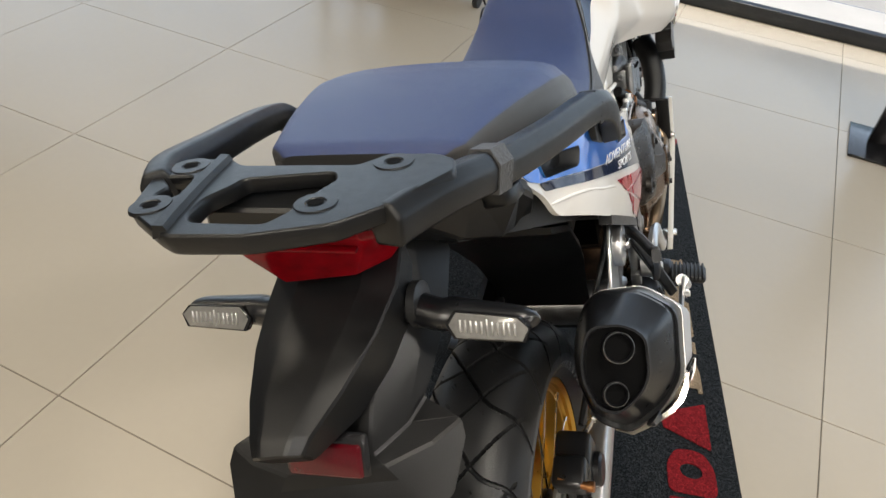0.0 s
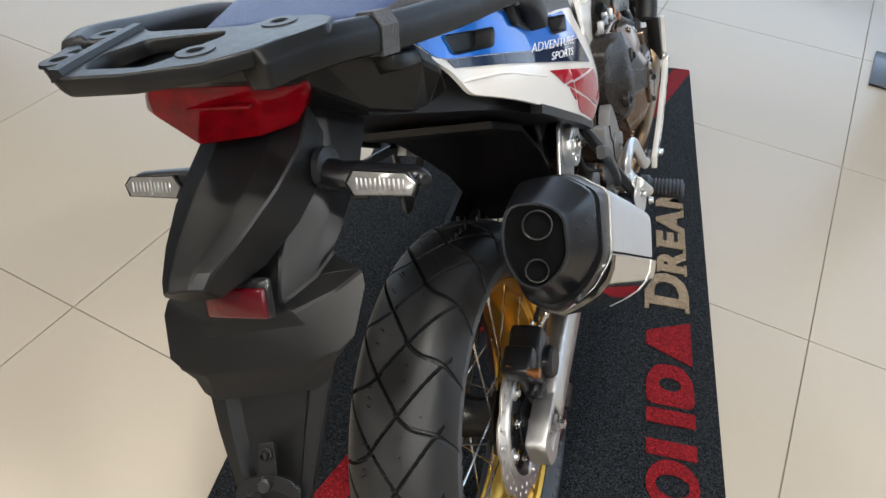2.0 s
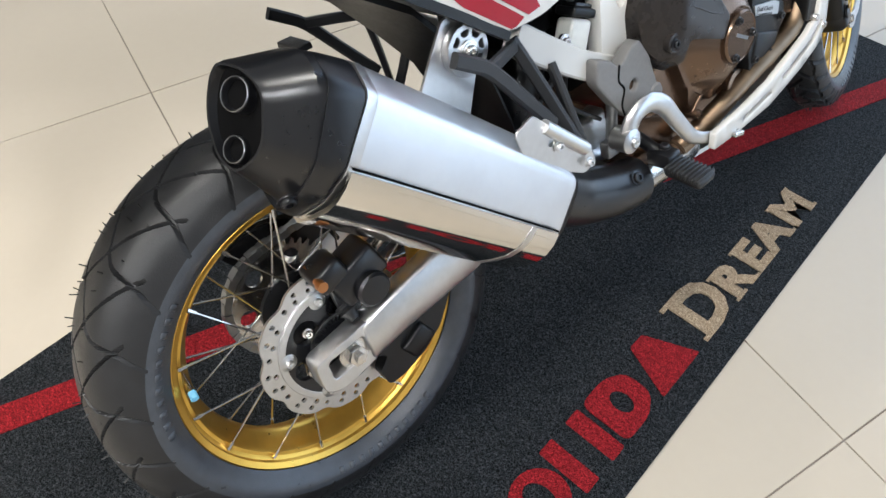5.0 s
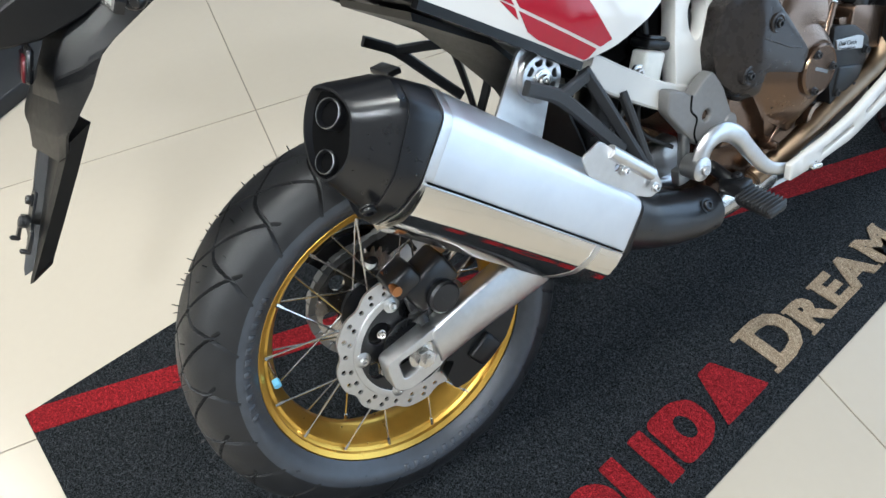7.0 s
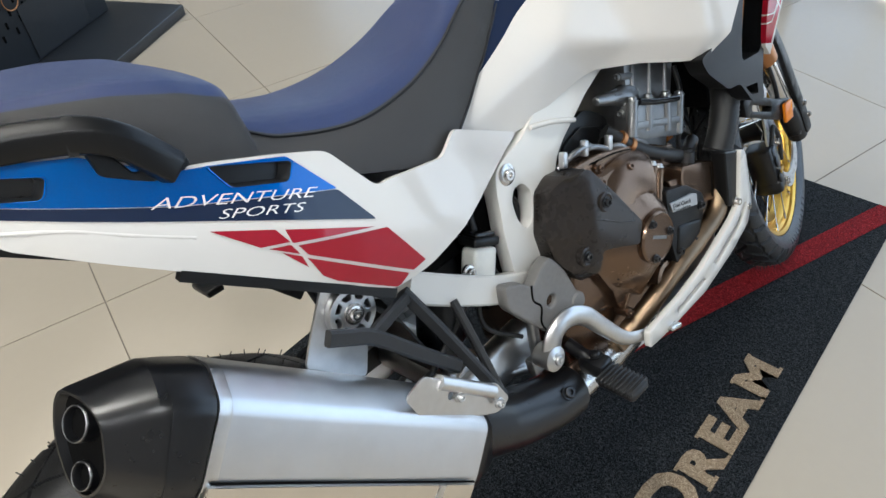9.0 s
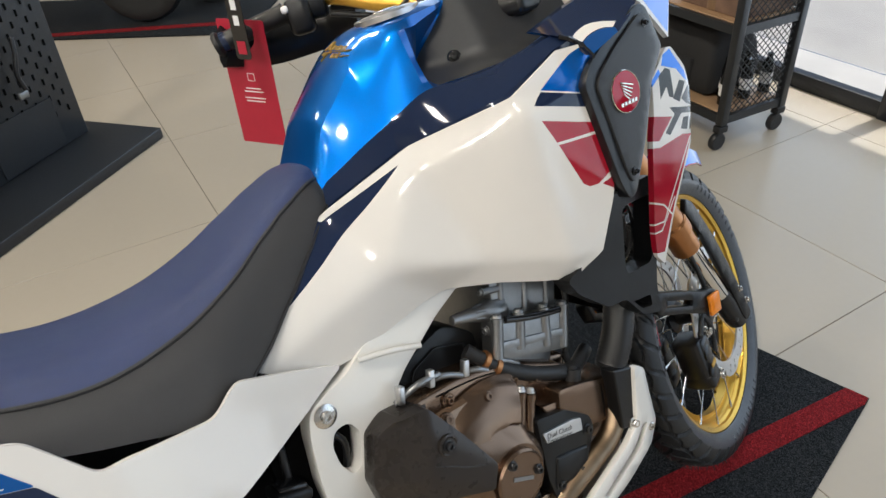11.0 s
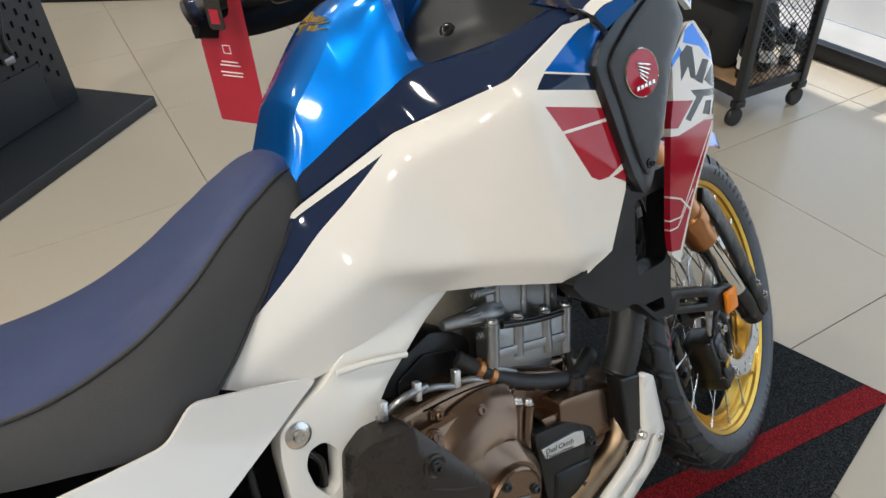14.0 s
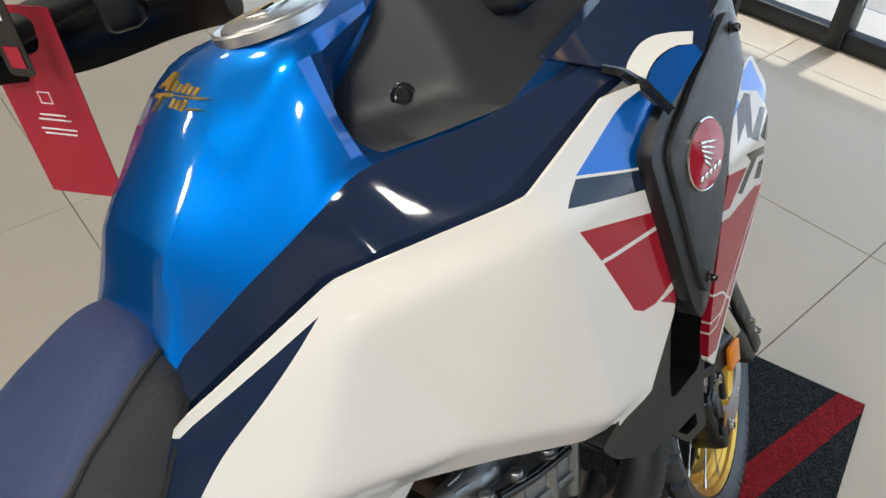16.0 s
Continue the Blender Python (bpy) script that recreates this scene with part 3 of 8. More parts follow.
def wheel(parent, at, rim_r, rim_half, tyre_r, tyre_w, groove, hub_r, hub_half, spokes, name, label):
    rim = part("rim", rim_mesh(rim_r, rim_half), "gold", parent, label)
    rim.location = at
    part("tyre", tyre_mesh(tyre_r, tyre_w, rim_r - 0.002, groove), None, rim, "black tubeless tyre with cut tread")
    # moulding hairs on the tread and raised marks on the sidewalls
    rng = random.Random(int(tyre_r * 1000))
    hv, hf = [], []
    for i in range(210):
        a, x = 2 * math.pi * i / 210 + rng.uniform(-0.01, 0.01), rng.choice((-0.62, -0.3, -0.28, 0.3, 0.32, 0.6)) * tyre_w / 2
        r = tyre_r - tyre_w * 0.39 * abs(x / (tyre_w / 2)) ** 2.6 - 0.002
        lean, o, tall = rng.uniform(-0.35, 0.35), len(hv), rng.uniform(0.009, 0.015)
        for rr, w, da in ((r, 0.0010, 0), (r + tall, 0.0008, lean * tall / r)):
            for dx, dt in ((w, 0), (-w, w / r), (-w, -w / r)):
                hv.append((x * (1 + 2 * (rr - r)) + dx, rr * math.sin(a + da + dt), rr * math.cos(a + da + dt)))
        hf += [(o, o + 1, o + 4, o + 3), (o + 1, o + 2, o + 5, o + 4), (o + 2, o, o + 3, o + 5)]
    hairs = bpy.data.meshes.new("moulding_hairs")
    hairs.from_pydata(hv, [], hf)
    tagged(part("moulding_hairs", hairs, "rubber", rim), kind="stuff")
    r0, r1 = rim_r + 0.014, rim_r + 0.026
    for start in (0.6, 2.7, 4.8):
        for i in range(11):
            a = start + i * 0.075
            xs = tyre_w / 2 * 0.952
            part("sidewall_mark", box((0.006, 0.010, r1 - r0), (xs, (r0 + r1) / 2 * math.sin(a), (r0 + r1) / 2 * math.cos(a)), Matrix.Rotation(-a, 3, "X") @ Matrix.Rotation(0.42, 3, "Y"), 0.001, 1), "rubber_side", rim)
    hub = lathe([(0.0, -hub_half - 0.012), (0.022, -hub_half - 0.012), (hub_r * 0.75, -hub_half - 0.004), (hub_r, -hub_half), (hub_r, -hub_half + 0.008), (hub_r * 0.62, -hub_half + 0.016),
                 (hub_r * 0.55, 0), (hub_r * 0.62, hub_half - 0.016), (hub_r, hub_half - 0.008), (hub_r, hub_half), (hub_r * 0.75, hub_half + 0.004), (0.022, hub_half + 0.012), (0.0, hub_half + 0.012)], 40)
    part("hub", hub, "satin_black", rim)
    for sgn in (1, -1):
        for i in range(spokes // 2):
            a = 2 * math.pi * (i + (0.5 if sgn < 0 else 0)) / (spokes // 2)
            lean = (0.62 if i % 2 else -0.62)
            x0, x1 = sgn * (hub_half - 0.004), sgn * (rim_half - 0.010)
            p0 = (x0, hub_r * 0.93 * math.sin(a + lean), hub_r * 0.93 * math.cos(a + lean))
            rr = rim_r - 0.016
            p1 = (x1, rr * math.sin(a), rr * math.cos(a))
            mid = tuple(p0[j] + (p1[j] - p0[j]) * 0.93 for j in range(3))
            part("spoke", merged(rod(p0, p1, 0.0017, 6), rod(mid, p1, 0.0033, 6)), "steel", rim)
    return rim


def disc_outline(r, waves, depth, n=120):
    return [((r - depth * (0.5 + 0.5 * math.cos(waves * a)) ** 3) * math.cos(a), (r - depth * (0.5 + 0.5 * math.cos(waves * a)) ** 3) * math.sin(a)) for a in (2 * math.pi * i / n for i in range(n))]


def brake_disc(parent, x, r_out, r_in, waves):
    holes = [circle(0, 0, r_in, 60)]
    for i in range(waves * 3):
        a = 2 * math.pi * i / (waves * 3)
        for k, rr in enumerate((r_out - 0.011, r_out - 0.022) if i % 3 else (r_out - 0.017,)):
            aa = a + k * 0.05
            holes.append(circle(rr * math.cos(aa), rr * math.sin(aa), 0.0042, 12))
    d = part("brake_disc", plate(disc_outline(r_out, waves, 0.008), x, 0.005, holes, 0.0004), "alu", parent, "drilled steel brake disc with a wavy edge")
    return d


rear = wheel(bike, RA, 0.2427, 0.056, 0.3385, 0.160, rear_groove, 0.062, 0.048, 32, "rear_wheel", "gold anodised rear wheel rim")
brake_disc(rear, 0.080, 0.128, 0.088, 9)
front = wheel(bike, FA, 0.276, 0.034, 0.345, 0.100, front_groove, 0.045, 0.040, 32, "front_wheel", "gold anodised front wheel rim")
STEER = 19
front.rotation_euler = (0, 0, radians(STEER))
for x in (0.066, -0.066):
    brake_disc(front, x, 0.155, 0.118, 9)


# ---- muffler ----
MA = Vector((0.0, 0.035, 0.666))
AX = Vector((0.0, 0.768, -0.640))
UP = Vector((0.0, 0.640, 0.768))
SECTION = [(0.168, 0.108), (0.226, 0.114), (0.272, 0.088), (0.273, 0.004), (0.250, -0.036), (0.207, -0.070), (0.165, -0.056), (0.142, 0.0), (0.142, 0.045), (0.152, 0.085)]


def muffler_ring(d, grow=1.0, rnd=0.012, lean=0.0, aim=(0.207, 0.03), tall=None, skew=0.0):
    """A ring round the silencer at d along its axis, drawn in towards the point aim, its plane leaning and skewed."""
    c = Vector((0.207, 0.03))
    pts = rounded([(aim[0] + (p[0] - c.x) * grow, aim[1] + (p[1] - c.y) * (tall or grow)) for p in SECTION], rnd, 3)
    drop = -0.062 * max(0, d)
    return [MA + AX * (d + lean * (p[1] - 0.03) + skew * (p[0] - 0.2)) + UP * (p[1] + drop) + Vector((p[0], 0, 0)) for p in pts]


muffler = part("muffler", loft([muffler_ring(d, g) for d, g in ((-0.014, 0.95), (-0.014, 0.985), (-0.010, 0.995), (0.004, 1.0), (0.20, 1.0), (0.350, 0.985), (0.372, 0.95))]), "muffler", bike, "brushed steel silencer body")
part("rim_fold", loft([muffler_ring(-0.016, 0.99), muffler_ring(-0.016, 1.008), muffler_ring(-0.004, 1.010), muffler_ring(-0.002, 1.0)]), "alu", muffler)
low = [(0.2775, 0.006), (0.2755, -0.012), (0.2690, -0.029), (0.2560, -0.045), (0.2340, -0.060), (0.2075, -0.0735), (0.185, -0.068), (0.187, -0.064), (0.207, -0.068), (0.231, -0.055), (0.252, -0.040), (0.264, -0.026), (0.2705, -0.011), (0.2725, 0.006)]
shield = loft([[MA + AX * d + UP * (p[1] - 0.062 * max(0, d)) + Vector((p[0], 0, 0)) for p in low] for d in (-0.012, 0.06, 0.16, 0.298, 0.362)])
part("heat_shield", shield, "chrome", muffler, "polished lower heat shield")
part("shield_seam", tube([MA + AX * d + UP * (0.0095 - 0.062 * max(0, d)) + Vector((0.2745, 0, 0)) for d in (-0.010, 0.06, 0.16, 0.298, 0.362)], 0.0015, 8, 2), "dark", muffler)
part("shield_strap", loft([[MA + AX * (d + 0.10 * (p[1] + 0.03)) + UP * (p[1] - 0.062 * d) + Vector((p[0] + 0.0012, 0, 0)) for p in low] for d in (0.296, 0.306)]), "alu", muffler)
part("front_cone", loft([muffler_ring(0.365, 0.96), muffler_ring(0.385, 0.90), muffler_ring(0.43, 0.62, 0.012, 0, (0.19, 0.02)), muffler_ring(0.47, 0.45, 0.012, 0, (0.175, 0.015))]), "satin_black", muffler)
cap = loft([muffler_ring(-0.016, 0.93), muffler_ring(-0.018, 0.99), muffler_ring(-0.024, 1.0), muffler_ring(-0.050, 0.965, 0.014, -0.10), muffler_ring(-0.054, 0.945, 0.014, -0.12), muffler_ring(-0.052, 0.915, 0.014, -0.14, (0.205, 0.033)), muffler_ring(-0.060, 0.885, 0.016, -0.18, (0.205, 0.034)),
            muffler_ring(-0.110, 0.60, 0.014, -0.3, (0.2015, 0.026), 0.62, 0.4), muffler_ring(-0.117, 0.555, 0.014, -0.3, (0.2015, 0.025), 0.585, 0.4), muffler_ring(-0.117, 0.515, 0.014, -0.3, (0.2015, 0.025), 0.555, 0.4), muffler_ring(-0.090, 0.47, 0.014, -0.3, (0.2015, 0.025), 0.53, 0.4)], angle=24)
end_cap = part("end_cap", cap, "satin_black", bike, "satin black silencer end cap")
# near-black floor puts shade into the outlet recess
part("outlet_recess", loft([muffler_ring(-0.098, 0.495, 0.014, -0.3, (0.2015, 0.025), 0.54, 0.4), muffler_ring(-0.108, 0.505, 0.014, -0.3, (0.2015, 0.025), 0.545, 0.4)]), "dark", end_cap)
for p, r in (((0.206, -0.027, 0.778), 0.0165), ((0.199, -0.048, 0.724), 0.0132)):
    back = Vector((0.36, -0.72, 0.60))
    t = along_x((0, 0, 0), -back)
    part("outlet", lathe([(r - 0.001, -0.004), (r, -0.0055), (r + 0.0016, -0.004), (r + 0.0016, 0.05), (r - 0.001, 0.05)], 28, p, t, closed=True), "satin_black", end_cap)
    part("outlet_rim", lathe([(r + 0.0002, -0.0055), (r + 0.0006, -0.0061), (r + 0.0012, -0.0055), (r + 0.0008, -0.004), (r - 0.0005, -0.004)], 28, p, t, closed=True), "grey_metal", end_cap)
    # shallow near-black disc in place of the shade down the pipe
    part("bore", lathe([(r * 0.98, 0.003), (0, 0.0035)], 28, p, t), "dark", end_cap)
part("clamp_bolt", bolt(MA + AX * -0.050 + UP * -0.044 + Vector((0.236, 0, 0)), 0.009, (0.75, -0.3, -0.6)), "satin_black", end_cap)
# pipe to the engine
header = part("exhaust_pipe", tube([(0.165, 0.36, 0.425), (0.168, 0.44, 0.365), (0.170, 0.53, 0.325), (0.168, 0.60, 0.305)], [0.062, 0.05, 0.047, 0.044], 24), "satin_black", bike, "matt black exhaust collector")
part("pipe_end", tube([(0.168, 0.585, 0.308), (0.165, 0.63, 0.30), (0.15, 0.72, 0.28), (0.12, 0.82, 0.25)], 0.033, 20), "steel", header)
part("bolt", bolt((0.208, 0.563, 0.345), 0.010, (0.85, 0.1, 0.5)), "satin_black", header)
shield_out = [(0.262, 0.600), (0.295, 0.612), (0.335, 0.57), (0.40, 0.515), (0.415, 0.475), (0.39, 0.468), (0.34, 0.50), (0.30, 0.535), (0.275, 0.555)]
part("heat_guard", plate(rounded(shield_out, 0.008), 0.258, 0.004, [circle(0.325, 0.555, 0.006, 12)], 0.0008, lambda y, z: 0.262 - 0.1 * (0.55 - z)), "alu", bike, "small folded aluminium heat guard")
part("guard_strut", merged(rod((0.264, 0.315, 0.585), (0.266, 0.385, 0.515), 0.010, 12), bolt((0.266, 0.335, 0.545), 0.006), bolt((0.266, 0.39, 0.49), 0.006)), "alu", bike)

# ---- swing arm, brake and chain side ----
arm = loft([[Vector((x, y, z)) for x, z in ((0.135, zt), (0.139, (zt + zb) / 2), (0.135, zb), (0.100, zb), (0.100, zt))] for y, zt, zb in ((0.03, 0.368, 0.298), (0.10, 0.385, 0.31), (0.25, 0.415, 0.325), (0.42, 0.44, 0.36), (0.58, 0.455, 0.39))])
arm_r = part("swing_arm", bevelled(arm, 0.006), "alu", bike, "brushed aluminium swing arm")
arm_l = part("swing_arm", mirror_mesh(bevelled(arm.copy(), 0.004)), "alu", bike)
part("cross_tube", rod((-0.12, 0.46, 0.41), (0.12, 0.46, 0.41), 0.045, 20), "alu", bike)
slider = plate(rounded([(-0.055, 0.355), (0.045, 0.372), (0.062, 0.33), (0.04, 0.298), (-0.03, 0.285), (-0.055, 0.30)], 0.012), 0.117, 0.034, [rounded([(-0.035, 0.347), (0.03, 0.352), (0.03, 0.318), (-0.035, 0.312)], 0.008)], 0.002)
part("axle_block", slider, "alu", arm_r)
part("axle_nut", merged(lathe([(0.0, 0.0), (0.022, 0.0), (0.022, 0.004), (0.016, 0.005), (0.016, 0.018), (0.009, 0.019), (0.009, 0.026), (0, 0.027)], 6, (0.125, RA.y, RA.z)), lathe([(0.024, -0.004), (0.024, 0.003), (0, 0.003)], 24, (0.125, RA.y, RA.z))), "steel", arm_r)
part("adjuster_bolt", merged(rod((0.120, 0.035, 0.333), (0.120, 0.075, 0.336), 0.005), bolt((0.120, 0.076, 0.337), 0.007, (0.3, 1, 0))), "steel", arm_r)
part("axle", rod((-0.13, RA.y, RA.z), (0.128, RA.y, RA.z), 0.012, 16), "steel", bike)
# disc carrier, sensor ring, caliper
carrier = plate(circle(RA.y, RA.z, 0.091, 60), 0.081, 0.010, [circle(RA.y + 0.062 * math.cos(a), RA.z + 0.062 * math.sin(a), 0.02, 12) for a in (i * math.pi / 3 + 0.2 for i in range(6))] + [circle(RA.y, RA.z, 0.03, 24)], 0.001)
part("disc_carrier", carrier, "satin_black", bike, "black disc carrier")
part("disc_band", plate(circle(RA.y, RA.z, 0.0985, 72), 0.0835, 0.006, [circle(RA.y, RA.z, 0.0875, 72)], 0.001), "alu", bike)
ring_holes = [rounded([(RA.y + r * math.cos(a + s), RA.z + r * math.sin(a + s)) for r, s in ((0.036, -0.03), (0.046, -0.03), (0.046, 0.03), (0.036, 0.03))], 0.001, 1) for a in (2 * math.pi * i / 40 for i in range(40))]
part("sensor_ring", plate(circle(RA.y, RA.z, 0.05, 60), 0.090, 0.003, ring_holes), "satin_black", bike)
for i in range(5):
    a = 2 * math.pi * i / 5 + 0.4
    q = (0.0865, RA.y + 0.084 * math.cos(a), RA.z + 0.084 * math.sin(a))
    part("disc_tab", merged(lathe([(0.0135, -0.006), (0.0135, 0.0), (0.012, 0.001), (0, 0.001)], 20, q), bolt((q[0] + 0.001, q[1], q[2]), 0.0065)), "alu", bike)
    a += 0.63
    part("hub_bolt", bolt((0.087, RA.y + 0.060 * math.cos(a), RA.z + 0.060 * math.sin(a)), 0.006), "steel", bike)
cal = part("rear_caliper", bevelled(merged(box((0.055, 0.085, 0.058), (0.098, 0.062, 0.437), Matrix.Rotation(0.35, 3, "X"), 0.008), box((0.05, 0.05, 0.04), (0.10, 0.022, 0.462), Matrix.Rotation(0.3, 3, "X"), 0.008)), 0.002), "satin_black", bike, "black rear brake caliper")
part("piston_cover", lathe([(0.027, 0.0), (0.027, 0.016), (0.023, 0.020), (0, 0.0205)], 28, (0.118, 0.070, 0.412)), "satin_black", cal)
part("boot", lathe([(0.014, 0), (0.017, 0.005), (0.012, 0.009), (0.016, 0.013), (0.011, 0.018), (0.008, 0.028), (0, 0.028)], 20, (0.10, 0.03, 0.395), along_x((0, 0, 0), (0.6, 0.1, -0.7))), "rubber", cal)
part("slide_pin", merged(rod((0.085, 0.005, 0.472), (0.13, 0.0, 0.468), 0.006), lathe([(0.008, 0), (0.008, 0.01), (0, 0.01)], 10, (0.128, 0.0, 0.468))), "copper", cal)
part("bleed_screw", merged(rod((0.11, 0.10, 0.455), (0.125, 0.115, 0.475), 0.005), bolt((0.125, 0.115, 0.475), 0.006, (0.4, 0.4, 0.6))), "steel", cal)
part("caliper_bracket", plate(rounded([(0.02, 0.46), (0.05, 0.44), (0.055, 0.39), (0.06, 0.345), (0.03, 0.345), (0.022, 0.40)], 0.01), 0.093, 0.010, (), 0.001), "grey_metal", bike)
part("brake_hose", tube([(0.105, 0.115, 0.46), (0.11, 0.18, 0.475), (0.105, 0.28, 0.465), (0.10, 0.40, 0.47)], 0.005, 8), "rubber", bike)
guard = panel(rounded([(0.035, 0.290), (0.120, 0.318), (0.200, 0.335), (0.204, 0.310), (0.192, 0.288), (0.166, 0.254), (0.126, 0.230), (0.075, 0.214), (0.048, 0.216), (0.040, 0.250), (0.062, 0.272)], 0.008), lambda y, z: 0.116 - 0.03 * max(0, y - 0.12), 0.02, 0.03)
part("disc_guard", guard, "plastic", bike, "black plastic guard under the swing arm")
part("guard_pad", bevelled(box((0.016, 0.052, 0.042), (0.118, 0.118, 0.262), Matrix.Rotation(0.5, 3, "X")), 0.006), "plastic", bike)
part("valve", merged(rod((0.0, RA.y - 0.205, RA.z + 0.07), (0.055, RA.y - 0.21, RA.z + 0.045), 0.004), ), "steel", bike)
part("valve_cap", lathe([(0.006, 0), (0.006, 0.012), (0, 0.013)], 12, (0.052, RA.y - 0.21, RA.z + 0.047), along_x((0, 0, 0), (0.9, -0.1, -0.4))), material("sky_blue_cap", (0.2, 0.5, 0.7), 0.4), bike)
# sprocket and chain on the far side
teeth = [((0.098 + 0.005 * (1 if (i % 4) < 2 else -1)) * math.cos(2 * math.pi * i / 168), (0.098 + 0.005 * (1 if (i % 4) < 2 else -1)) * math.sin(2 * math.pi * i / 168)) for i in range(168)]
spr = part("sprocket", plate([(RA.y + y, RA.z + z) for y, z in teeth], -0.085, 0.006, [circle(RA.y + 0.07 * math.cos(a), RA.z + 0.07 * math.sin(a), 0.015, 14) for a in (i * math.pi / 3 for i in range(6))] + [circle(RA.y, RA.z, 0.04, 24)]), "steel", bike)
links = []
for a, b in (((-0.085, RA.y - 0.02, RA.z + 0.101), (-0.085, 0.60, 0.475)), ((-0.085, RA.y + 0.02, RA.z - 0.099), (-0.085, 0.60, 0.39))):
    a, b = Vector(a), Vector(b)
    for i in range(38):
        c = a.lerp(b, (i + 0.5) / 38)
        links.append(box((0.018 if i % 2 else 0.012, 0.019, 0.013), c, Matrix.Rotation(math.atan2(b.z - a.z, b.y - a.y), 3, "X")))
for i in range(17):
    a = math.pi / 2 + math.pi * i / 16
    links.append(box((0.018 if i % 2 else 0.012, 0.019, 0.013), (-0.085, RA.y + 0.101 * math.cos(a), RA.z + 0.101 * math.sin(a)), Matrix.Rotation(a + math.pi / 2, 3, "X")))
hug = [[Vector((x, RA.y + r * math.cos(a), RA.z + r * math.sin(a))) for x, r in ((-0.118, 0.075), (-0.118, 0.130), (-0.100, 0.138), (-0.096, 0.132), (-0.108, 0.122), (-0.108, 0.075))] for a in (radians(12 + 9 * k) for k in range(13))]
part("chain_guard", loft(hug, angle=30), "plastic", bike, "black plastic chain guard")
part("swing_arm_cover", panel(rounded([(0.02, 0.415), (0.12, 0.475), (0.30, 0.515), (0.46, 0.52), (0.50, 0.40), (0.30, 0.40), (0.12, 0.385), (0.05, 0.375)], 0.012), lambda y, z: -0.098, 0.012, 0.04), "plastic", bike)
part("chain", merged(*links), "grey_metal", bike, "dull steel drive chain")

# ---- tail: under-fender, number-plate holder, light, indicators ----


# the long arm that carries the plate, running down and back from the tail


ROLL = Matrix.Translation((0, 0, 1.05)) @ Matrix.Rotation(radians(5), 4, "Y") @ Matrix.Translation((0, 0, -1.05))


def holder_ring(a, b, yb, ys, yf, z, mid=-0.012):
    ring = [(mid + a, yb, z - 0.006), (mid + (a + b) / 2 + 0.008, ys, z), (mid + b, yf, z + 0.008), (mid - b, yf, z + 0.008), (mid - (a + b) / 2 - 0.008, ys, z), (mid - a, yb, z - 0.006)]
    return [Vector((x, y + 0.2 * x, z)) for x, y, z in ring]


holder = loft([holder_ring(*r) for r in ((0.036, 0.060, -0.140, -0.100, -0.03, 1.012), (0.040, 0.080, -0.200, -0.150, -0.088, 0.955), (0.036, 0.083, -0.240, -0.195, -0.140, 0.925), (0.034, 0.078, -0.262, -0.230, -0.200, 0.899), (0.034, 0.072, -0.268, -0.240, -0.216, 0.888),
                                         (0.044, 0.110, -0.274, -0.258, -0.240, 0.880), (0.052, 0.114, -0.278, -0.266, -0.252, 0.868), (0.060, 0.104, -0.300, -0.294, -0.286, 0.835), (0.058, 0.082, -0.304, -0.298, -0.292, 0.822), (0.056, 0.072, -0.312, -0.304, -0.296, 0.806))], angle=18)
fender = part("plate_holder", bevelled(holder, 0.0025, 1, 14, sharp=11), "plastic", bike, "matt black plastic tail section and number-plate holder")
beak = loft([[Vector((m + x * w, y + dy + 0.15 * x * w, z + dz)) for x, dy, dz in ((0.5, -0.004, 0.006), (1, 0.0, 0.0), (0.92, 0.012, -h), (-0.92, 0.012, -h), (-1, 0, 0), (-0.5, -0.004, 0.006))]
             for m, w, y, z, h in ((-0.008, 0.058, -0.135, 1.020, 0.05), (-0.009, 0.062, -0.180, 1.000, 0.05), (-0.012, 0.056, -0.225, 0.985, 0.05), (-0.015, 0.042, -0.272, 0.970, 0.045), (-0.018, 0.027, -0.307, 0.957, 0.030), (-0.019, 0.022, -0.318, 0.948, 0.020))], angle=15)
part("beak", bevelled(beak, 0.002, 1, 16, sharp=11), "plastic", fender)
tongue = loft([[Vector((m + sx * w, y0 + dy + 0.15 * sx * w, z0 + dz)) for sx, dy, dz in ((1, 0, 0), (1, 0.03, 0.012), (-1, 0.03, 0.012), (-1, 0, 0), (-0.72, -0.004, -0.002), (-0.60, 0.012, 0.002), (0.60, 0.012, 0.002), (0.72, -0.004, -0.002))]
               for m, w, y0, z0 in ((-0.012, 0.074, -0.292, 0.822), (-0.014, 0.060, -0.330, 0.770), (-0.013, 0.042, -0.372, 0.714), (-0.010, 0.028, -0.400, 0.677), (-0.010, 0.022, -0.404, 0.669))], angle=20)
part("tongue", tongue, "plastic", fender)
part("reflector", bevelled(box((0.072, 0.006, 0.030), (-0.008, -0.284, 0.903), Matrix.Rotation(-0.5, 3, "X")), 0.003), "reflector", fender, "small dark red reflector")
part("reflector_frame", bevelled(box((0.082, 0.008, 0.040), (-0.008, -0.278, 0.905), Matrix.Rotation(-0.5, 3, "X")), 0.004), "gloss_black", fender)
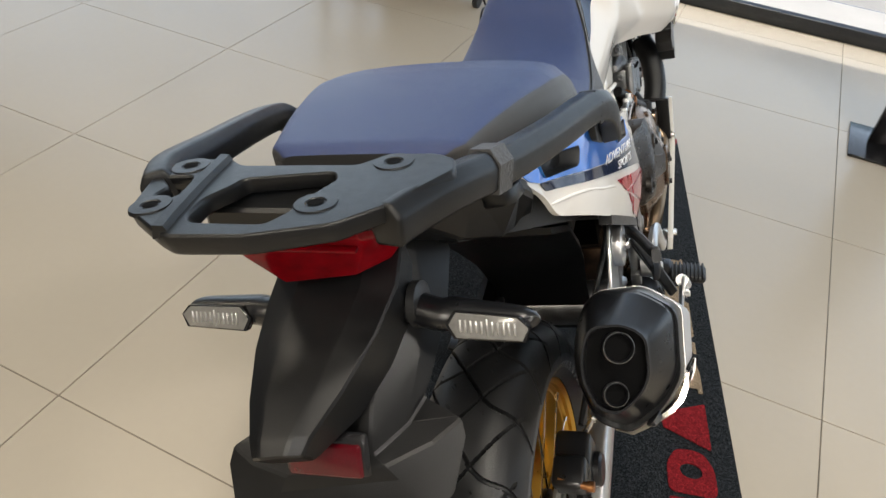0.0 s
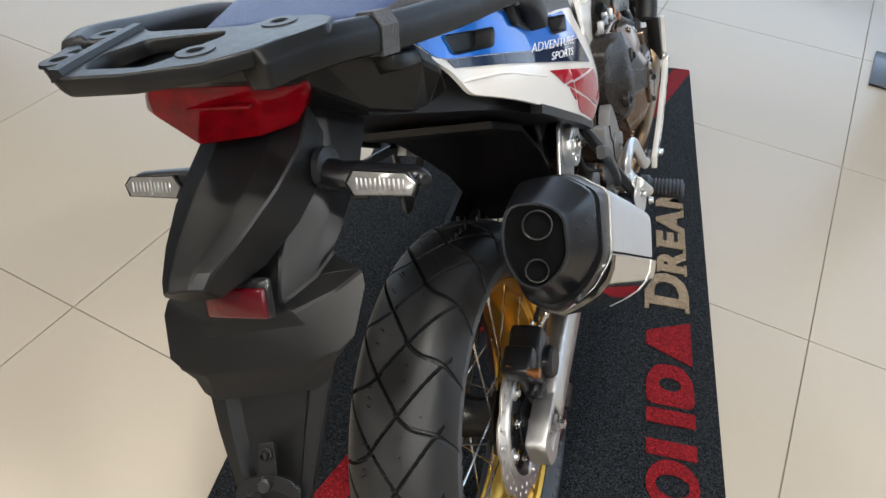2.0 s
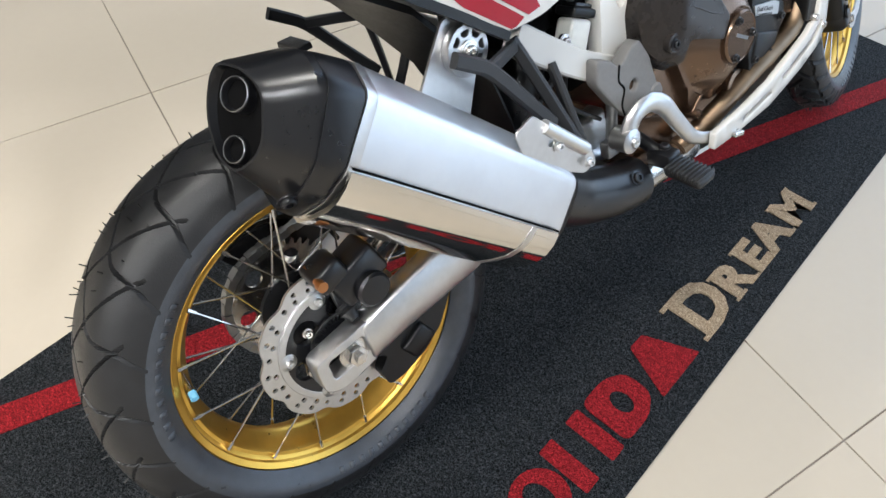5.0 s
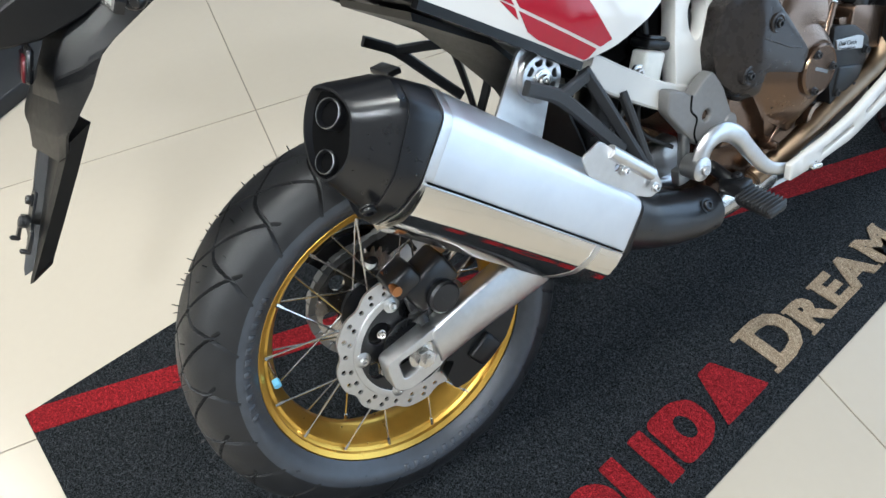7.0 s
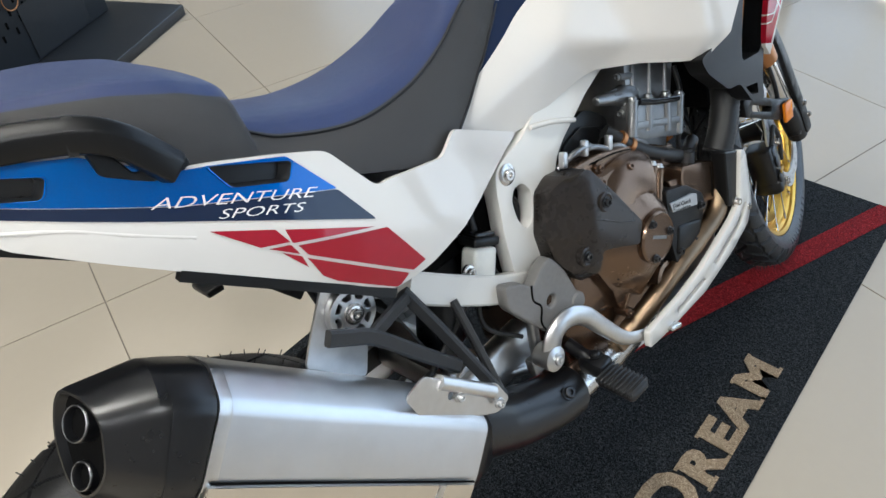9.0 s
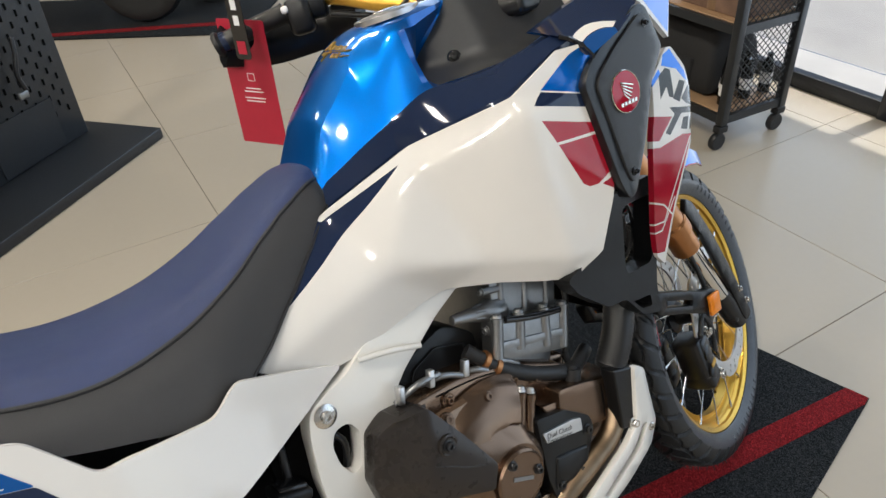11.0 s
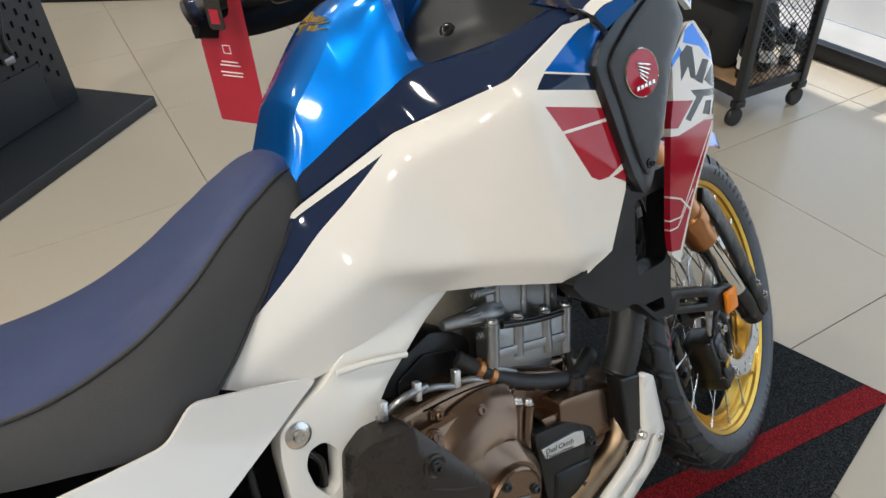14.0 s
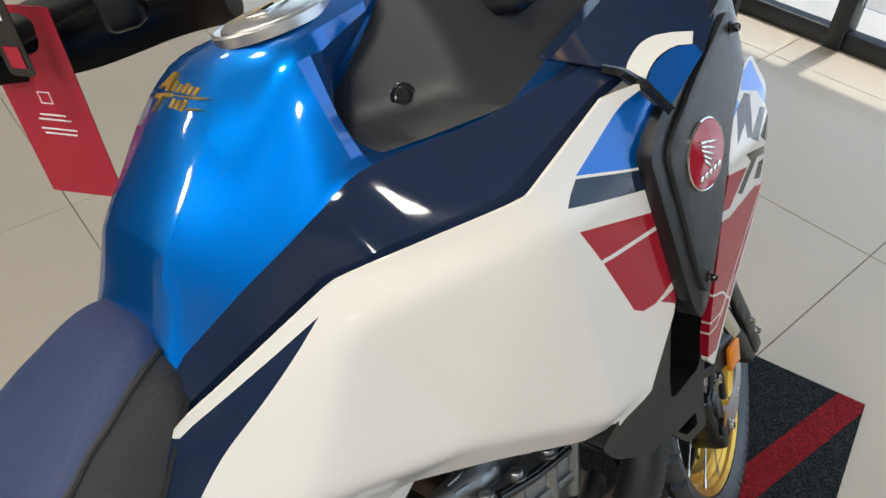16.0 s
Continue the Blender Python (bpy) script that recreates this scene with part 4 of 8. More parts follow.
# hook bracket and tab lie flat over the tongue
on_tongue = Matrix(((0.0, 0.89, 0.0, -0.011), (-0.80, 0.133, 0.60, -0.364), (0.60, 0.0, 0.80, 0.725), (0.0, 0.0, 0.0, 1.0)))
hk = plate(rounded([(-0.038, -0.028), (-0.030, -0.028), (-0.029, -0.010), (-0.012, -0.004), (0.012, -0.004), (0.029, -0.010), (0.030, -0.028), (0.038, -0.028), (0.041, -0.004), (0.030, 0.007), (0.012, 0.011), (-0.012, 0.011), (-0.030, 0.007), (-0.041, -0.004)], 0.003, 2), 0.012, 0.004, (), 0.0006)
feet = [box((0.012, 0.008, 0.006), (0.015, s * 0.034, -0.027), None, 0.002, 1) for s in (1, -1)]
stud = lathe([(0.008, 0.012), (0.008, 0.019), (0.006, 0.021), (0, 0.021)], 16, (0, 0, 0.003))
tab = merged(plate(rounded([(-0.012, 0.004), (0.012, 0.004), (0.010, 0.044), (-0.010, 0.044)], 0.003, 2), 0.009, 0.003, (), 0.0006), bolt((0.011, 0, 0.032), 0.006))
for name, me, mat in (("plate_bracket", hk, "satin_black"), ("bracket_foot", feet[0], "satin_black"), ("bracket_foot", feet[1], "satin_black"), ("bracket_stud", stud, "rubber"), ("plate_tab", tab, "satin_black")):
    me.transform(on_tongue)
    part(name, me, mat, fender)
for pts in ([(0.004, -0.214, 0.9895), (-0.020, -0.240, 0.985), (-0.036, -0.272, 0.974)], [(0.020, -0.220, 0.987), (0.012, -0.250, 0.978), (0.004, -0.280, 0.968)]):
    part("crease", tube(pts, [0.004, 0.0035, 0.001], 5), "plastic", fender)
# tail light
lamp = loft([[Vector((-0.003 + k * w, y + dy, z + dz)) for k, dy, dz in ((1, 0.05, 0.004), (1, 0.0, 0.0), (0.62, -0.030, 0.008), (-0.62, -0.030, 0.008), (-1, 0.0, 0.0), (-1, 0.05, 0.004))]
             for w, y, z in ((0.060, -0.172, 1.076), (0.072, -0.172, 1.064), (0.079, -0.170, 1.048), (0.078, -0.166, 1.040), (0.050, -0.158, 1.005), (0.044, -0.150, 1.000))], angle=20)
for v in lamp.vertices:
    v.co.y += 0.22 * v.co.x
lamp = bevelled(lamp, 0.002, 2, 22, sharp=18)
lamp.transform(Matrix.Translation((0, 0, 0.011)))
lamp.transform(ROLL)
tail_light = part("tail_light", lamp, "lens_red", bike, "glossy red tail light")
bar = bevelled(box((0.100, 0.008, 0.004), (-0.003, -0.2005, 1.066)), 0.0015)
bar.transform(ROLL)
part("lens_bar", bar, "lens_red", tail_light)
# indicators
for s, x0, x1, za, zb in ((1, 0.093, 0.163, 0.956, 0.949), (-1, 0.113, 0.187, 0.966, 0.972)):
    def along(t, dy=0.0, dz=0.0):
        return (s * mix(x0, x1, t) if t > 0 else s * (x0 + t * (x1 - x0)), -0.172 + dy, za + (zb - za) * t + dz)
    ind = part("indicator", tube([(s * 0.035, -0.150, 0.962), along(-0.25, 0.010), along(0.02, 0.012, -0.001), along(0.85, 0.012, -0.002), along(1.0, 0.008, -0.002)], [0.017, 0.016, 0.0165, 0.0125, 0.005], 10, flat=0.85), "satin_black", bike, "slim rear indicator with a clear lens")
    part("rubber_collar", lathe([(0.017, -0.006), (0.022, -0.004), (0.022, 0.004), (0.017, 0.006)], 18, (s * 0.056, -0.152, 0.961)), "rubber", ind)
    # the lens looks back and a little upwards
    HEX = ((-0.06, 0.0), (0.06, 0.0125), (0.88, 0.0110), (1.03, 0.0015), (0.94, -0.0110), (0.04, -0.0125))

    def lens_ring(out, k):
        return [Vector(along(0.48 + (t - 0.48) * k, -0.004 - 0.8 * out + 0.5 * h * k, 0.002 + 0.5 * out + 0.86 * h * k)) for t, h in HEX]
    part("lens_frame", loft([lens_ring(-0.006, 0.97), lens_ring(0.0, 1.0), lens_ring(0.004, 1.0), lens_ring(0.0045, 0.93), lens_ring(0.002, 0.90)], False, 25), "gloss_black", ind)
    part("lens", loft([lens_ring(0.001, 0.93), lens_ring(0.0042, 0.92), lens_ring(0.0052, 0.84)], True, 25), "lens_clear", ind, "clear indicator lens")
    for k in range(11):
        t = 0.14 + 0.068 * k
        part("reflector_rib", box((0.0018, 0.0016, 0.011 if k != 5 else 0.016), along(t, -0.0085, 0.0045), Matrix.Rotation(-0.53, 3, "X"), 0.0005, 1), "alu", ind)
# tail side mouldings below the rack
tail_mould = loft([[Vector((s * x, y, z)) for s, x, z in ((1, w, zt), (1, w + 0.004, zt - 0.02), (1, w * 0.85, zb), (-1, w * 0.85, zb), (-1, w + 0.004, zt - 0.02), (-1, w, zt))]
                   for y, w, zt, zb in ((-0.215, 0.066, 1.114, 1.094), (-0.15, 0.085, 1.110, 1.055), (-0.10, 0.116, 1.082, 1.000), (-0.052, 0.144, 1.044, 0.968), (-0.030, 0.151, 1.022, 0.962), (-0.004, 0.142, 0.985, 0.952))], angle=25)
tail_mould.transform(ROLL)
part("tail_moulding", bevelled(tail_mould, 0.003, 1, 20, True), "plastic", bike, "black plastic tail moulding")

# ---- rack and grab rails ----
def rack_top(x, y):
    return 1.137 - 0.15 * (y + 0.245) - 0.12 * x


rk = plate(rounded([(-0.089, -0.253), (-0.048, -0.280), (-0.032, -0.288), (0.024, -0.283), (0.079, -0.262), (0.105, -0.232), (0.135, -0.172), (0.129, -0.150), (0.110, -0.140), (0.072, -0.143), (0.055, -0.165), (-0.043, -0.170), (-0.062, -0.157), (-0.102, -0.158), (-0.116, -0.179)], 0.005, 2), 0, 0.014,
           [rounded([(-0.026, -0.268), (-0.035, -0.257), (-0.038, -0.231), (-0.028, -0.208), (-0.026, -0.196), (0.030, -0.183), (0.042, -0.180), (0.050, -0.194), (0.043, -0.216), (0.038, -0.248), (0.030, -0.266)], 0.006, 3), rounded([(-0.102, -0.195), (-0.074, -0.193), (-0.063, -0.222), (-0.069, -0.234), (-0.084, -0.229), (-0.082, -0.213)], 0.004, 2)], 0.002)
for v in rk.vertices:
    w, a, b = v.co
    v.co = (a, b, rack_top(a, b) - 0.007 + w * (1.0 + 0.5 * max(0, -0.245 - b) / 0.04 * (w < 0)))
rk = bevelled(rk, 0.0035, 2, 50)
rack = part("luggage_rack", rk, "plastic", bike, "black luggage rack with grab rails over the tail")
tilt = along_x((0, 0, 0), (0.12, 0.15, 1))
for x, y in ((-0.074, -0.246), (0.053, -0.234), (0.083, -0.160), (-0.088, -0.175)):
    part("rack_boss", lathe([(0.0165, -0.002), (0.0155, 0.0010), (0.0080, 0.0012), (0.0068, 0.0), (0.0065, -0.006), (0, -0.006)], 24, (x, y, rack_top(x, y)), tilt), "plastic", rack)
    # flat near-black disc painted as the shaded hole
    part("boss_hole", lathe([(0.006, 0.001), (0, 0.0012)], 16, (x, y, rack_top(x, y)), tilt), "dark", rack)


def bar_along(points, section, n=6):
    """A bar of a given cross-section (side, up) along a smooth line."""
    line = smooth_line(points, n)
    rings = []
    for k, q in enumerate(line):
        t = (line[min(k + 1, len(line) - 1)] - line[max(k - 1, 0)]).normalized()
        side = t.cross(Vector((0, 0, 1))).normalized()
        up = side.cross(t)
        rings.append([q + side * a + up * b for a, b in section])
    return loft(rings, True, 25)


part("rack_ridge", bar_along([(-0.064, -0.160, rack_top(-0.064, -0.16)), (-0.055, -0.212, rack_top(-0.055, -0.212)), (-0.045, -0.258, rack_top(-0.045, -0.258)), (-0.038, -0.284, rack_top(-0.038, -0.284))], [(-0.006, -0.004), (-0.004, 0.004), (0.003, 0.006), (0.007, -0.004)]), "plastic", rack)
RAIL = [(-0.015, 0.003), (-0.009, 0.015), (0.008, 0.016), (0.016, 0.005), (0.013, -0.017), (-0.011, -0.018)]
right_rail = [(0.098, -0.235, 1.108), (0.108, -0.205, 1.102), (0.125, -0.160, 1.090), (0.147, -0.085, 1.064), (0.170, 0.0, 1.040), (0.188, 0.07, 1.024), (0.199, 0.108, 1.012), (0.203, 0.132, 0.994), (0.203, 0.150, 0.970), (0.201, 0.164, 0.950)]
left_rail = [(-0.105, -0.200, 1.132), (-0.125, -0.160, 1.128), (-0.145, -0.080, 1.105), (-0.175, 0.030, 1.073), (-0.197, 0.110, 1.046), (-0.203, 0.145, 1.028), (-0.196, 0.170, 0.990)]
part("grab_rail", bevelled(bar_along(right_rail, RAIL, 4), 0.0028, 2, 28), "plastic", rack)
part("grab_rail", bevelled(bar_along(left_rail, [(-a, b) for a, b in RAIL], 4), 0.0028, 2, 28), "plastic", rack)
part("rail_strap", bar_along([(0.136, -0.120, 1.076), (0.139, -0.110, 1.073), (0.142, -0.100, 1.070)], [(a * 1.16, b * 1.16) for a, b in RAIL]), "tape", rack, "grey wrinkled tape round the rail")
part("side_latch", bevelled(loft([[Vector((0.138 + dx, -0.088 + 0.024 * k, 1.036 - 0.008 * k + dz)) for dx, dz in ((-0.012, -0.012), (0.016 * w, -0.010), (0.014 * w, 0.006), (-0.012, 0.010))] for k, w in ((-1, 0.6), (-0.5, 1.0), (0.6, 1.0), (1, 0.7))], angle=25), 0.002, 1), "plastic", rack, "small black latch below the rail")
part("rail_foot", plate(rounded([(0.098, 1.000), (0.140, 1.010), (0.182, 0.950), (0.172, 0.938), (0.140, 0.946), (0.100, 0.972)], 0.006), 0.190, 0.014, [rounded([(0.118, 0.985), (0.138, 0.985), (0.152, 0.960), (0.128, 0.962)], 0.004)], 0.002), "plastic", rack)
part("rail_band", bar_along([(0.1935, 0.092, 1.0175), (0.1955, 0.100, 1.015)], [(a * 1.05, b * 1.05) for a, b in RAIL]), "rubber", rack)

# ---- seats ----
def seat_mesh(rows, round_top=0.8):
    """Rows: y, half-width of the top, middle height, edge height, half-width and height of the lower edge."""
    verts, faces, mats = [], [], []
    prof = []
    f = table(rows)
    steps = 48
    k = None
    for i in range(steps + 1):
        y = mix(rows[0][0], rows[-1][0], i / steps)
        wt, zm, ze, wb, zb = f(y)
        ring = [(wb * s, zb) for s in (-1,)]
        line = [(-wb, zb), (-mix(wb, wt, 0.5) - 0.004, mix(zb, ze, 0.5)), (-wt - 0.002, ze - 0.006), (-wt * 0.985, ze)]
        line += [(wt * 0.95 * math.sin(u), mix(ze, zm, math.cos(u) ** round_top)) for u in (math.pi / 2 * (j / 6 - 1) for j in range(1, 12))]
        line += [(wt * 0.985, ze), (wt + 0.002, ze - 0.006), (mix(wb, wt, 0.5) + 0.004, mix(zb, ze, 0.5)), (wb, zb)]
        k = len(line)
        verts += [(x, y, z) for x, z in line]
    for i in range(steps):
        for j in range(k - 1):
            a = i * k + j
            faces.append((a, a + 1, a + 1 + k, a + k))
            mats.append(1 if j < 3 or j >= k - 4 else 0)
    for e in (0, steps):
        faces.append(tuple(e * k + j for j in range(k)))
        mats.append(1 if e == 0 else 0)
    me = bpy.data.meshes.new("seat")
    me.from_pydata(verts, [], faces)
    me.materials.append(M["seat_blue"])
    me.materials.append(M["seat_grey"])
    me.polygons.foreach_set("material_index", mats)
    bm = bmesh.new()
    bm.from_mesh(me)
    bmesh.ops.recalc_face_normals(bm, faces=bm.faces)
    bm.to_mesh(me)
    bm.free()
    me.shade_smooth()
    me.set_sharp_from_angle(angle=radians(50))
    return me


pillion_rows = [(-0.060, 0.085, 1.082, 1.079, 0.078, 1.050), (-0.048, 0.102, 1.088, 1.083, 0.102, 1.045), (0.06, 0.130, 1.084, 1.072, 0.140, 1.015), (0.15, 0.150, 1.072, 1.053, 0.162, 0.975), (0.215, 0.152, 1.054, 1.030, 0.168, 0.944), (0.258, 0.148, 1.030, 1.008, 0.165, 0.930), (0.266, 0.142, 1.022, 1.000, 0.160, 0.930)]
pillion = seat_mesh(pillion_rows, 0.5)
for v in pillion.vertices:
    v.co.z -= 0.09 * (v.co.x + 0.1) + 0.002
part("pillion_seat", pillion, None, bike, "navy vinyl pillion seat with charcoal sides")
rider_rows = [(0.225, 0.128, 0.985, 0.968, 0.160, 0.925), (0.30, 0.143, 0.955, 0.920, 0.172, 0.870), (0.40, 0.150, 0.930, 0.894, 0.172, 0.825), (0.50, 0.140, 0.930, 0.900, 0.166, 0.796), (0.58, 0.126, 0.949, 0.926, 0.134, 0.820), (0.66, 0.106, 0.982, 0.964, 0.118, 0.880), (0.70, 0.095, 1.000, 0.980, 0.108, 0.915), (0.735, 0.084, 1.010, 0.991, 0.098, 0.944), (0.750, 0.077, 1.010, 0.991, 0.090, 0.952), (0.758, 0.068, 1.008, 0.990, 0.082, 0.956), (0.764, 0.056, 1.006, 0.985, 0.070, 0.955), (0.767, 0.045, 0.995, 0.975, 0.055, 0.955)]
rider = seat_mesh(rider_rows)
for v in rider.vertices:
    if v.co.x < 0:
        v.co.x *= 1 - mix(0.10, 0.50, (v.co.y - 0.25) / 0.45)
rider_seat = part("rider_seat", rider, None, bike, "navy vinyl rider seat with charcoal sides")
edge = table(rider_rows)
part("seat_seam", tube([(edge(y)[0] + 0.0012, y, edge(y)[2] - 0.003) for y in (0.235 + 0.52 * i / 26 for i in range(27))], 0.0016, 6), "rubber", rider_seat)
part("seat_piping", tube([(edge(y)[3] + 0.0005, y, edge(y)[4] + 0.001) for y in (0.55 + 0.205 * i / 14 for i in range(15))], 0.0022, 6), "rubber", rider_seat)


# ---- tail side covers ----
TAILX = table([(-0.12, 0.105), (-0.03, 0.143), (0.0, 0.152), (0.06, 0.178), (0.12, 0.190), (0.27, 0.205), (0.39, 0.202), (0.50, 0.176), (0.62, 0.138), (0.70, 0.125)])


def tail_face(y, z):
    mid = 0.955 - 0.52 * y
    return TAILX(y)[0] + 0.010 * max(0, 1 - abs(z - mid) / 0.09) - 0.12 * max(0, mid - 0.045 - z)


COVER = [(-0.063, 1.047), (0.004, 1.027), (0.092, 0.998), (0.159, 0.950), (0.192, 0.941), (0.261, 0.918), (0.318, 0.896), (0.363, 0.828), (0.388, 0.826), (0.487, 0.803), (0.526, 0.825), (0.672, 0.752), (0.60, 0.728), (0.479, 0.705), (0.395, 0.694), (0.339, 0.694), (0.268, 0.748), (0.208, 0.791), (0.110, 0.863), (0.037, 0.917), (0.002, 0.942), (-0.014, 0.974), (-0.036, 1.006), (-0.052, 1.030)]
VENTS = [rounded(v, 0.006) for v in ([(-0.012, 1.019), (0.062, 0.990), (0.050, 0.972), (-0.006, 0.994)], [(0.191, 0.938), (0.276, 0.904), (0.263, 0.886), (0.204, 0.908)])]
for s in (1, -1):
    me = panel(rounded(COVER, 0.012), tail_face, 0.006, 0.02, VENTS)
    if s < 0:
        me = mirror_mesh(me)
    cover = part("tail_cover", me, "white", bike, "white tail side cover with blue, navy and red graphics")

    def graphic(outline, mat, lift=0.0015, name="graphic", rnd=0.004, holes=()):
        g = panel(rounded(outline, rnd), lambda y, z: tail_face(y, z) + lift, lift - 0.0002, 0.02, holes)
        return part(name, mirror_mesh(g) if s < 0 else g, mat, cover)
    graphic([(-0.060, 1.044), (0.004, 1.024), (0.092, 0.995), (0.159, 0.947), (0.192, 0.938), (0.258, 0.916), (0.272, 0.911), (0.312, 0.852), (0.152, 0.914), (0.056, 0.961), (-0.020, 0.997), (-0.034, 1.008), (-0.050, 1.032)], "blue", holes=VENTS)
    graphic([(0.312, 0.851), (0.152, 0.913), (0.056, 0.960), (-0.019, 0.996), (-0.012, 0.982), (0.051, 0.950), (0.146, 0.900), (0.246, 0.848), (0.343, 0.796)], "navy")
    for patch in ([(0.164, 0.8786), (0.225, 0.8475), (0.2342, 0.827), (0.203, 0.837)], [(0.235, 0.842), (0.336, 0.7894), (0.2366, 0.824)], [(0.2414, 0.818), (0.3518, 0.7797), (0.3919, 0.708), (0.3704, 0.7047), (0.248, 0.802)],
                  [(0.2106, 0.8307), (0.2336, 0.8234), (0.2397, 0.808)], [(0.2214, 0.820), (0.2405, 0.8044), (0.2431, 0.788)], [(0.2456, 0.799), (0.3633, 0.7046), (0.349, 0.6965), (0.341, 0.6965), (0.270, 0.7515), (0.2555, 0.768), (0.249, 0.7886)]):
        graphic(patch, "red", rnd=0.0012)
    trim = bar_along([(s * (tail_face(y, z) - 0.004), y, z) for y, z in ((0.120, 0.850), (0.172, 0.812), (0.226, 0.772), (0.268, 0.741), (0.338, 0.688))], [(-0.010, -0.006), (-0.010, 0.006), (0.006, 0.006), (0.006, -0.006)], 4)
    part("cover_trim", trim, "plastic", cover)
    for vent in VENTS:
        cy, cz = sum(p[0] for p in vent) / len(vent), sum(p[1] for p in vent) / len(vent)
        rings = [[Vector((s * (tail_face(y, z) + lift), cy + (y - cy) * k, cz + (z - cz) * k)) for y, z in vent] for lift, k in ((-0.004, 1.10), (0.0016, 1.06), (0.0036, 1.03), (0.0030, 0.99), (-0.018, 0.86))]
        part("vent", loft(rings[:4], False, 40), "blue", cover)
        part("vent_well", loft(rings[3:], False, 40), "plastic_grey", cover)
        g = panel([(cy + (y - cy) * 0.9, cz + (z - cz) * 0.9) for y, z in vent], lambda y, z: tail_face(y, z) - 0.017, 0.004, 0.02)
        part("vent_floor", mirror_mesh(g) if s < 0 else g, "satin_black", cover)
    crease = tube([(s * (tail_face(y, z) - 0.0015), y, z) for y, z in ((-0.005, 0.962), (0.053, 0.938), (0.100, 0.909), (0.150, 0.879))], 0.0022, 8)
    part("body_line", crease, "white", cover)
    if s > 0:
        for text, size, y0, z0 in (("ADVENTURE", 0.021, 0.124, 0.9245), ("SPORTS", 0.019, 0.176, 0.8865)):
            slope = -0.425

            def on_cover(a, u, w, y0=y0, z0=z0):
                y, z = y0 + a * 0.92 + u * 0.45, z0 + a * 0.92 * slope + u * 0.62
                return (tail_face(y, z) + 0.002 + w * 0.3, y, z)
            lettering(text, size, on_cover, "paper", cover, "lettering", stretch=1.42, bold=-0.0002, shear=0.25)
part("under_tail", loft([[Vector((s * w, y, z)) for s, z in ((1, zt), (1, zb), (-1, zb), (-1, zt))] for y, w, zt, zb in ((-0.08, 0.08, 1.0, 0.975), (0.1, 0.15, 0.93, 0.866), (0.25, 0.18, 0.86, 0.760), (0.36, 0.19, 0.80, 0.686), (0.5, 0.10, 0.80, 0.68))]), "plastic", bike, "black plastic under-tail")
inner_fender = loft([[Vector((s * w, y, z)) for s, z in ((1, z0), (-1, z0), (-1, z0 + 0.012), (1, z0 + 0.012))] for y, w, z0 in ((0.15, 0.112, 0.81), (0.26, 0.112, 0.735), (0.33, 0.108, 0.65), (0.38, 0.10, 0.58), (0.41, 0.09, 0.50), (0.425, 0.088, 0.43), (0.43, 0.088, 0.37))])
part("inner_fender", inner_fender, "plastic", bike)

# ---- frame ----
def frame_face(y, z):
    return 0.132 + 0.010 * math.sin(min(max((z - 0.5) / 0.27, 0), 1) * math.pi)


spar = [(0.93, 0.785), (0.872, 0.763), (0.831, 0.746), (0.786, 0.720), (0.752, 0.701), (0.728, 0.680), (0.700, 0.626), (0.673, 0.570), (0.671, 0.500), (0.600, 0.490), (0.583, 0.522), (0.580, 0.620), (0.590, 0.690), (0.602, 0.722), (0.636, 0.733), (0.672, 0.742), (0.700, 0.760), (0.77, 0.79), (0.85, 0.82)]
slot = [(0.624, 0.680), (0.645, 0.680), (0.657, 0.660), (0.642, 0.612), (0.627, 0.606), (0.614, 0.632), (0.613, 0.662)]
for s in (1, -1):
    me = bevelled(panel(rounded(spar, 0.012), frame_face, 0.03, 0.02, [rounded(slot, 0.008)]), 0.005, 2, 50)
    fr = part("frame_spar", mirror_mesh(me) if s < 0 else me, "frame_white", bike, "white painted frame spar with an open slot")
    sub = bar_along([(s * 0.128, 0.600, 0.515), (s * 0.140, 0.530, 0.553), (s * 0.155, 0.450, 0.608), (s * 0.168, 0.370, 0.668)], [(-0.012, -0.020), (-0.012, 0.020), (-0.009, 0.023), (0.009, 0.023), (0.012, 0.020), (0.012, -0.020), (0.009, -0.023), (-0.009, -0.023)])
    part("subframe_tube", sub, "frame_white", fr)
    if s > 0:
        part("frame_bolt", merged(lathe([(0.017, -0.004), (0.017, 0.001), (0.013, 0.003), (0, 0.003)], 24, (0.139, 0.620, 0.706)), bolt((0.141, 0.620, 0.706), 0.009)), "steel", fr)
        part("frame_collar", tube([(0.140, 0.690, 0.752), (0.1455, 0.735, 0.742), (0.142, 0.786, 0.722)], 0.0045, 8), "frame_white", fr)
        # near-black sheet behind the slot, painting its shade
        part("slot_back", box((0.004, 0.05, 0.10), (0.104, 0.631, 0.64), None), "dark", fr)
        part("slot_line", tube([(0.118, 0.625, 0.67), (0.120, 0.637, 0.645), (0.118, 0.630, 0.61)], 0.006, 8), "gloss_black", fr)
# added near-black box that stands for shade inside the frame
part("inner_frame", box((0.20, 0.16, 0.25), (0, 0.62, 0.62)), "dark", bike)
pp = plate(rounded([(0.526, 0.569), (0.561, 0.553), (0.578, 0.534), (0.605, 0.556), (0.628, 0.562), (0.652, 0.525), (0.664, 0.486), (0.676, 0.450), (0.668, 0.424), (0.640, 0.430), (0.584, 0.442), (0.562, 0.470), (0.519, 0.530)], 0.010), 0.164, 0.024, [circle(0.608, 0.490, 0.010, 18)], 0.004)
part("pivot_cover", pp, "grey_plastic", bike, "grey plastic swing-arm pivot cover")
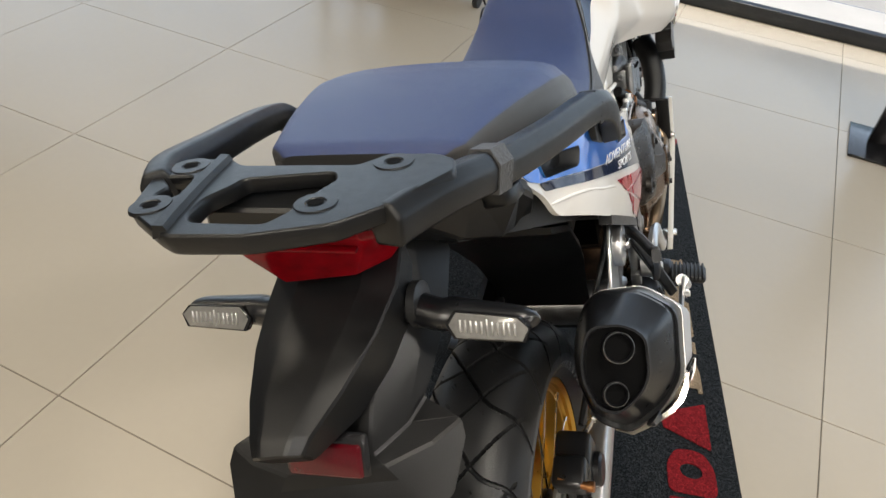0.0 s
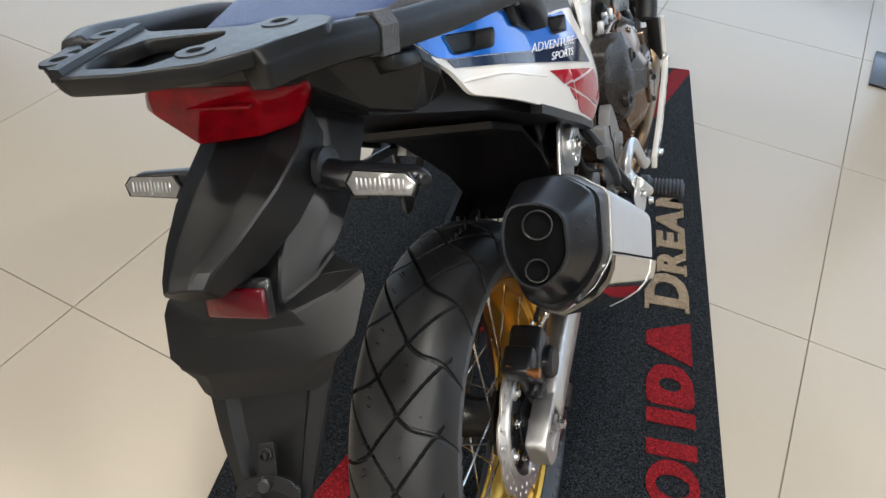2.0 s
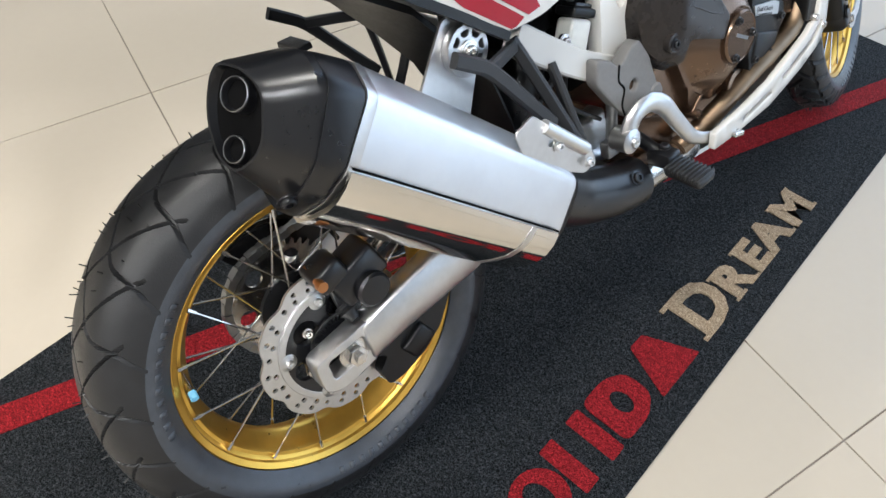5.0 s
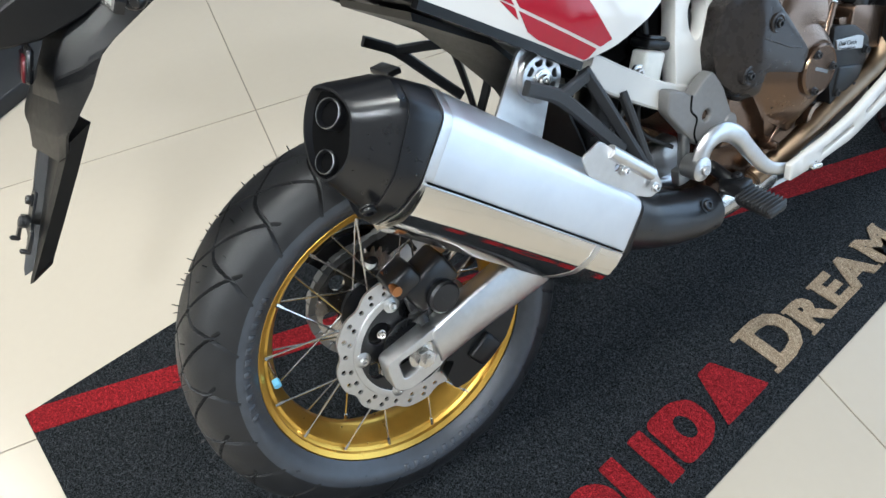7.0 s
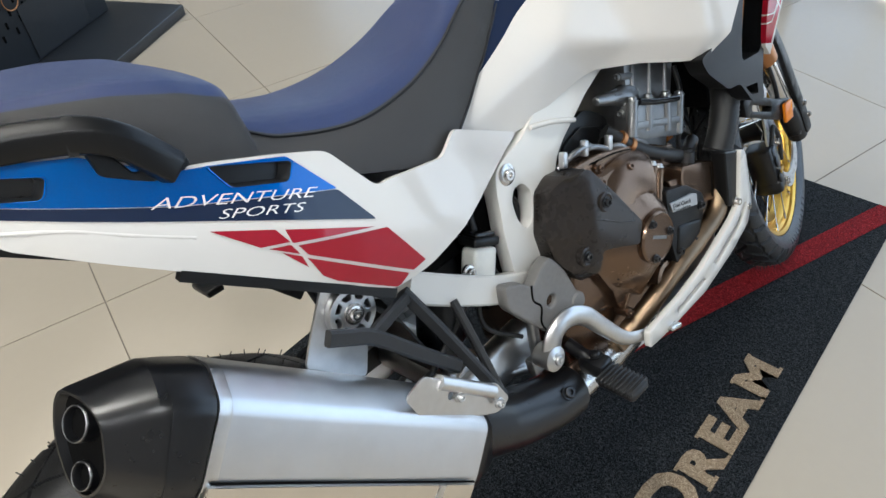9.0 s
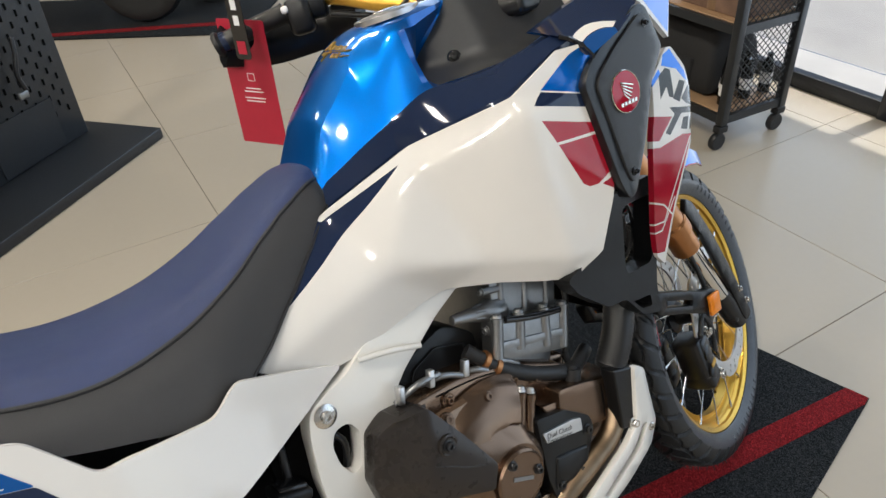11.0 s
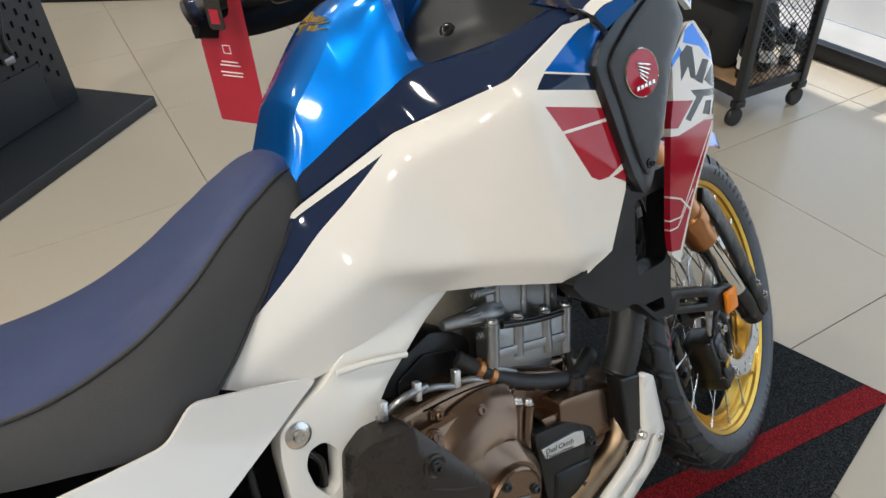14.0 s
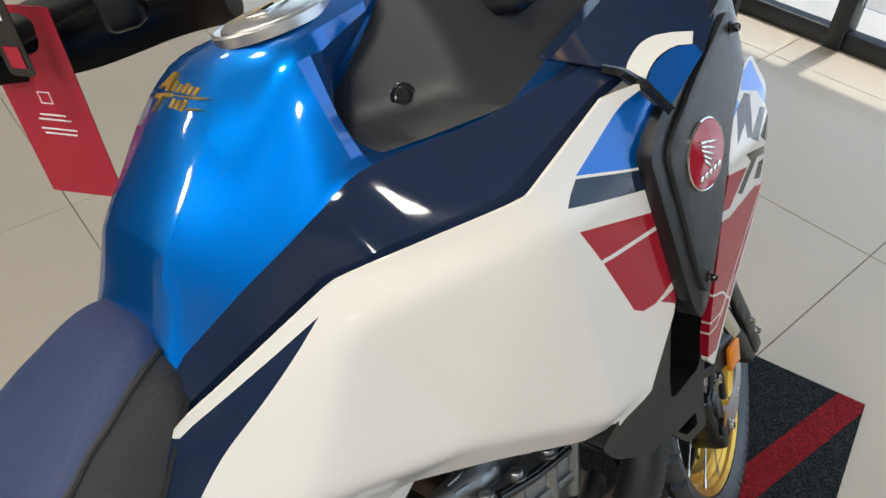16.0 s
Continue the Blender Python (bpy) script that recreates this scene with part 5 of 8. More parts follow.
part("cover_seam", tube([(0.1765, 0.575, 0.540), (0.1765, 0.571, 0.515), (0.1765, 0.583, 0.495), (0.1765, 0.575, 0.470), (0.1765, 0.582, 0.446)], 0.0018, 6), "dark", bike)
part("cover_knob", lathe([(0.017, -0.01), (0.017, 0.008), (0.014, 0.011), (0, 0.011)], 24, (0.168, 0.664, 0.452)), "grey_plastic", bike)
part("pivot_nut", lathe([(0.010, -0.012), (0.010, 0.002), (0, 0.002)], 6, (0.166, 0.608, 0.490)), "bronze", bike)
# pillion-peg bracket, exhaust hanger
STRUT = [(-0.005, -0.007), (-0.005, 0.007), (-0.003, 0.009), (0.003, 0.009), (0.006, 0.006), (0.006, -0.006), (0.003, -0.009), (-0.003, -0.009)]
for s in (1, -1):
    web = part("peg_bracket", bar_along([(s * x, y, z) for x, y, z in ((0.236, 0.218, 0.713), (0.234, 0.244, 0.696), (0.230, 0.274, 0.673), (0.226, 0.325, 0.610), (0.218, 0.377, 0.546))], [(a * 1.15, b * 1.1) for a, b in STRUT], 3), "plastic_grey", bike, "black cast pillion-peg bracket of slim struts")
    for line in (((0.230, 0.270, 0.676), (0.206, 0.318, 0.670), (0.184, 0.358, 0.664)), ((0.180, 0.358, 0.672), (0.208, 0.386, 0.580), (0.242, 0.414, 0.474)), ((0.170, 0.434, 0.604), (0.206, 0.426, 0.536), (0.242, 0.416, 0.472))):
        part("strut", bar_along([(s * x, y, z) for x, y, z in line], STRUT, 3), "plastic_grey", web)
hb = plate(rounded([(0.262, 0.738), (0.305, 0.728), (0.318, 0.690), (0.300, 0.655), (0.270, 0.590), (0.200, 0.655), (0.225, 0.69)], 0.01), 0.168, 0.005, (), 0.001)
part("hanger_bracket", hb, "alu", bike, "aluminium exhaust hanger")
part("hanger_bush", plate(circle(0.281, 0.690, 0.034, 36), 0.178, 0.014, [rounded([(0.281 + r * math.cos(a + w), 0.690 + r * math.sin(a + w)) for r, w in ((0.019, -0.25), (0.027, -0.28), (0.027, 0.28), (0.019, 0.25))], 0.003, 2) for a in (i * math.pi / 4 for i in range(8))], 0.001), "alu", bike)
# near-black disc gives the bush openings their shade
part("bush_back", lathe([(0.03, 0.0), (0, 0.001)], 30, (0.173, 0.281, 0.690)), "dark", bike)
part("hanger_bolt", merged(lathe([(0.014, 0), (0.014, 0.004), (0, 0.004)], 20, (0.184, 0.281, 0.690)), bolt((0.188, 0.281, 0.690), 0.008)), "steel", bike)
# far-side pillion peg
part("pillion_peg", bevelled(box((0.07, 0.03, 0.012), (-0.215, 0.235, 0.655)), 0.003), "rubber", bike)
# reservoir
tilt_r = Matrix.Rotation(-0.42, 3, "X")
rv = part("fluid_reservoir", box((0.034, 0.046, 0.050), (0.128, 0.528, 0.602), tilt_r, 0.006), "clear_plastic", bike, "milky brake-fluid reservoir")
part("reservoir_cap", box((0.040, 0.052, 0.014), (0.128, 0.541, 0.634), tilt_r, 0.004), "plastic", rv)
part("reservoir_lid", box((0.030, 0.040, 0.008), (0.128, 0.545, 0.643), tilt_r, 0.003), "gloss_black", rv)
part("reservoir_bolt", merged(lathe([(0.013, -0.003), (0.013, 0.002), (0, 0.002)], 18, (0.140, 0.497, 0.605)), bolt((0.142, 0.497, 0.605), 0.008)), "steel", rv)
# foot controls
peg = part("foot_peg", bevelled(box((0.074, 0.048, 0.020), (0.262, 0.632, 0.334), Matrix.Rotation(0.12, 3, "Y"), 0.008), 0.002), "rubber", bike, "ribbed black rubber foot peg")
for i in range(9):
    part("rib", box((0.0045, 0.051, 0.010), (0.231 + i * 0.0077, 0.632, 0.345 - 0.001 * i), None, 0.0015, 1), "rubber", peg)
part("peg_mount", merged(box((0.05, 0.035, 0.03), (0.205, 0.640, 0.345), None, 0.006), bolt((0.205, 0.645, 0.362), 0.008, (0, 0, 1)), rod((0.15, 0.64, 0.37), (0.21, 0.64, 0.345), 0.012)), "satin_black", bike)
pedal = part("brake_pedal", tube([(0.196, 0.560, 0.425), (0.200, 0.575, 0.455), (0.203, 0.608, 0.464), (0.206, 0.642, 0.445), (0.208, 0.675, 0.400), (0.210, 0.718, 0.347), (0.210, 0.767, 0.320), (0.208, 0.815, 0.305)], [0.019, 0.019, 0.018, 0.017, 0.015, 0.013, 0.012, 0.012], 12, 6, flat=0.55), "alu", bike, "cast aluminium rear brake pedal")
part("pedal_tip", merged(box((0.045, 0.032, 0.010), (0.215, 0.828, 0.302), Matrix.Rotation(-0.3, 3, "X"), 0.003), bolt((0.222, 0.832, 0.309), 0.006, (0, 0, 1)), box((0.01, 0.03, 0.02), (0.19, 0.822, 0.31), None, 0.002)), "steel", pedal)
part("pedal_pivot", merged(lathe([(0.021, -0.02), (0.021, 0.012), (0.015, 0.016), (0, 0.016)], 24, (0.196, 0.556, 0.420)), bolt((0.212, 0.556, 0.420), 0.009)), "alu", pedal)
part("master_cylinder", merged(rod((0.165, 0.555, 0.40), (0.160, 0.575, 0.52), 0.010, 10), box((0.02, 0.03, 0.03), (0.165, 0.55, 0.40), None, 0.004)), "grey_metal", bike)
part("shock_link", tube([(0.10, 0.42, 0.44), (0.12, 0.50, 0.40), (0.13, 0.57, 0.37)], 0.014, 8), "alu", bike)
part("shock_body", rod((0.02, 0.46, 0.40), (0.02, 0.58, 0.72), 0.04, 16), "satin_black", bike)
for line, r in (([(0.10, 0.40, 0.47), (0.12, 0.46, 0.53), (0.13, 0.51, 0.58)], 0.005), ([(0.12, 0.52, 0.57), (0.13, 0.50, 0.50), (0.15, 0.55, 0.45)], 0.004), ([(0.10, 0.56, 0.68), (0.115, 0.55, 0.60), (0.12, 0.58, 0.50)], 0.006)):
    part("brake_line", tube(line, r, 8), "rubber", bike)
part("battery_side", bevelled(box((0.16, 0.14, 0.20), (0, 0.50, 0.70)), 0.01), "plastic", bike)

# ---- engine ----
block = part("crankcase", bevelled(merged(box((0.32, 0.34, 0.20), (0.0, 0.84, 0.45), Matrix.Rotation(-0.25, 3, "X")), box((0.28, 0.22, 0.12), (0, 0.93, 0.54), Matrix.Rotation(-0.35, 3, "X"))), 0.015), "bronze", bike, "bronze painted engine crankcase")


def casting(name, outline, x, thick, mat, parent=bike, label="", rnd=0.008, edge=0.004, slope=None):
    """A cast piece with a bevelled outer face, standing out from the engine's side."""
    g = panel(rounded(outline, rnd), slope or (lambda y, z: x), thick, 0.03)
    return part(name, bevelled(g, edge, 2, 50), mat, parent, label)


# cylinder: head, gasket band, barrel
cyl = casting("cylinder", [(0.935, 0.775), (1.075, 0.725), (1.045, 0.640), (1.010, 0.566), (0.905, 0.600), (0.925, 0.690)], 0.142, 0.28, "grey_metal", bike, "grey cast cylinder and head")
casting("head_cover", [(0.912, 0.696), (1.052, 0.650), (1.032, 0.584), (0.896, 0.636)], 0.164, 0.04, "grey_metal", cyl)
casting("head_band", [(0.908, 0.664), (1.044, 0.618), (1.040, 0.606), (0.904, 0.652)], 0.168, 0.04, "grey_metal", cyl)
for (y0, z0, y1, z1) in ((0.938, 0.690, 0.960, 0.765), (0.985, 0.675, 1.010, 0.750), (1.030, 0.66, 1.055, 0.735)):
    part("rib", rod((0.143, y0, z0), (0.141, y1, z1), 0.005, 8), "grey_metal", cyl)
for (y0, z0), (y1, z1) in (((0.915, 0.700), (0.897, 0.642)), ((0.958, 0.688), (0.942, 0.634)), ((1.008, 0.672), (0.995, 0.610)), ((1.048, 0.656), (1.028, 0.590))):
    part("bolt_post", merged(rod((0.161, y1, z1), (0.161, y0, z0), 0.0095, 12), bolt((0.161, y0, z0), 0.008, (0, y0 - y1, z0 - z1))), "grey_metal", cyl)
part("fin_bar", tube([(0.166, 0.925, 0.694), (0.168, 0.975, 0.674), (0.166, 1.035, 0.655)], 0.006, 8), "gloss_black", cyl)
stub = part("water_stub", lathe([(0.005, -0.010), (0.0075, -0.009), (0.009, 0.0), (0.013, 0.045), (0.019, 0.060), (0.019, 0.085), (0.016, 0.09)], 24, (0.135, 0.862, 0.722), along_x((0, 0, 0), (0, 0.95, -0.26))), "grey_metal", bike, "cast alloy water outlet")
for a in range(6):
    v = Vector((0, 0.26, 0.95)) * math.cos(a * math.pi / 3) + Vector((1, 0, 0)) * math.sin(a * math.pi / 3)
    p = Vector((0.135, 0.892, 0.714)) + v * 0.010
    part("stub_rib", rod(p, p + Vector((0, 0.05, -0.014)) + v * 0.007, 0.003, 6), "grey_metal", stub)
for q in ((0.14, 0.915, 0.742), (0.14, 0.905, 0.680)):
    part("stub_bolt", merged(rod(q, (q[0], q[1] + 0.035, q[2] - 0.010), 0.006, 10), bolt(q, 0.006, (0, -1, 0.27))), "grey_metal", stub)
# bronze cases
upper = casting("upper_case", [(0.690, 0.630), (0.730, 0.665), (0.800, 0.658), (0.870, 0.640), (0.945, 0.606), (1.010, 0.570), (1.022, 0.520), (0.960, 0.470), (0.800, 0.460), (0.700, 0.520)], 0.168, 0.12, "bronze", bike, "", 0.012, 0.006)
for y, z in ((0.848, 0.617), (0.786, 0.638), (0.948, 0.578), (0.905, 0.600)):
    part("case_bolt", merged(lathe([(0.011, -0.02), (0.011, 0.004), (0, 0.004)], 14, (0.168, y, z)), bolt((0.172, y, z), 0.006)), "bronze", upper)
front_case = casting("front_case", [(0.955, 0.555), (1.000, 0.545), (1.040, 0.520), (1.134, 0.480), (1.122, 0.408), (1.060, 0.395), (0.965, 0.440)], 0.172, 0.14, "bronze", bike, "bronze engine front case")
casting("front_lid", [(1.020, 0.512), (1.120, 0.473), (1.115, 0.440), (1.020, 0.470)], 0.184, 0.02, "bronze", front_case)
part("case_seam", tube([(0.1735, 0.975, 0.465), (0.1735, 1.05, 0.440), (0.1735, 1.125, 0.430)], 0.0015, 6), "dark", front_case)
part("sensor_boot", lathe([(0.012, 0), (0.012, 0.02), (0.007, 0.03), (0.005, 0.06), (0, 0.06)], 16, (0.150, 1.045, 0.515), along_x((0, 0, 0), (0.1, -0.2, 1))), "rubber", bike)
part("sensor_lead", tube([(0.155, 1.035, 0.572), (0.160, 1.045, 0.62), (0.150, 1.07, 0.66), (0.14, 1.075, 0.70)], 0.005, 8), "rubber", bike)
# clutch housing: a cone from the case to the round cap
CAP = Vector((0.0, 0.830, 0.490))
base = [(0.735, 0.640), (0.828, 0.632), (0.892, 0.575), (0.916, 0.490), (0.890, 0.400), (0.814, 0.362), (0.735, 0.420), (0.697, 0.501), (0.705, 0.590)]


def base_radius(a):
    d = Vector((math.cos(a), math.sin(a)))
    best = 0.03
    for p, q in zip(base, base[1:] + base[:1]):
        p, q = Vector(p) - CAP.yz, Vector(q) - CAP.yz
        e = q - p
        den = d.x * e.y - d.y * e.x
        if abs(den) > 1e-9:
            t, u = (p.x * e.y - p.y * e.x) / den, (p.x * d.y - p.y * d.x) / den
            if t > 0 and 0 <= u <= 1:
                best = t
    return best


rings = []
for x, k, r in ((0.130, 0.0, 0), (0.176, 0.0, 0), (0.184, 0.06, 0), (0.186, 0.20, 0), (0.200, 0.45, 0), (0.214, 0.80, 0), (0.220, 1.0, 0.054), (0.222, 1.0, 0.051)):
    rings.append([Vector((x, CAP.y + rr * math.cos(a), CAP.z + rr * math.sin(a))) for a in (2 * math.pi * i / 48 for i in range(48)) for rr in (mix(base_radius(a) - 0.004, r or 0.054, k),)])
housing = part("clutch_housing", loft(rings, True, 30), "bronze", bike, "bronze clutch housing with a round cap")
part("clutch_cap", lathe([(0.0455, -0.004), (0.0455, 0.006), (0.0425, 0.0095), (0.0405, 0.0080), (0.0, 0.0085)], 40, (0.222, CAP.y, CAP.z)), "bronze", housing)
for y, z in ((0.819, 0.522), (0.862, 0.486), (0.813, 0.458)):
    part("cap_bolt", bolt((0.2305, y, z), 0.006), "satin_black", housing)
part("cap_mark", box((0.001, 0.040, 0.006), (0.2312, 0.832, 0.490), Matrix.Rotation(-0.5, 3, "X")), "grey_metal", housing)
for a in (5.2, 5.9):
    y, z = CAP.y + (base_radius(a) - 0.012) * math.cos(a), CAP.z + (base_radius(a) - 0.012) * math.sin(a)
    part("housing_bolt", merged(lathe([(0.010, -0.02), (0.010, 0.003), (0, 0.003)], 14, (0.184, y, z)), bolt((0.187, y, z), 0.006)), "satin_black", housing)
COVER_CAGE = {"a": (0.172, 0.660, 0.654), "b": (0.196, 0.736, 0.664), "c": (0.204, 0.722, 0.636), "d": (0.211, 0.703, 0.572), "e": (0.201, 0.672, 0.508), "f": (0.166, 0.638, 0.590), "g": (0.168, 0.646, 0.535),
              "h": (0.176, 0.680, 0.482), "k": (0.229, 0.806, 0.535), "l": (0.230, 0.786, 0.490), "m": (0.228, 0.800, 0.450), "q": (0.212, 0.742, 0.470)}
cover_face = softened(cage(COVER_CAGE, "abc acf cdf dgf deg ehg bkc ckd dkl dle elq lmq eqh"), 0.004)
g = panel(rounded([(0.660, 0.654), (0.690, 0.668), (0.736, 0.664), (0.768, 0.606), (0.800, 0.538), (0.789, 0.520), (0.783, 0.505), (0.745, 0.520), (0.712, 0.531), (0.698, 0.494), (0.680, 0.482), (0.646, 0.535), (0.638, 0.590)], 0.008), cover_face, 0.05, 0.010)
cc = part("clutch_cover", bevelled(g, 0.003, 2, 50), "dark_bronze", bike, "dark bronze faceted clutch cover")
for y, z in ((0.741, 0.604), (0.682, 0.535)):
    x = cover_face(y, z)
    part("bolt_recess", lathe([(0.0165, -0.010), (0.0165, 0.001), (0.0135, 0.0022), (0.0115, 0.0005), (0.0, 0.0005)], 24, (x, y, z)), "dark_bronze", cc)
    part("cover_bolt", bolt((x + 0.001, y, z), 0.0070), "satin_black", cc)
for y, z in ((0.764, 0.624), (0.839, 0.616)):
    part("case_lug", merged(lathe([(0.0125, -0.030), (0.0115, -0.002), (0.0095, 0.0), (0.0, 0.0)], 18, (0.190, y, z), along_x((0, 0, 0), (0.9, 0.0, 0.42))), bolt((0.191, y, z), 0.0068, (0.9, 0.0, 0.42))), "bronze", upper)
part("case_seam", tube([(0.1685, y, z) for y, z in ((0.770, 0.652), (0.840, 0.640), (0.905, 0.618), (0.960, 0.590))], 0.0013, 6), "dark", upper)
part("cover_rib", tube([(cover_face(y, z) + 0.0002, y, z) for y, z in ((0.712, 0.588), (0.735, 0.574), (0.760, 0.558), (0.785, 0.548))], [0.0008, 0.0014, 0.0014, 0.0006], 6), "dark_bronze", cc)
part("collar", lathe([(0.084, 0.160), (0.084, 0.191), (0.081, 0.194), (0.070, 0.200), (0.068, 0.206), (0.060, 0.214), (0.054, 0.219)], 56, (0, CAP.y, CAP.z)), "bronze", housing)


def dome_face(y, z):
    r = math.hypot(y - CAP.y, z - CAP.z)
    for (r0, x0), (r1, x1) in zip(DOME, DOME[1:]):
        if r <= r1:
            return x0 + (x1 - x0) * max(0, r - r0) / (r1 - r0)
    return DOME[-1][1]


DOME = [(0.050, 0.2225), (0.0735, 0.2035), (0.0755, 0.2085), (0.080, 0.2105), (0.100, 0.2065), (0.120, 0.1985), (0.134, 0.1880), (0.144, 0.1730)]
dome_line = [(CAP.y + r * math.cos(radians(a)), CAP.z + r * math.sin(radians(a))) for r, angles in ((0.144, range(60, 125, 4)), (0.051, range(124, 59, -8))) for a in angles]
part("dome", panel(dome_line, dome_face, 0.03, 0.0065, (), 22), "bronze", housing)
for a in (72, 100):
    part("dome_joint", tube([(dome_face(CAP.y + r * math.cos(radians(a)), CAP.z + r * math.sin(radians(a))), CAP.y + r * math.cos(radians(a)), CAP.z + r * math.sin(radians(a))) for r in (0.055, 0.064, 0.073)], 0.0008, 6, 2), "dark", housing)
for k in range(3):
    part("collar_joint", tube([(0.1945, 0.748 + 0.03 * k, 0.446 - 0.022 * k), (0.2055, 0.785 + 0.014 * k, 0.452 - 0.010 * k)], 0.0011, 6, 2), "dark", housing)
for y0, z0, y1, z1 in ((0.868, 0.517, 0.899, 0.590), (0.884, 0.507, 0.916, 0.577)):
    a, b = Vector((0.196, y0, z0)), Vector((0.190, y1, z1))
    ob = part("oil_boss", merged(rod(a, b, 0.0085, 16), lathe([(0.0095, -0.012), (0.0100, -0.004), (0.0085, -0.003), (0.0085, 0.0), (0, 0.0)], 16, b, along_x(a, b))), "bronze", bike)
    part("boss_bolt", bolt(b, 0.0065, b - a), "alu", ob)
fin = [(0.732, 0.463), (0.824, 0.430), (0.812, 0.402), (0.770, 0.357), (0.752, 0.389)]
lc = casting("lower_casting", fin, 0.186, 0.05, "bronze", bike, "", 0.008, 0.006, lambda y, z: 0.186 - 0.18 * max(0, 0.43 - z))
part("fin_rib", rod((0.186, 0.815, 0.424), (0.176, 0.766, 0.362), 0.0035, 8), "bronze", lc)
part("lug", merged(rod((0.158, 0.771, 0.358), (0.186, 0.771, 0.358), 0.010, 16), bolt((0.186, 0.771, 0.358), 0.006)), "bronze", lc)
fb = casting("front_block", [(0.960, 0.556), (1.020, 0.536), (1.076, 0.512), (1.068, 0.440), (1.000, 0.462), (0.950, 0.505)], 0.204, 0.06, "bronze", bike, "", 0.010, 0.008)
part("block_seam", tube([(0.2045, 1.050, 0.514), (0.2045, 1.046, 0.482), (0.2045, 1.043, 0.454)], 0.0012, 6), "dark", fb)
casting("block_step", [(0.925, 0.545), (0.965, 0.533), (0.975, 0.505), (0.935, 0.515)], 0.198, 0.03, "bronze", fb, "", 0.006, 0.005)
part("block_nub", merged(rod((0.180, 1.012, 0.532), (0.180, 1.020, 0.556), 0.014, 16), rod((0.180, 1.019, 0.554), (0.180, 1.021, 0.562), 0.009, 12)), "rubber", fb)
part("stamp_plate", box((0.002, 0.045, 0.018), (0.176, 0.722, 0.655), Matrix.Rotation(-0.25, 3, "X"), 0.0006, 1), "dark_bronze", upper)
for k in range(6):
    part("stamp_bar", box((0.001, 0.003, 0.011), (0.1775, 0.7065 + 0.006 * k, 0.6585 - 0.0015 * k), Matrix.Rotation(-0.25, 3, "X")), "grey_metal", upper)
dctm = casting("side_badge_cover", [(0.900, 0.540), (0.959, 0.522), (1.006, 0.482), (1.010, 0.459), (0.969, 0.386), (0.902, 0.372), (0.893, 0.433)], 0.208, 0.04, "plastic", bike, "black engine side cover with a silver badge", 0.008, 0.004)
part("badge", plate(rounded([(0.902, 0.514), (0.906, 0.494), (0.982, 0.470), (0.984, 0.492), (0.968, 0.500)], 0.003), 0.2095, 0.004, (), 0.0006), "alu", dctm, "silver badge with fine lettering")


def on_badge(a, u, w):
    c, s = 0.955, -0.29
    return (0.2118 + w * 0.2, 0.907 + a * c - u * s, 0.500 + a * s + u * c)


lettering("Dual Clutch", 0.0115, lambda a, u, w: on_badge(a, u + 0.002, w), "satin_black", dctm)
lettering("Transmission", 0.0105, lambda a, u, w: on_badge(a, u - 0.007, w), "satin_black", dctm)
for y, z in ((0.912, 0.410), (0.962, 0.404), (0.995, 0.462)):
    part("cover_bolt", bolt((0.209, y, z), 0.007), "satin_black", dctm)
part("cover_step", bevelled(box((0.012, 0.075, 0.05), (0.206, 0.945, 0.425), Matrix.Rotation(-0.3, 3, "X")), 0.005), "plastic", dctm)
part("front_ring", lathe([(0.03, -0.02), (0.03, 0.006), (0.022, 0.008), (0.016, 0.002), (0.0, 0.002)], 28, (0.190, 0.880, 0.372)), "bronze", bike)
# hoses and brackets
part("coolant_hose", tube([(0.135, 0.860, 0.668), (0.155, 0.886, 0.634), (0.165, 0.920, 0.604), (0.170, 0.975, 0.570), (0.168, 1.030, 0.546), (0.150, 1.085, 0.548)], 0.0125, 16), "rubber", bike, "black rubber coolant hose")
for q, w in (((0.150, 0.878, 0.645), (0.2, 0.6, -0.75)), ((0.157, 0.890, 0.629), (0.2, 0.65, -0.70))):
    part("hose_clamp", lathe([(0.0155, -0.004), (0.0155, 0.004)], 18, q, along_x((0, 0, 0), w)), "copper", bike)
hose = smooth_line([(0.170, 1.175, 0.655), (0.192, 1.145, 0.615), (0.200, 1.115, 0.568), (0.196, 1.088, 0.522)], 14)
part("ribbed_hose", tube([p[:] for p in hose], [0.0255 + 0.0016 * (i % 2) for i in range(len(hose))], 20, 1), "rubber", bike, "ribbed black air hose")
part("bracket_black", bevelled(plate(rounded([(1.060, 0.540), (1.114, 0.518), (1.096, 0.415), (1.052, 0.430)], 0.005), 0.215, 0.03, (), 0.003), 0.001), "plastic", bike)
part("bracket_screw", merged(lathe([(0.013, 0), (0.013, 0.004), (0, 0.004)], 16, (0.229, 1.078, 0.428)), bolt((0.232, 1.078, 0.428), 0.008)), "steel", bike)
sb = casting("side_box", [(0.700, 0.650), (0.749, 0.684), (0.800, 0.702), (0.844, 0.713), (0.872, 0.698), (0.898, 0.676), (0.900, 0.655), (0.868, 0.610), (0.800, 0.615), (0.730, 0.630)], 0.112, 0.06, "plastic", bike, "black plastic airbox side", 0.010, 0.005)
rim_out = [(0.766, 0.658), (0.776, 0.677), (0.823, 0.691), (0.878, 0.668), (0.877, 0.653), (0.857, 0.627)]
rim_in = [(mix(y, 0.828, 0.10), mix(z, 0.662, 0.14)) for y, z in rim_out]
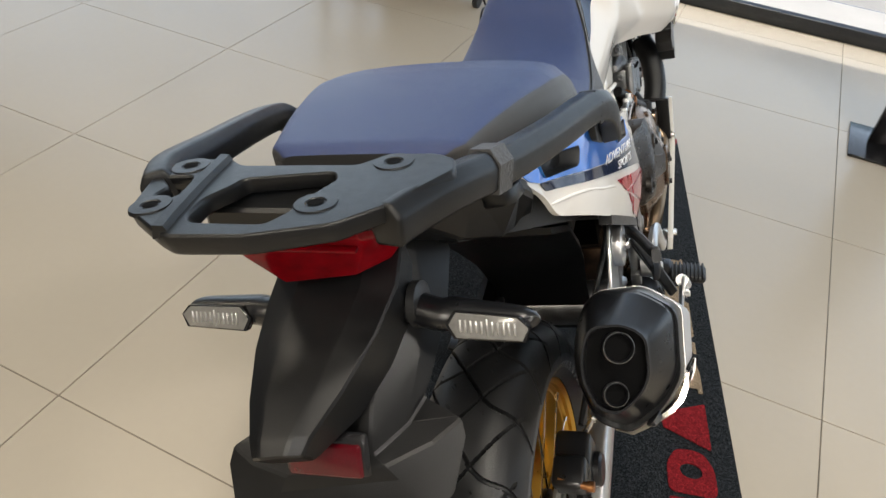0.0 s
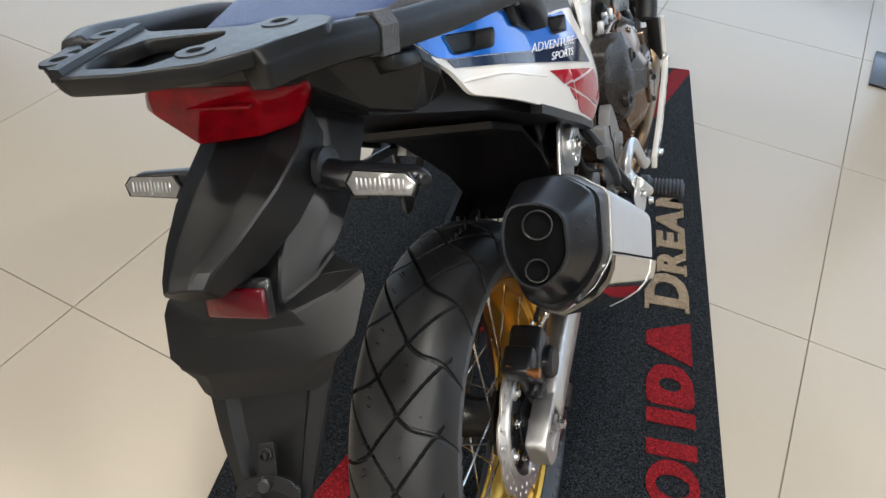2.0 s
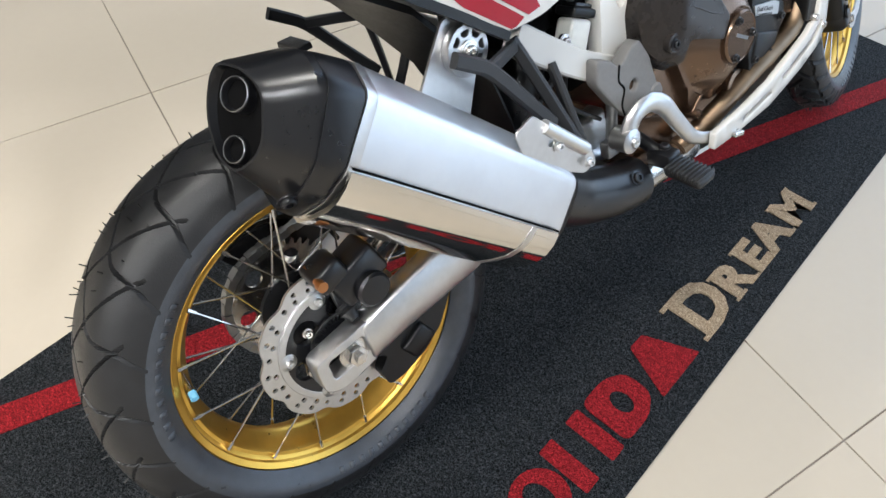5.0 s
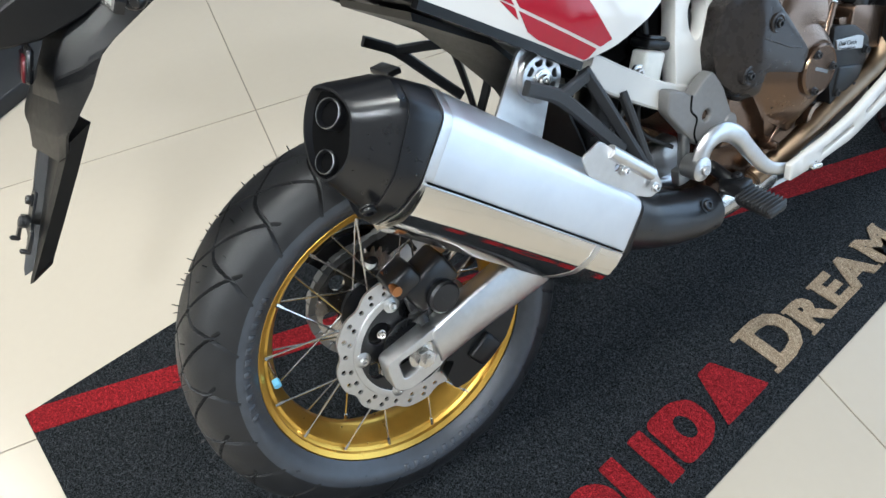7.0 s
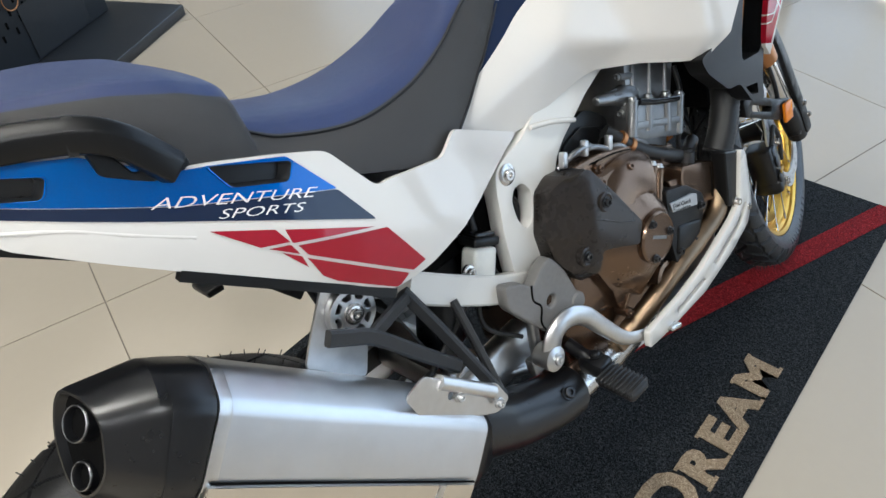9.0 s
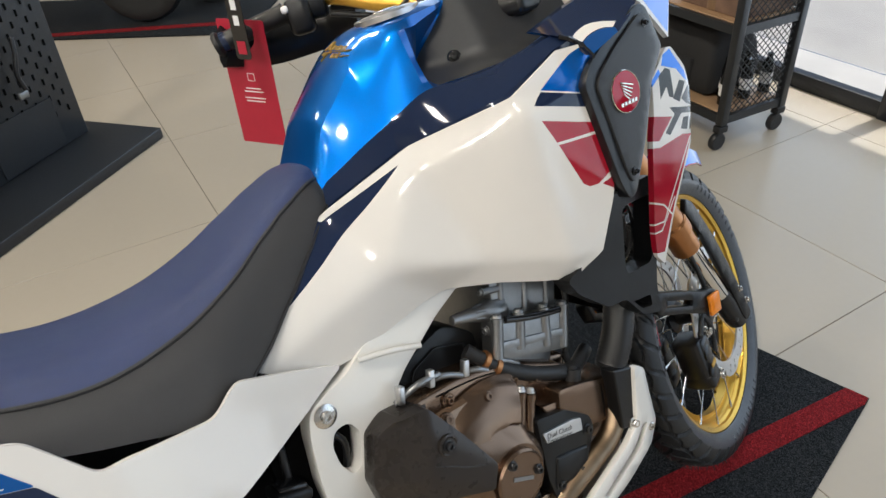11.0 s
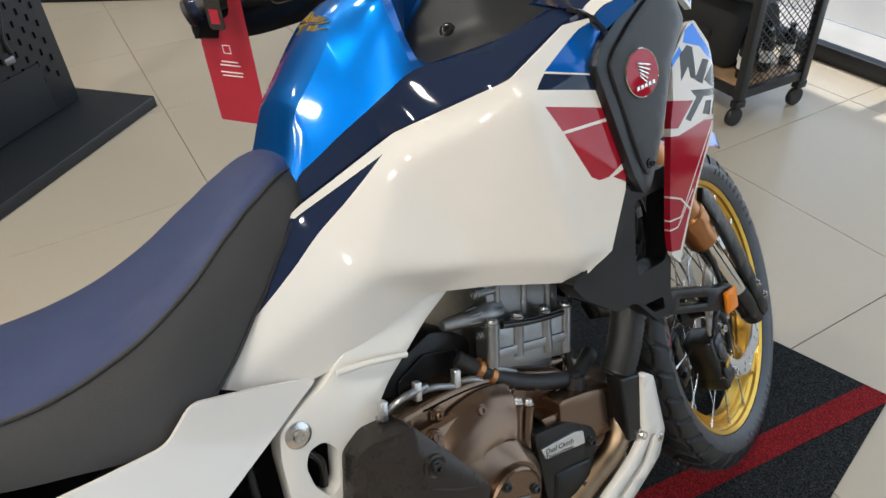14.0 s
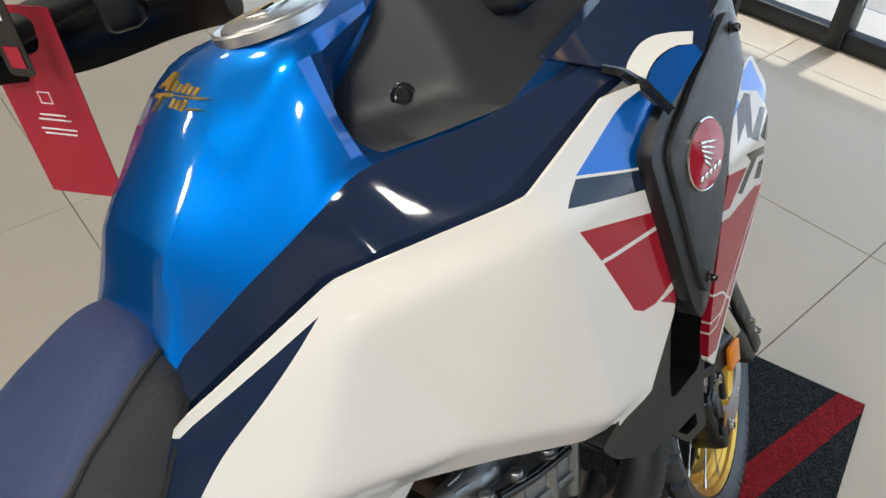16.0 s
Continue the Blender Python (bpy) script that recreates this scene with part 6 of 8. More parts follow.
part("box_rim", bevelled(panel(rounded(rim_out, 0.005), lambda y, z: 0.116, 0.004, 0.03, [rounded(rim_in, 0.004)]), 0.0012, 1), "plastic", sb)
for y0, z0, y1, z1 in ((0.715, 0.668, 0.790, 0.676), (0.760, 0.672, 0.83, 0.650), (0.83, 0.650, 0.885, 0.620), (0.87, 0.640, 0.93, 0.612)):
    part("engine_line", tube([(0.150, y0, z0), (0.162, (y0 + y1) / 2, (z0 + z1) / 2 + 0.010), (0.160, y1, z1)], 0.005, 8), "grey_metal", bike)
for y, z in ((0.722, 0.682), (0.775, 0.678), (0.835, 0.660)):
    part("line_bracket", box((0.012, 0.010, 0.026), (0.160, y, z), Matrix.Rotation(-0.3, 3, "X"), 0.002), "alu", bike)
part("sump", bevelled(loft([[Vector((s * w, y, z)) for s, z in ((1, zt), (1, zb), (-1, zb), (-1, zt))] for y, w, zt, zb in ((0.66, 0.12, 0.40, 0.27), (0.80, 0.15, 0.43, 0.27), (1.0, 0.15, 0.44, 0.28), (1.06, 0.12, 0.45, 0.34))]), 0.012), "bronze", bike)
# engine guard
gd = panel(rounded([(1.100, 0.524), (1.112, 0.522), (1.130, 0.505), (1.134, 0.398), (1.111, 0.370), (1.040, 0.335), (0.940, 0.305), (0.814, 0.300), (0.756, 0.303), (0.756, 0.338), (0.860, 0.348), (0.930, 0.362), (1.047, 0.408), (1.078, 0.428), (1.096, 0.507)], 0.006), lambda y, z: 0.238 - 0.25 * max(0, y - 1.10) - 0.10 * max(0, 0.40 - z), 0.012, 0.025,
           [rounded([(1.092, 0.420), (1.104, 0.415), (1.075, 0.378), (0.985, 0.340), (0.975, 0.350), (1.060, 0.388)], 0.004), rounded([(0.940, 0.340), (0.945, 0.330), (0.850, 0.316), (0.848, 0.328)], 0.003)])
eg = part("engine_guard", bevelled(gd, 0.0025, 1, 40), "frame_white", bike, "white and silver engine guard plate")
part("header_pipe", tube([(0.185, 1.085, 0.500), (0.205, 1.054, 0.428), (0.205, 0.985, 0.400), (0.200, 0.909, 0.378), (0.185, 0.82, 0.335), (0.165, 0.74, 0.300)], 0.019, 16), "warm_steel", bike, "steel exhaust header with a warm reflection in its tan colour")
part("guard_bolt", bolt((0.232, 1.112, 0.400), 0.007), "steel", eg)
part("bash_plate", loft([[Vector((s * w, y, z)) for s, z in ((1, z0), (1, z0 - 0.01), (-1, z0 - 0.01), (-1, z0))] for y, w, z0 in ((0.66, 0.13, 0.245), (0.95, 0.16, 0.235), (1.08, 0.17, 0.29), (1.14, 0.14, 0.38))]), "alu", bike, "aluminium bash plate")
part("side_stand", merged(rod((-0.16, 0.66, 0.30), (-0.30, 0.62, 0.135), 0.014), box((0.06, 0.05, 0.012), (-0.305, 0.62, 0.128), Matrix.Rotation(0.35, 3, "Y"), 0.003)), "satin_black", bike)


# ---- tank and its side panels ----
XC = straight([(0.56, 0.090), (0.722, 0.098), (0.860, 0.150), (0.959, 0.263), (1.046, 0.281), (1.14, 0.297)])
ZC = straight([(0.56, 0.815), (0.64, 0.880), (0.722, 0.943), (0.860, 0.993), (0.959, 1.021), (1.046, 1.061), (1.14, 1.075)])
# corners of the side panel's facets (x, y, z): its upper crease, chamfer, flat side, front turn, lower return and rear leg
CAGE = {"a": (0.098, 0.722, 0.943), "b": (0.150, 0.860, 0.993), "c": (0.263, 0.959, 1.021), "d": (0.281, 1.046, 1.061), "t": (0.297, 1.075, 1.052), "e": (0.170, 0.850, 0.962), "f": (0.278, 0.964, 0.998),
        "g": (0.268, 1.057, 0.763), "i": (0.291, 1.057, 1.001), "h": (0.290, 1.085, 0.860), "j": (0.236, 1.002, 0.736), "k": (0.262, 1.000, 0.775), "l": (0.140, 0.848, 0.776), "m": (0.200, 0.900, 0.808),
        "n": (0.128, 0.697, 0.750), "o": (0.122, 0.562, 0.800), "p": (0.160, 0.760, 0.855), "q": (0.113, 0.640, 0.880)}


tank_facets = cage(CAGE, "abe bcf bfe cdi cif dti fih fhg fgk fkm fme emp aep apq qpo pno pln pml kgj kjm mjl")
tank_face = softened(lambda y, z: tank_facets(y, min(z, ZC(y)[0] - 0.0005)), lambda y: 0.006 + 0.008 * min(max((0.86 - y) / 0.1, 0), 1))


SHROUD = [(0.562, 0.803), (0.600, 0.776), (0.640, 0.758), (0.669, 0.752), (0.700, 0.752), (0.755, 0.765), (0.813, 0.776), (0.855, 0.779), (0.918, 0.765), (0.976, 0.744), (1.002, 0.737), (1.020, 0.742), (1.057, 0.763), (1.083, 0.84), (1.088, 0.90), (1.075, 0.98), (1.085, 1.03), (1.070, 1.058)]
SHROUD += [(y, ZC(y)[0] + 0.001) for y in (1.04 - 0.02 * k for k in range(16))] + [(0.725, 0.944), (0.679, 0.901), (0.626, 0.856), (0.59, 0.827)]


KNEE_LOW = table([(0.92, 1.054), (0.941, 1.0532), (0.975, 1.0555), (1.017, 1.060), (1.067, 1.068), (1.128, 1.081), (1.162, 1.091)])

KNEE_HIGH = table([(0.92, 1.062), (0.934, 1.064), (0.949, 1.080), (0.963, 1.100), (0.9835, 1.1245), (1.0015, 1.142), (1.14, 1.144)])


def knee_face(y, z):
    """The grey cover's face: it looks back and outwards, and flares at its foot."""
    return 0.134 + 1.1 * (min(y, 1.02) - 0.989) + 0.3 * max(0, y - 1.02) - 2.2 * min(0, z - 1.079) - 0.4 * max(0, z - 1.079)


# creases of the tank, by y: the navy line, the outer crease, the right ridge, the crown, the left ridge (each x, z)
FACETS = table([(0.735, 0.080, 0.960, 0.076, 0.968, 0.062, 0.975, 0.01, 0.984, -0.046, 0.975), (0.756, 0.088, 0.979, 0.082, 0.992, 0.070, 1.002, 0.012, 1.012, -0.040, 1.004),
                (0.781, 0.097, 0.991, 0.0885, 1.024, 0.080, 1.053, 0.02, 1.064, -0.026, 1.056), (0.815, 0.112, 1.009, 0.097, 1.049, 0.083, 1.086, 0.022, 1.096, -0.030, 1.086),
                (0.848, 0.128, 1.025, 0.107, 1.073, 0.081, 1.118, 0.024, 1.126, -0.032, 1.116), (0.878, 0.140, 1.039, 0.114, 1.106, 0.076, 1.143, 0.026, 1.149, -0.030, 1.139),
                (0.896, 0.146, 1.047, 0.117, 1.133, 0.074, 1.154, 0.030, 1.158, -0.026, 1.148), (0.912, 0.150, 1.052, 0.122, 1.145, 0.080, 1.159, 0.040, 1.161, -0.022, 1.152),
                (0.94, 0.165, 1.055, 0.128, 1.150, 0.095, 1.162, 0.060, 1.164, -0.010, 1.155), (1.00, 0.205, 1.060, 0.135, 1.156, 0.105, 1.165, 0.065, 1.167, 0.0, 1.156),
                (1.05, 0.250, 1.078, 0.146, 1.156, 0.11, 1.164, 0.072, 1.166, 0.0, 1.156), (1.14, 0.268, 1.090, 0.16, 1.150, 0.12, 1.158, 0.08, 1.160, 0.0, 1.150)])


def tank_mesh():
    """Facets between sharp-looking creases, each crease softened by two close rows."""
    verts, faces, mats = [], [], []
    ys = sorted([0.735 + 0.405 * i / 34 for i in range(35)] + [0.7795, 0.7825, 0.8465, 0.8495])
    for y in ys:
        xn, zn, xo, zo, xr, zr, xm, zm, xl, zl = FACETS(y)
        xc, zc = XC(y)[0], ZC(y)[0]
        # the flank steps in to a ledge and a well that hold the grey cover
        inset, foot = min(max((y - 0.922) / 0.022, 0), 1), KNEE_LOW(y)[0] - 0.002
        ledge = (mix(mix(xn, xo, 0.12), knee_face(y, foot) - 0.010, inset), mix(mix(zn, zo, 0.12), foot, inset))
        rim = KNEE_HIGH(y)[0]
        bend = min(1.079, rim - 0.003)
        knee = (mix(mix(xn, xo, 0.3), knee_face(y, bend) - 0.010, inset), mix(mix(zn, zo, 0.3), bend, inset))
        well = (mix(mix(xn, xo, 0.5), knee_face(y, rim) - 0.010, inset), mix(mix(zn, zo, 0.5), rim, inset))
        xo = mix(xo, min(xo, knee_face(y, zo) - 0.010), min(max((y - 0.99) / 0.02, 0), 1))
        key = [(xc - 0.014, zc - 0.010), (mix(xc - 0.010, xn, 0.12), mix(zc, zn, 0.12) - 0.003), (xn, zn), ledge, knee, well, (xo, zo), (xr, zr), (xm, zm), (xl, zl), (xl - 0.010 - 0.2 * max(0, y - 0.80), mix(zl, zn, 0.5)), (xl - 0.018 - 0.4 * max(0, y - 0.80), zn), (xl - 0.02 - 0.7 * max(0, y - 0.80), zc - 0.02)]
        line = [key[0], key[1]]
        for a, b, c in zip(key[1:], key[2:], key[3:]):
            for q, t in ((a, 0.17), (c, 0.17)):
                line.append((mix(b[0], q[0], t), mix(b[1], q[1], t)))
        line.append(key[-1])
        verts += [(x, y, z) for x, z in line]
        k = len(line)
    for i in range(len(ys) - 1):
        for j in range(k - 1):
            a = i * k + j
            faces.append((a, a + 1, a + 1 + k, a + k))
            mats.append(1 if j < 3 or j > k - 4 else 0)
    for e in (0, len(ys) - 1):
        faces.append(tuple(e * k + j for j in range(k)))
        mats.append(1)
    me = bpy.data.meshes.new("tank")
    me.from_pydata(verts, [], faces)
    me.materials.append(M["blue"])
    me.materials.append(M["navy"])
    me.polygons.foreach_set("material_index", mats)
    bm = bmesh.new()
    bm.from_mesh(me)
    bmesh.ops.recalc_face_normals(bm, faces=bm.faces)
    bm.to_mesh(me)
    bm.free()
    me.shade_smooth()
    me.set_sharp_from_angle(angle=radians(24))
    return me


tank = part("fuel_tank", tank_mesh(), None, bike, "glossy blue fuel tank with navy flanks")
for s in (1, -1):
    regions = [([(0.838, 0.976), (0.724, 0.9375), (0.700, 0.955), (0.560, 0.880), (0.560, 0.815), (0.619, 0.850), (0.654, 0.868), (0.701, 0.892), (0.729, 0.908), (0.776, 0.9365)], "navy"),
               ([(0.985, 0.982), (1.064, 0.954), (1.090, 0.948), (1.090, 0.936), (1.065, 0.940), (1.003, 0.946)], "red"), ([(1.005, 0.942), (1.065, 0.936), (1.090, 0.930), (1.090, 0.875), (1.080, 0.876), (1.060, 0.866), (1.046, 0.867), (1.036, 0.875)], "red"), ([(1.066, 0.864), (1.090, 0.870), (1.090, 0.846)], "red"),
               ([(1.000, 1.016), (0.981, 1.003), (1.059, 0.977), (1.092, 0.970), (1.092, 0.988), (1.058, 0.995)], "navy"), ([(1.001, 1.018), (1.055, 1.050), (1.095, 1.062), (1.095, 0.990), (1.058, 0.997)], "blue")]
    g = painted(SHROUD, tank_face, 0.003, 0.010, regions, "white", 24)
    shroud = part("tank_shroud", mirror_mesh(g, 0.06) if s < 0 else g, None, bike, "pearl white tank side panel with navy, blue and red graphics")
    # grey knee cover above the tank's flank
    KNEE = [(1.0015, 1.1442), (0.992, 1.1325), (0.9835, 1.1225), (0.963, 1.098), (0.949, 1.077), (0.940, 1.068), (0.9345, 1.060), (0.934, 1.0548), (0.941, 1.0532), (0.975, 1.0555), (1.017, 1.060), (1.039, 1.063), (1.067, 1.068), (1.090, 1.0725), (1.128, 1.081), (1.162, 1.091), (1.150, 1.190), (1.060, 1.185), (1.015, 1.165)]
    g = bevelled(panel(rounded(KNEE, 0.006), knee_face, 0.012, 0.012), 0.003, 2, 50)
    kc = part("knee_cover", mirror_mesh(g, 0.06) if s < 0 else g, "plastic_grey", bike, "dark grey plastic tank cover")
    if s > 0:
        at, way = (knee_face(0.989, 1.081) + 0.001, 0.989, 1.081), (0.72, -0.62, 0.30)
        part("cover_bolt", merged(lathe([(0.0105, -0.003), (0.0105, 0.0005), (0.0085, 0.0012), (0.0075, 0.003), (0, 0.0035)], 22, at, along_x((0, 0, 0), way)), bolt((at[0] + 0.002, at[1] - 0.001, at[2] + 0.001), 0.0055, way)), "gloss_black", kc)
# gold mark on the tank's upper facet: slanted strokes
def on_tank(x, y, up):
    xr, zr, xm, zm = FACETS(y)[4:8]
    return Vector((x, y - 0.7 * up, mix(zm, zr, (x - xm) / (xr - xm)) + 0.7 * up))


strokes = [[(0.02, 0.55), (0.18, 1.0), (0.26, 1.0), (0.26, 0.50), (0.20, 0.50), (0.18, 0.62), (0.10, 0.62)], [(0.02, 0.42), (0.34, 0.47), (0.33, 0.36), (0.20, 0.36), (0.08, 0.0), (0.14, 0.30), (0.02, 0.30)], [(0.30, 0.42), (0.80, 0.46), (1.0, 0.56), (0.72, 0.50)], [(0.70, 0.18), (0.98, 0.30), (0.72, 0.25)]]
strokes += [[(a, b), (a + 0.05, b), (a + 0.08, b + h), (a + 0.03, b + h)] for a, b, h in ((0.30, 0.52, 0.26), (0.40, 0.52, 0.20), (0.50, 0.52, 0.26), (0.60, 0.53, 0.20), (0.70, 0.54, 0.20), (0.38, 0.14, 0.22), (0.48, 0.14, 0.22), (0.58, 0.14, 0.26))]
for shape in strokes:
    n = len(shape)
    spots = [(0.006 + 0.076 * a, 0.849 + 0.026 * b) for a, b in shape]
    me = bpy.data.meshes.new("tank_mark")
    me.from_pydata([on_tank(x, y, 0.0012) for x, y in spots] + [on_tank(x, y, -0.001) for x, y in spots], [], [tuple(range(n))] + [(i, (i + 1) % n, (i + 1) % n + n, i + n) for i in range(n)])
    part("tank_mark", me, "gold", tank, "small gold badge mark")
cap_at, cap_t = (0.064, 0.946, 1.163), along_x((0, 0, 0), (0, -0.05, 1))
fc = part("filler_cap", lathe([(0.0485, -0.006), (0.0485, 0.0015), (0.0455, 0.003), (0.043, 0.0015), (0.041, 0.0008), (0.040, 0.003), (0.037, 0.0045), (0.0, 0.005)], 56, cap_at, cap_t), "alu", bike, "round silver fuel filler cap")
part("lock_flap", bevelled(box((0.020, 0.044, 0.004), (0.064, 0.946, 1.1685), Matrix.Rotation(0.5, 3, "Z")), 0.0015), "steel", fc)
part("lock_slot", box((0.004, 0.014, 0.001), (0.064, 0.946, 1.1708), Matrix.Rotation(0.5, 3, "Z")), "dark", fc)

# ---- black side pod, duct and front fairing ----
def pod_face(y, z):
    """Two facets that meet in a ridge running down the pod."""
    ridge = 1.075 + 0.42 * (z - 0.84)
    return 0.304 - 0.03 * abs(y - 1.10) - 0.10 * max(0, y - ridge - 0.045)


POD = [(1.053, 1.006), (1.070, 1.030), (1.110, 1.052), (1.190, 1.082), (1.206, 1.076), (1.236, 1.012), (1.196, 0.972), (1.158, 0.900), (1.112, 0.834), (1.096, 0.828), (1.084, 0.858)]
IN = [(1.072, 0.999), (1.084, 1.015), (1.119, 1.038), (1.185, 1.069), (1.197, 1.064), (1.222, 1.013), (1.184, 0.975), (1.147, 0.903), (1.110, 0.850), (1.103, 0.854), (1.097, 0.872)]
for s in (1, -1):
    g = bevelled(panel(rounded(POD, 0.008), pod_face, 0.020, 0.02), 0.004, 2, 50)
    pod = part("side_pod", mirror_mesh(g, 0.06) if s < 0 else g, "satin_black", bike, "matt black side pod with a round badge")
    g = bevelled(panel(rounded(IN, 0.008), lambda y, z: pod_face(y, z) + 0.004, 0.006, 0.014), 0.003, 2, 50)
    part("pod_face", mirror_mesh(g, 0.06) if s < 0 else g, "plastic_grey", pod)
    for q in ((1.110, 0.866), (1.192, 1.054)):
        p = (pod_face(*q) + 0.0045, *q)
        part("pod_bolt", merged(lathe([(0.0065, -0.004), (0.0065, 0.0), (0, 0.0)], 16, p if s > 0 else (0.12 - p[0], *q), along_x((0, 0, 0), (s, 0, 0))), bolt(p if s > 0 else (0.12 - p[0], *q), 0.0036, (s, 0, 0))), "gloss_black", pod)
    bt = along_x((0, 0, 0), (s * 0.98, -0.03, 0.04))
    bx = pod_face(1.122, 0.977) + 0.004
    bc = (bx if s > 0 else 0.12 - bx, 1.122, 0.977)
    bd = part("badge", lathe([(0.0295, -0.002), (0.0295, 0.003), (0.0285, 0.0040), (0.0275, 0.003), (0.0, 0.0032)], 48, bc, bt), "chrome", pod, "round badge with a chrome rim")
    part("badge_face", lathe([(0.0275, 0.0), (0.0275, 0.0036), (0.0, 0.0050)], 48, bc, bt), "red", bd)
    for k in range(5):
        wing = box((0.001, 0.026 - 0.0025 * k, 0.0022), (0.0052, 0.002 - 0.0012 * k, 0.010 - 0.0042 * k), Matrix.Rotation(-0.35 - 0.12 * k, 3, "X"), 0.0004, 1)
        wing.transform(Matrix.Translation(bc) @ bt.to_4x4())
        part("badge_mark", wing, "chrome", bd)
    for k in range(5):
        bar = box((0.001, 0.0052, 0.0055), (0.0045, -0.0142 + 0.0071 * k, -0.0155), None, 0.0003, 1)
        bar.transform(Matrix.Translation(bc) @ bt.to_4x4())
        part("badge_mark", bar, "chrome", bd)
    # duct below the pod
    duct = [(0.989, 0.741), (1.06, 0.758), (1.092, 0.815), (1.120, 0.828), (1.205, 0.825), (1.222, 0.800), (1.180, 0.640), (1.178, 0.594), (1.136, 0.608), (1.102, 0.655), (1.063, 0.660), (1.008, 0.709)]
    g = panel(rounded(duct, 0.010), lambda y, z: 0.250 + 0.08 * max(0, z - 0.72), 0.035, 0.02, [rounded([(1.128, 0.800), (1.202, 0.795), (1.180, 0.685), (1.115, 0.690)], 0.012), rounded([(1.118, 0.642), (1.160, 0.634), (1.160, 0.614), (1.136, 0.620)], 0.004)])
    dct = part("air_duct", mirror_mesh(g, 0.06) if s < 0 else g, "plastic", bike, "black plastic radiator duct")
    # near-black disc as painted shade behind the fan
    part("fan_back", lathe([(0.07, 0.0), (0.0, 0.002)], 30, (s * 0.17, 1.14, 0.745), along_x((0, 0, 0), (s, 0, 0))), "dark", dct)
    for r in (0.022, 0.042, 0.062):
        part("fan_guard", lathe([(r, -0.003), (r + 0.004, 0), (r, 0.003), (r - 0.004, 0)], 30, (s * 0.205, 1.142, 0.745), None, True), "plastic", dct)
    for i in range(5):
        a = 2 * math.pi * i / 5
        part("fan_blade", box((0.004, 0.066, 0.016), (s * 0.195, 1.142 + 0.033 * math.cos(a), 0.745 + 0.033 * math.sin(a)), Matrix.Rotation(a, 3, "X")), "gloss_black", dct)

    def fair_face(y, z):
        return 0.294 - 0.16 * max(0, 0.92 - z) - 0.05 * max(0, z - 0.95) - 0.6 * max(0, y - 1.285)
    FAIR = [(1.248, 1.005), (1.203, 0.970), (1.187, 0.890), (1.184, 0.810), (1.182, 0.735), (1.186, 0.690), (1.205, 0.668), (1.232, 0.742), (1.263, 0.806), (1.290, 0.853), (1.306, 0.900), (1.300, 0.930), (1.283, 0.972), (1.262, 1.005)]
    marks = [([(1.240, 0.998), (1.258, 1.002), (1.294, 0.942), (1.277, 0.952), (1.264, 0.970), (1.231, 0.984)], "blue"), ([(1.195, 0.965), (1.223, 0.981), (1.226, 0.973), (1.195, 0.958)], "blue"), ([(1.180, 0.923), (1.237, 0.905), (1.203, 0.878), (1.180, 0.885)], "red"),
             ([(1.180, 0.874), (1.205, 0.867), (1.263, 0.869), (1.288, 0.862), (1.270, 0.827), (1.236, 0.762), (1.206, 0.690), (1.180, 0.698)], "red")]
    for a, b in (((1.180, 0.786), (1.208, 0.772)), ((1.208, 0.772), (1.234, 0.742)), ((1.208, 0.743), (1.284, 0.860)), ((1.180, 0.748), (1.208, 0.743)), ((1.180, 0.733), (1.201, 0.730)), ((1.201, 0.730), (1.238, 0.775))):
        n = Vector((a[1] - b[1], b[0] - a[0])).normalized() * 0.0013
        marks.append(([(a[0] - n.x, a[1] - n.y), (b[0] - n.x, b[1] - n.y), (b[0] + n.x, b[1] + n.y), (a[0] + n.x, a[1] + n.y)], "white"))
    for o in ([(1.220, 0.971), (1.238, 0.979), (1.249, 0.973), (1.246, 0.931), (1.235, 0.936), (1.233, 0.952), (1.214, 0.938)], [(1.243, 0.931), (1.266, 0.953), (1.279, 0.947), (1.258, 0.921)], [(1.263, 0.925), (1.284, 0.940), (1.296, 0.930), (1.290, 0.907), (1.275, 0.914)],
              [(1.231, 0.921), (1.298, 0.902), (1.297, 0.893), (1.261, 0.903), (1.231, 0.878), (1.219, 0.885), (1.244, 0.907)], [(1.259, 0.879), (1.266, 0.895), (1.280, 0.892), (1.276, 0.872)], [(1.283, 0.890), (1.295, 0.887), (1.292, 0.868), (1.281, 0.871)]):
        marks.append((o, "gloss_black"))
    g = painted(rounded(FAIR, 0.004), fair_face, 0.010, 0.02, marks, "white")
    fair = part("front_fairing", mirror_mesh(g, 0.06) if s < 0 else g, None, bike, "white, blue and red front fairing side")
    # upper cowl between knee cover and pod, with a black ledge below it
    def cowl_face(y, z):
        return 0.302 - 1.5 * (z - 1.05) + 0.296 * (y - 1.055)
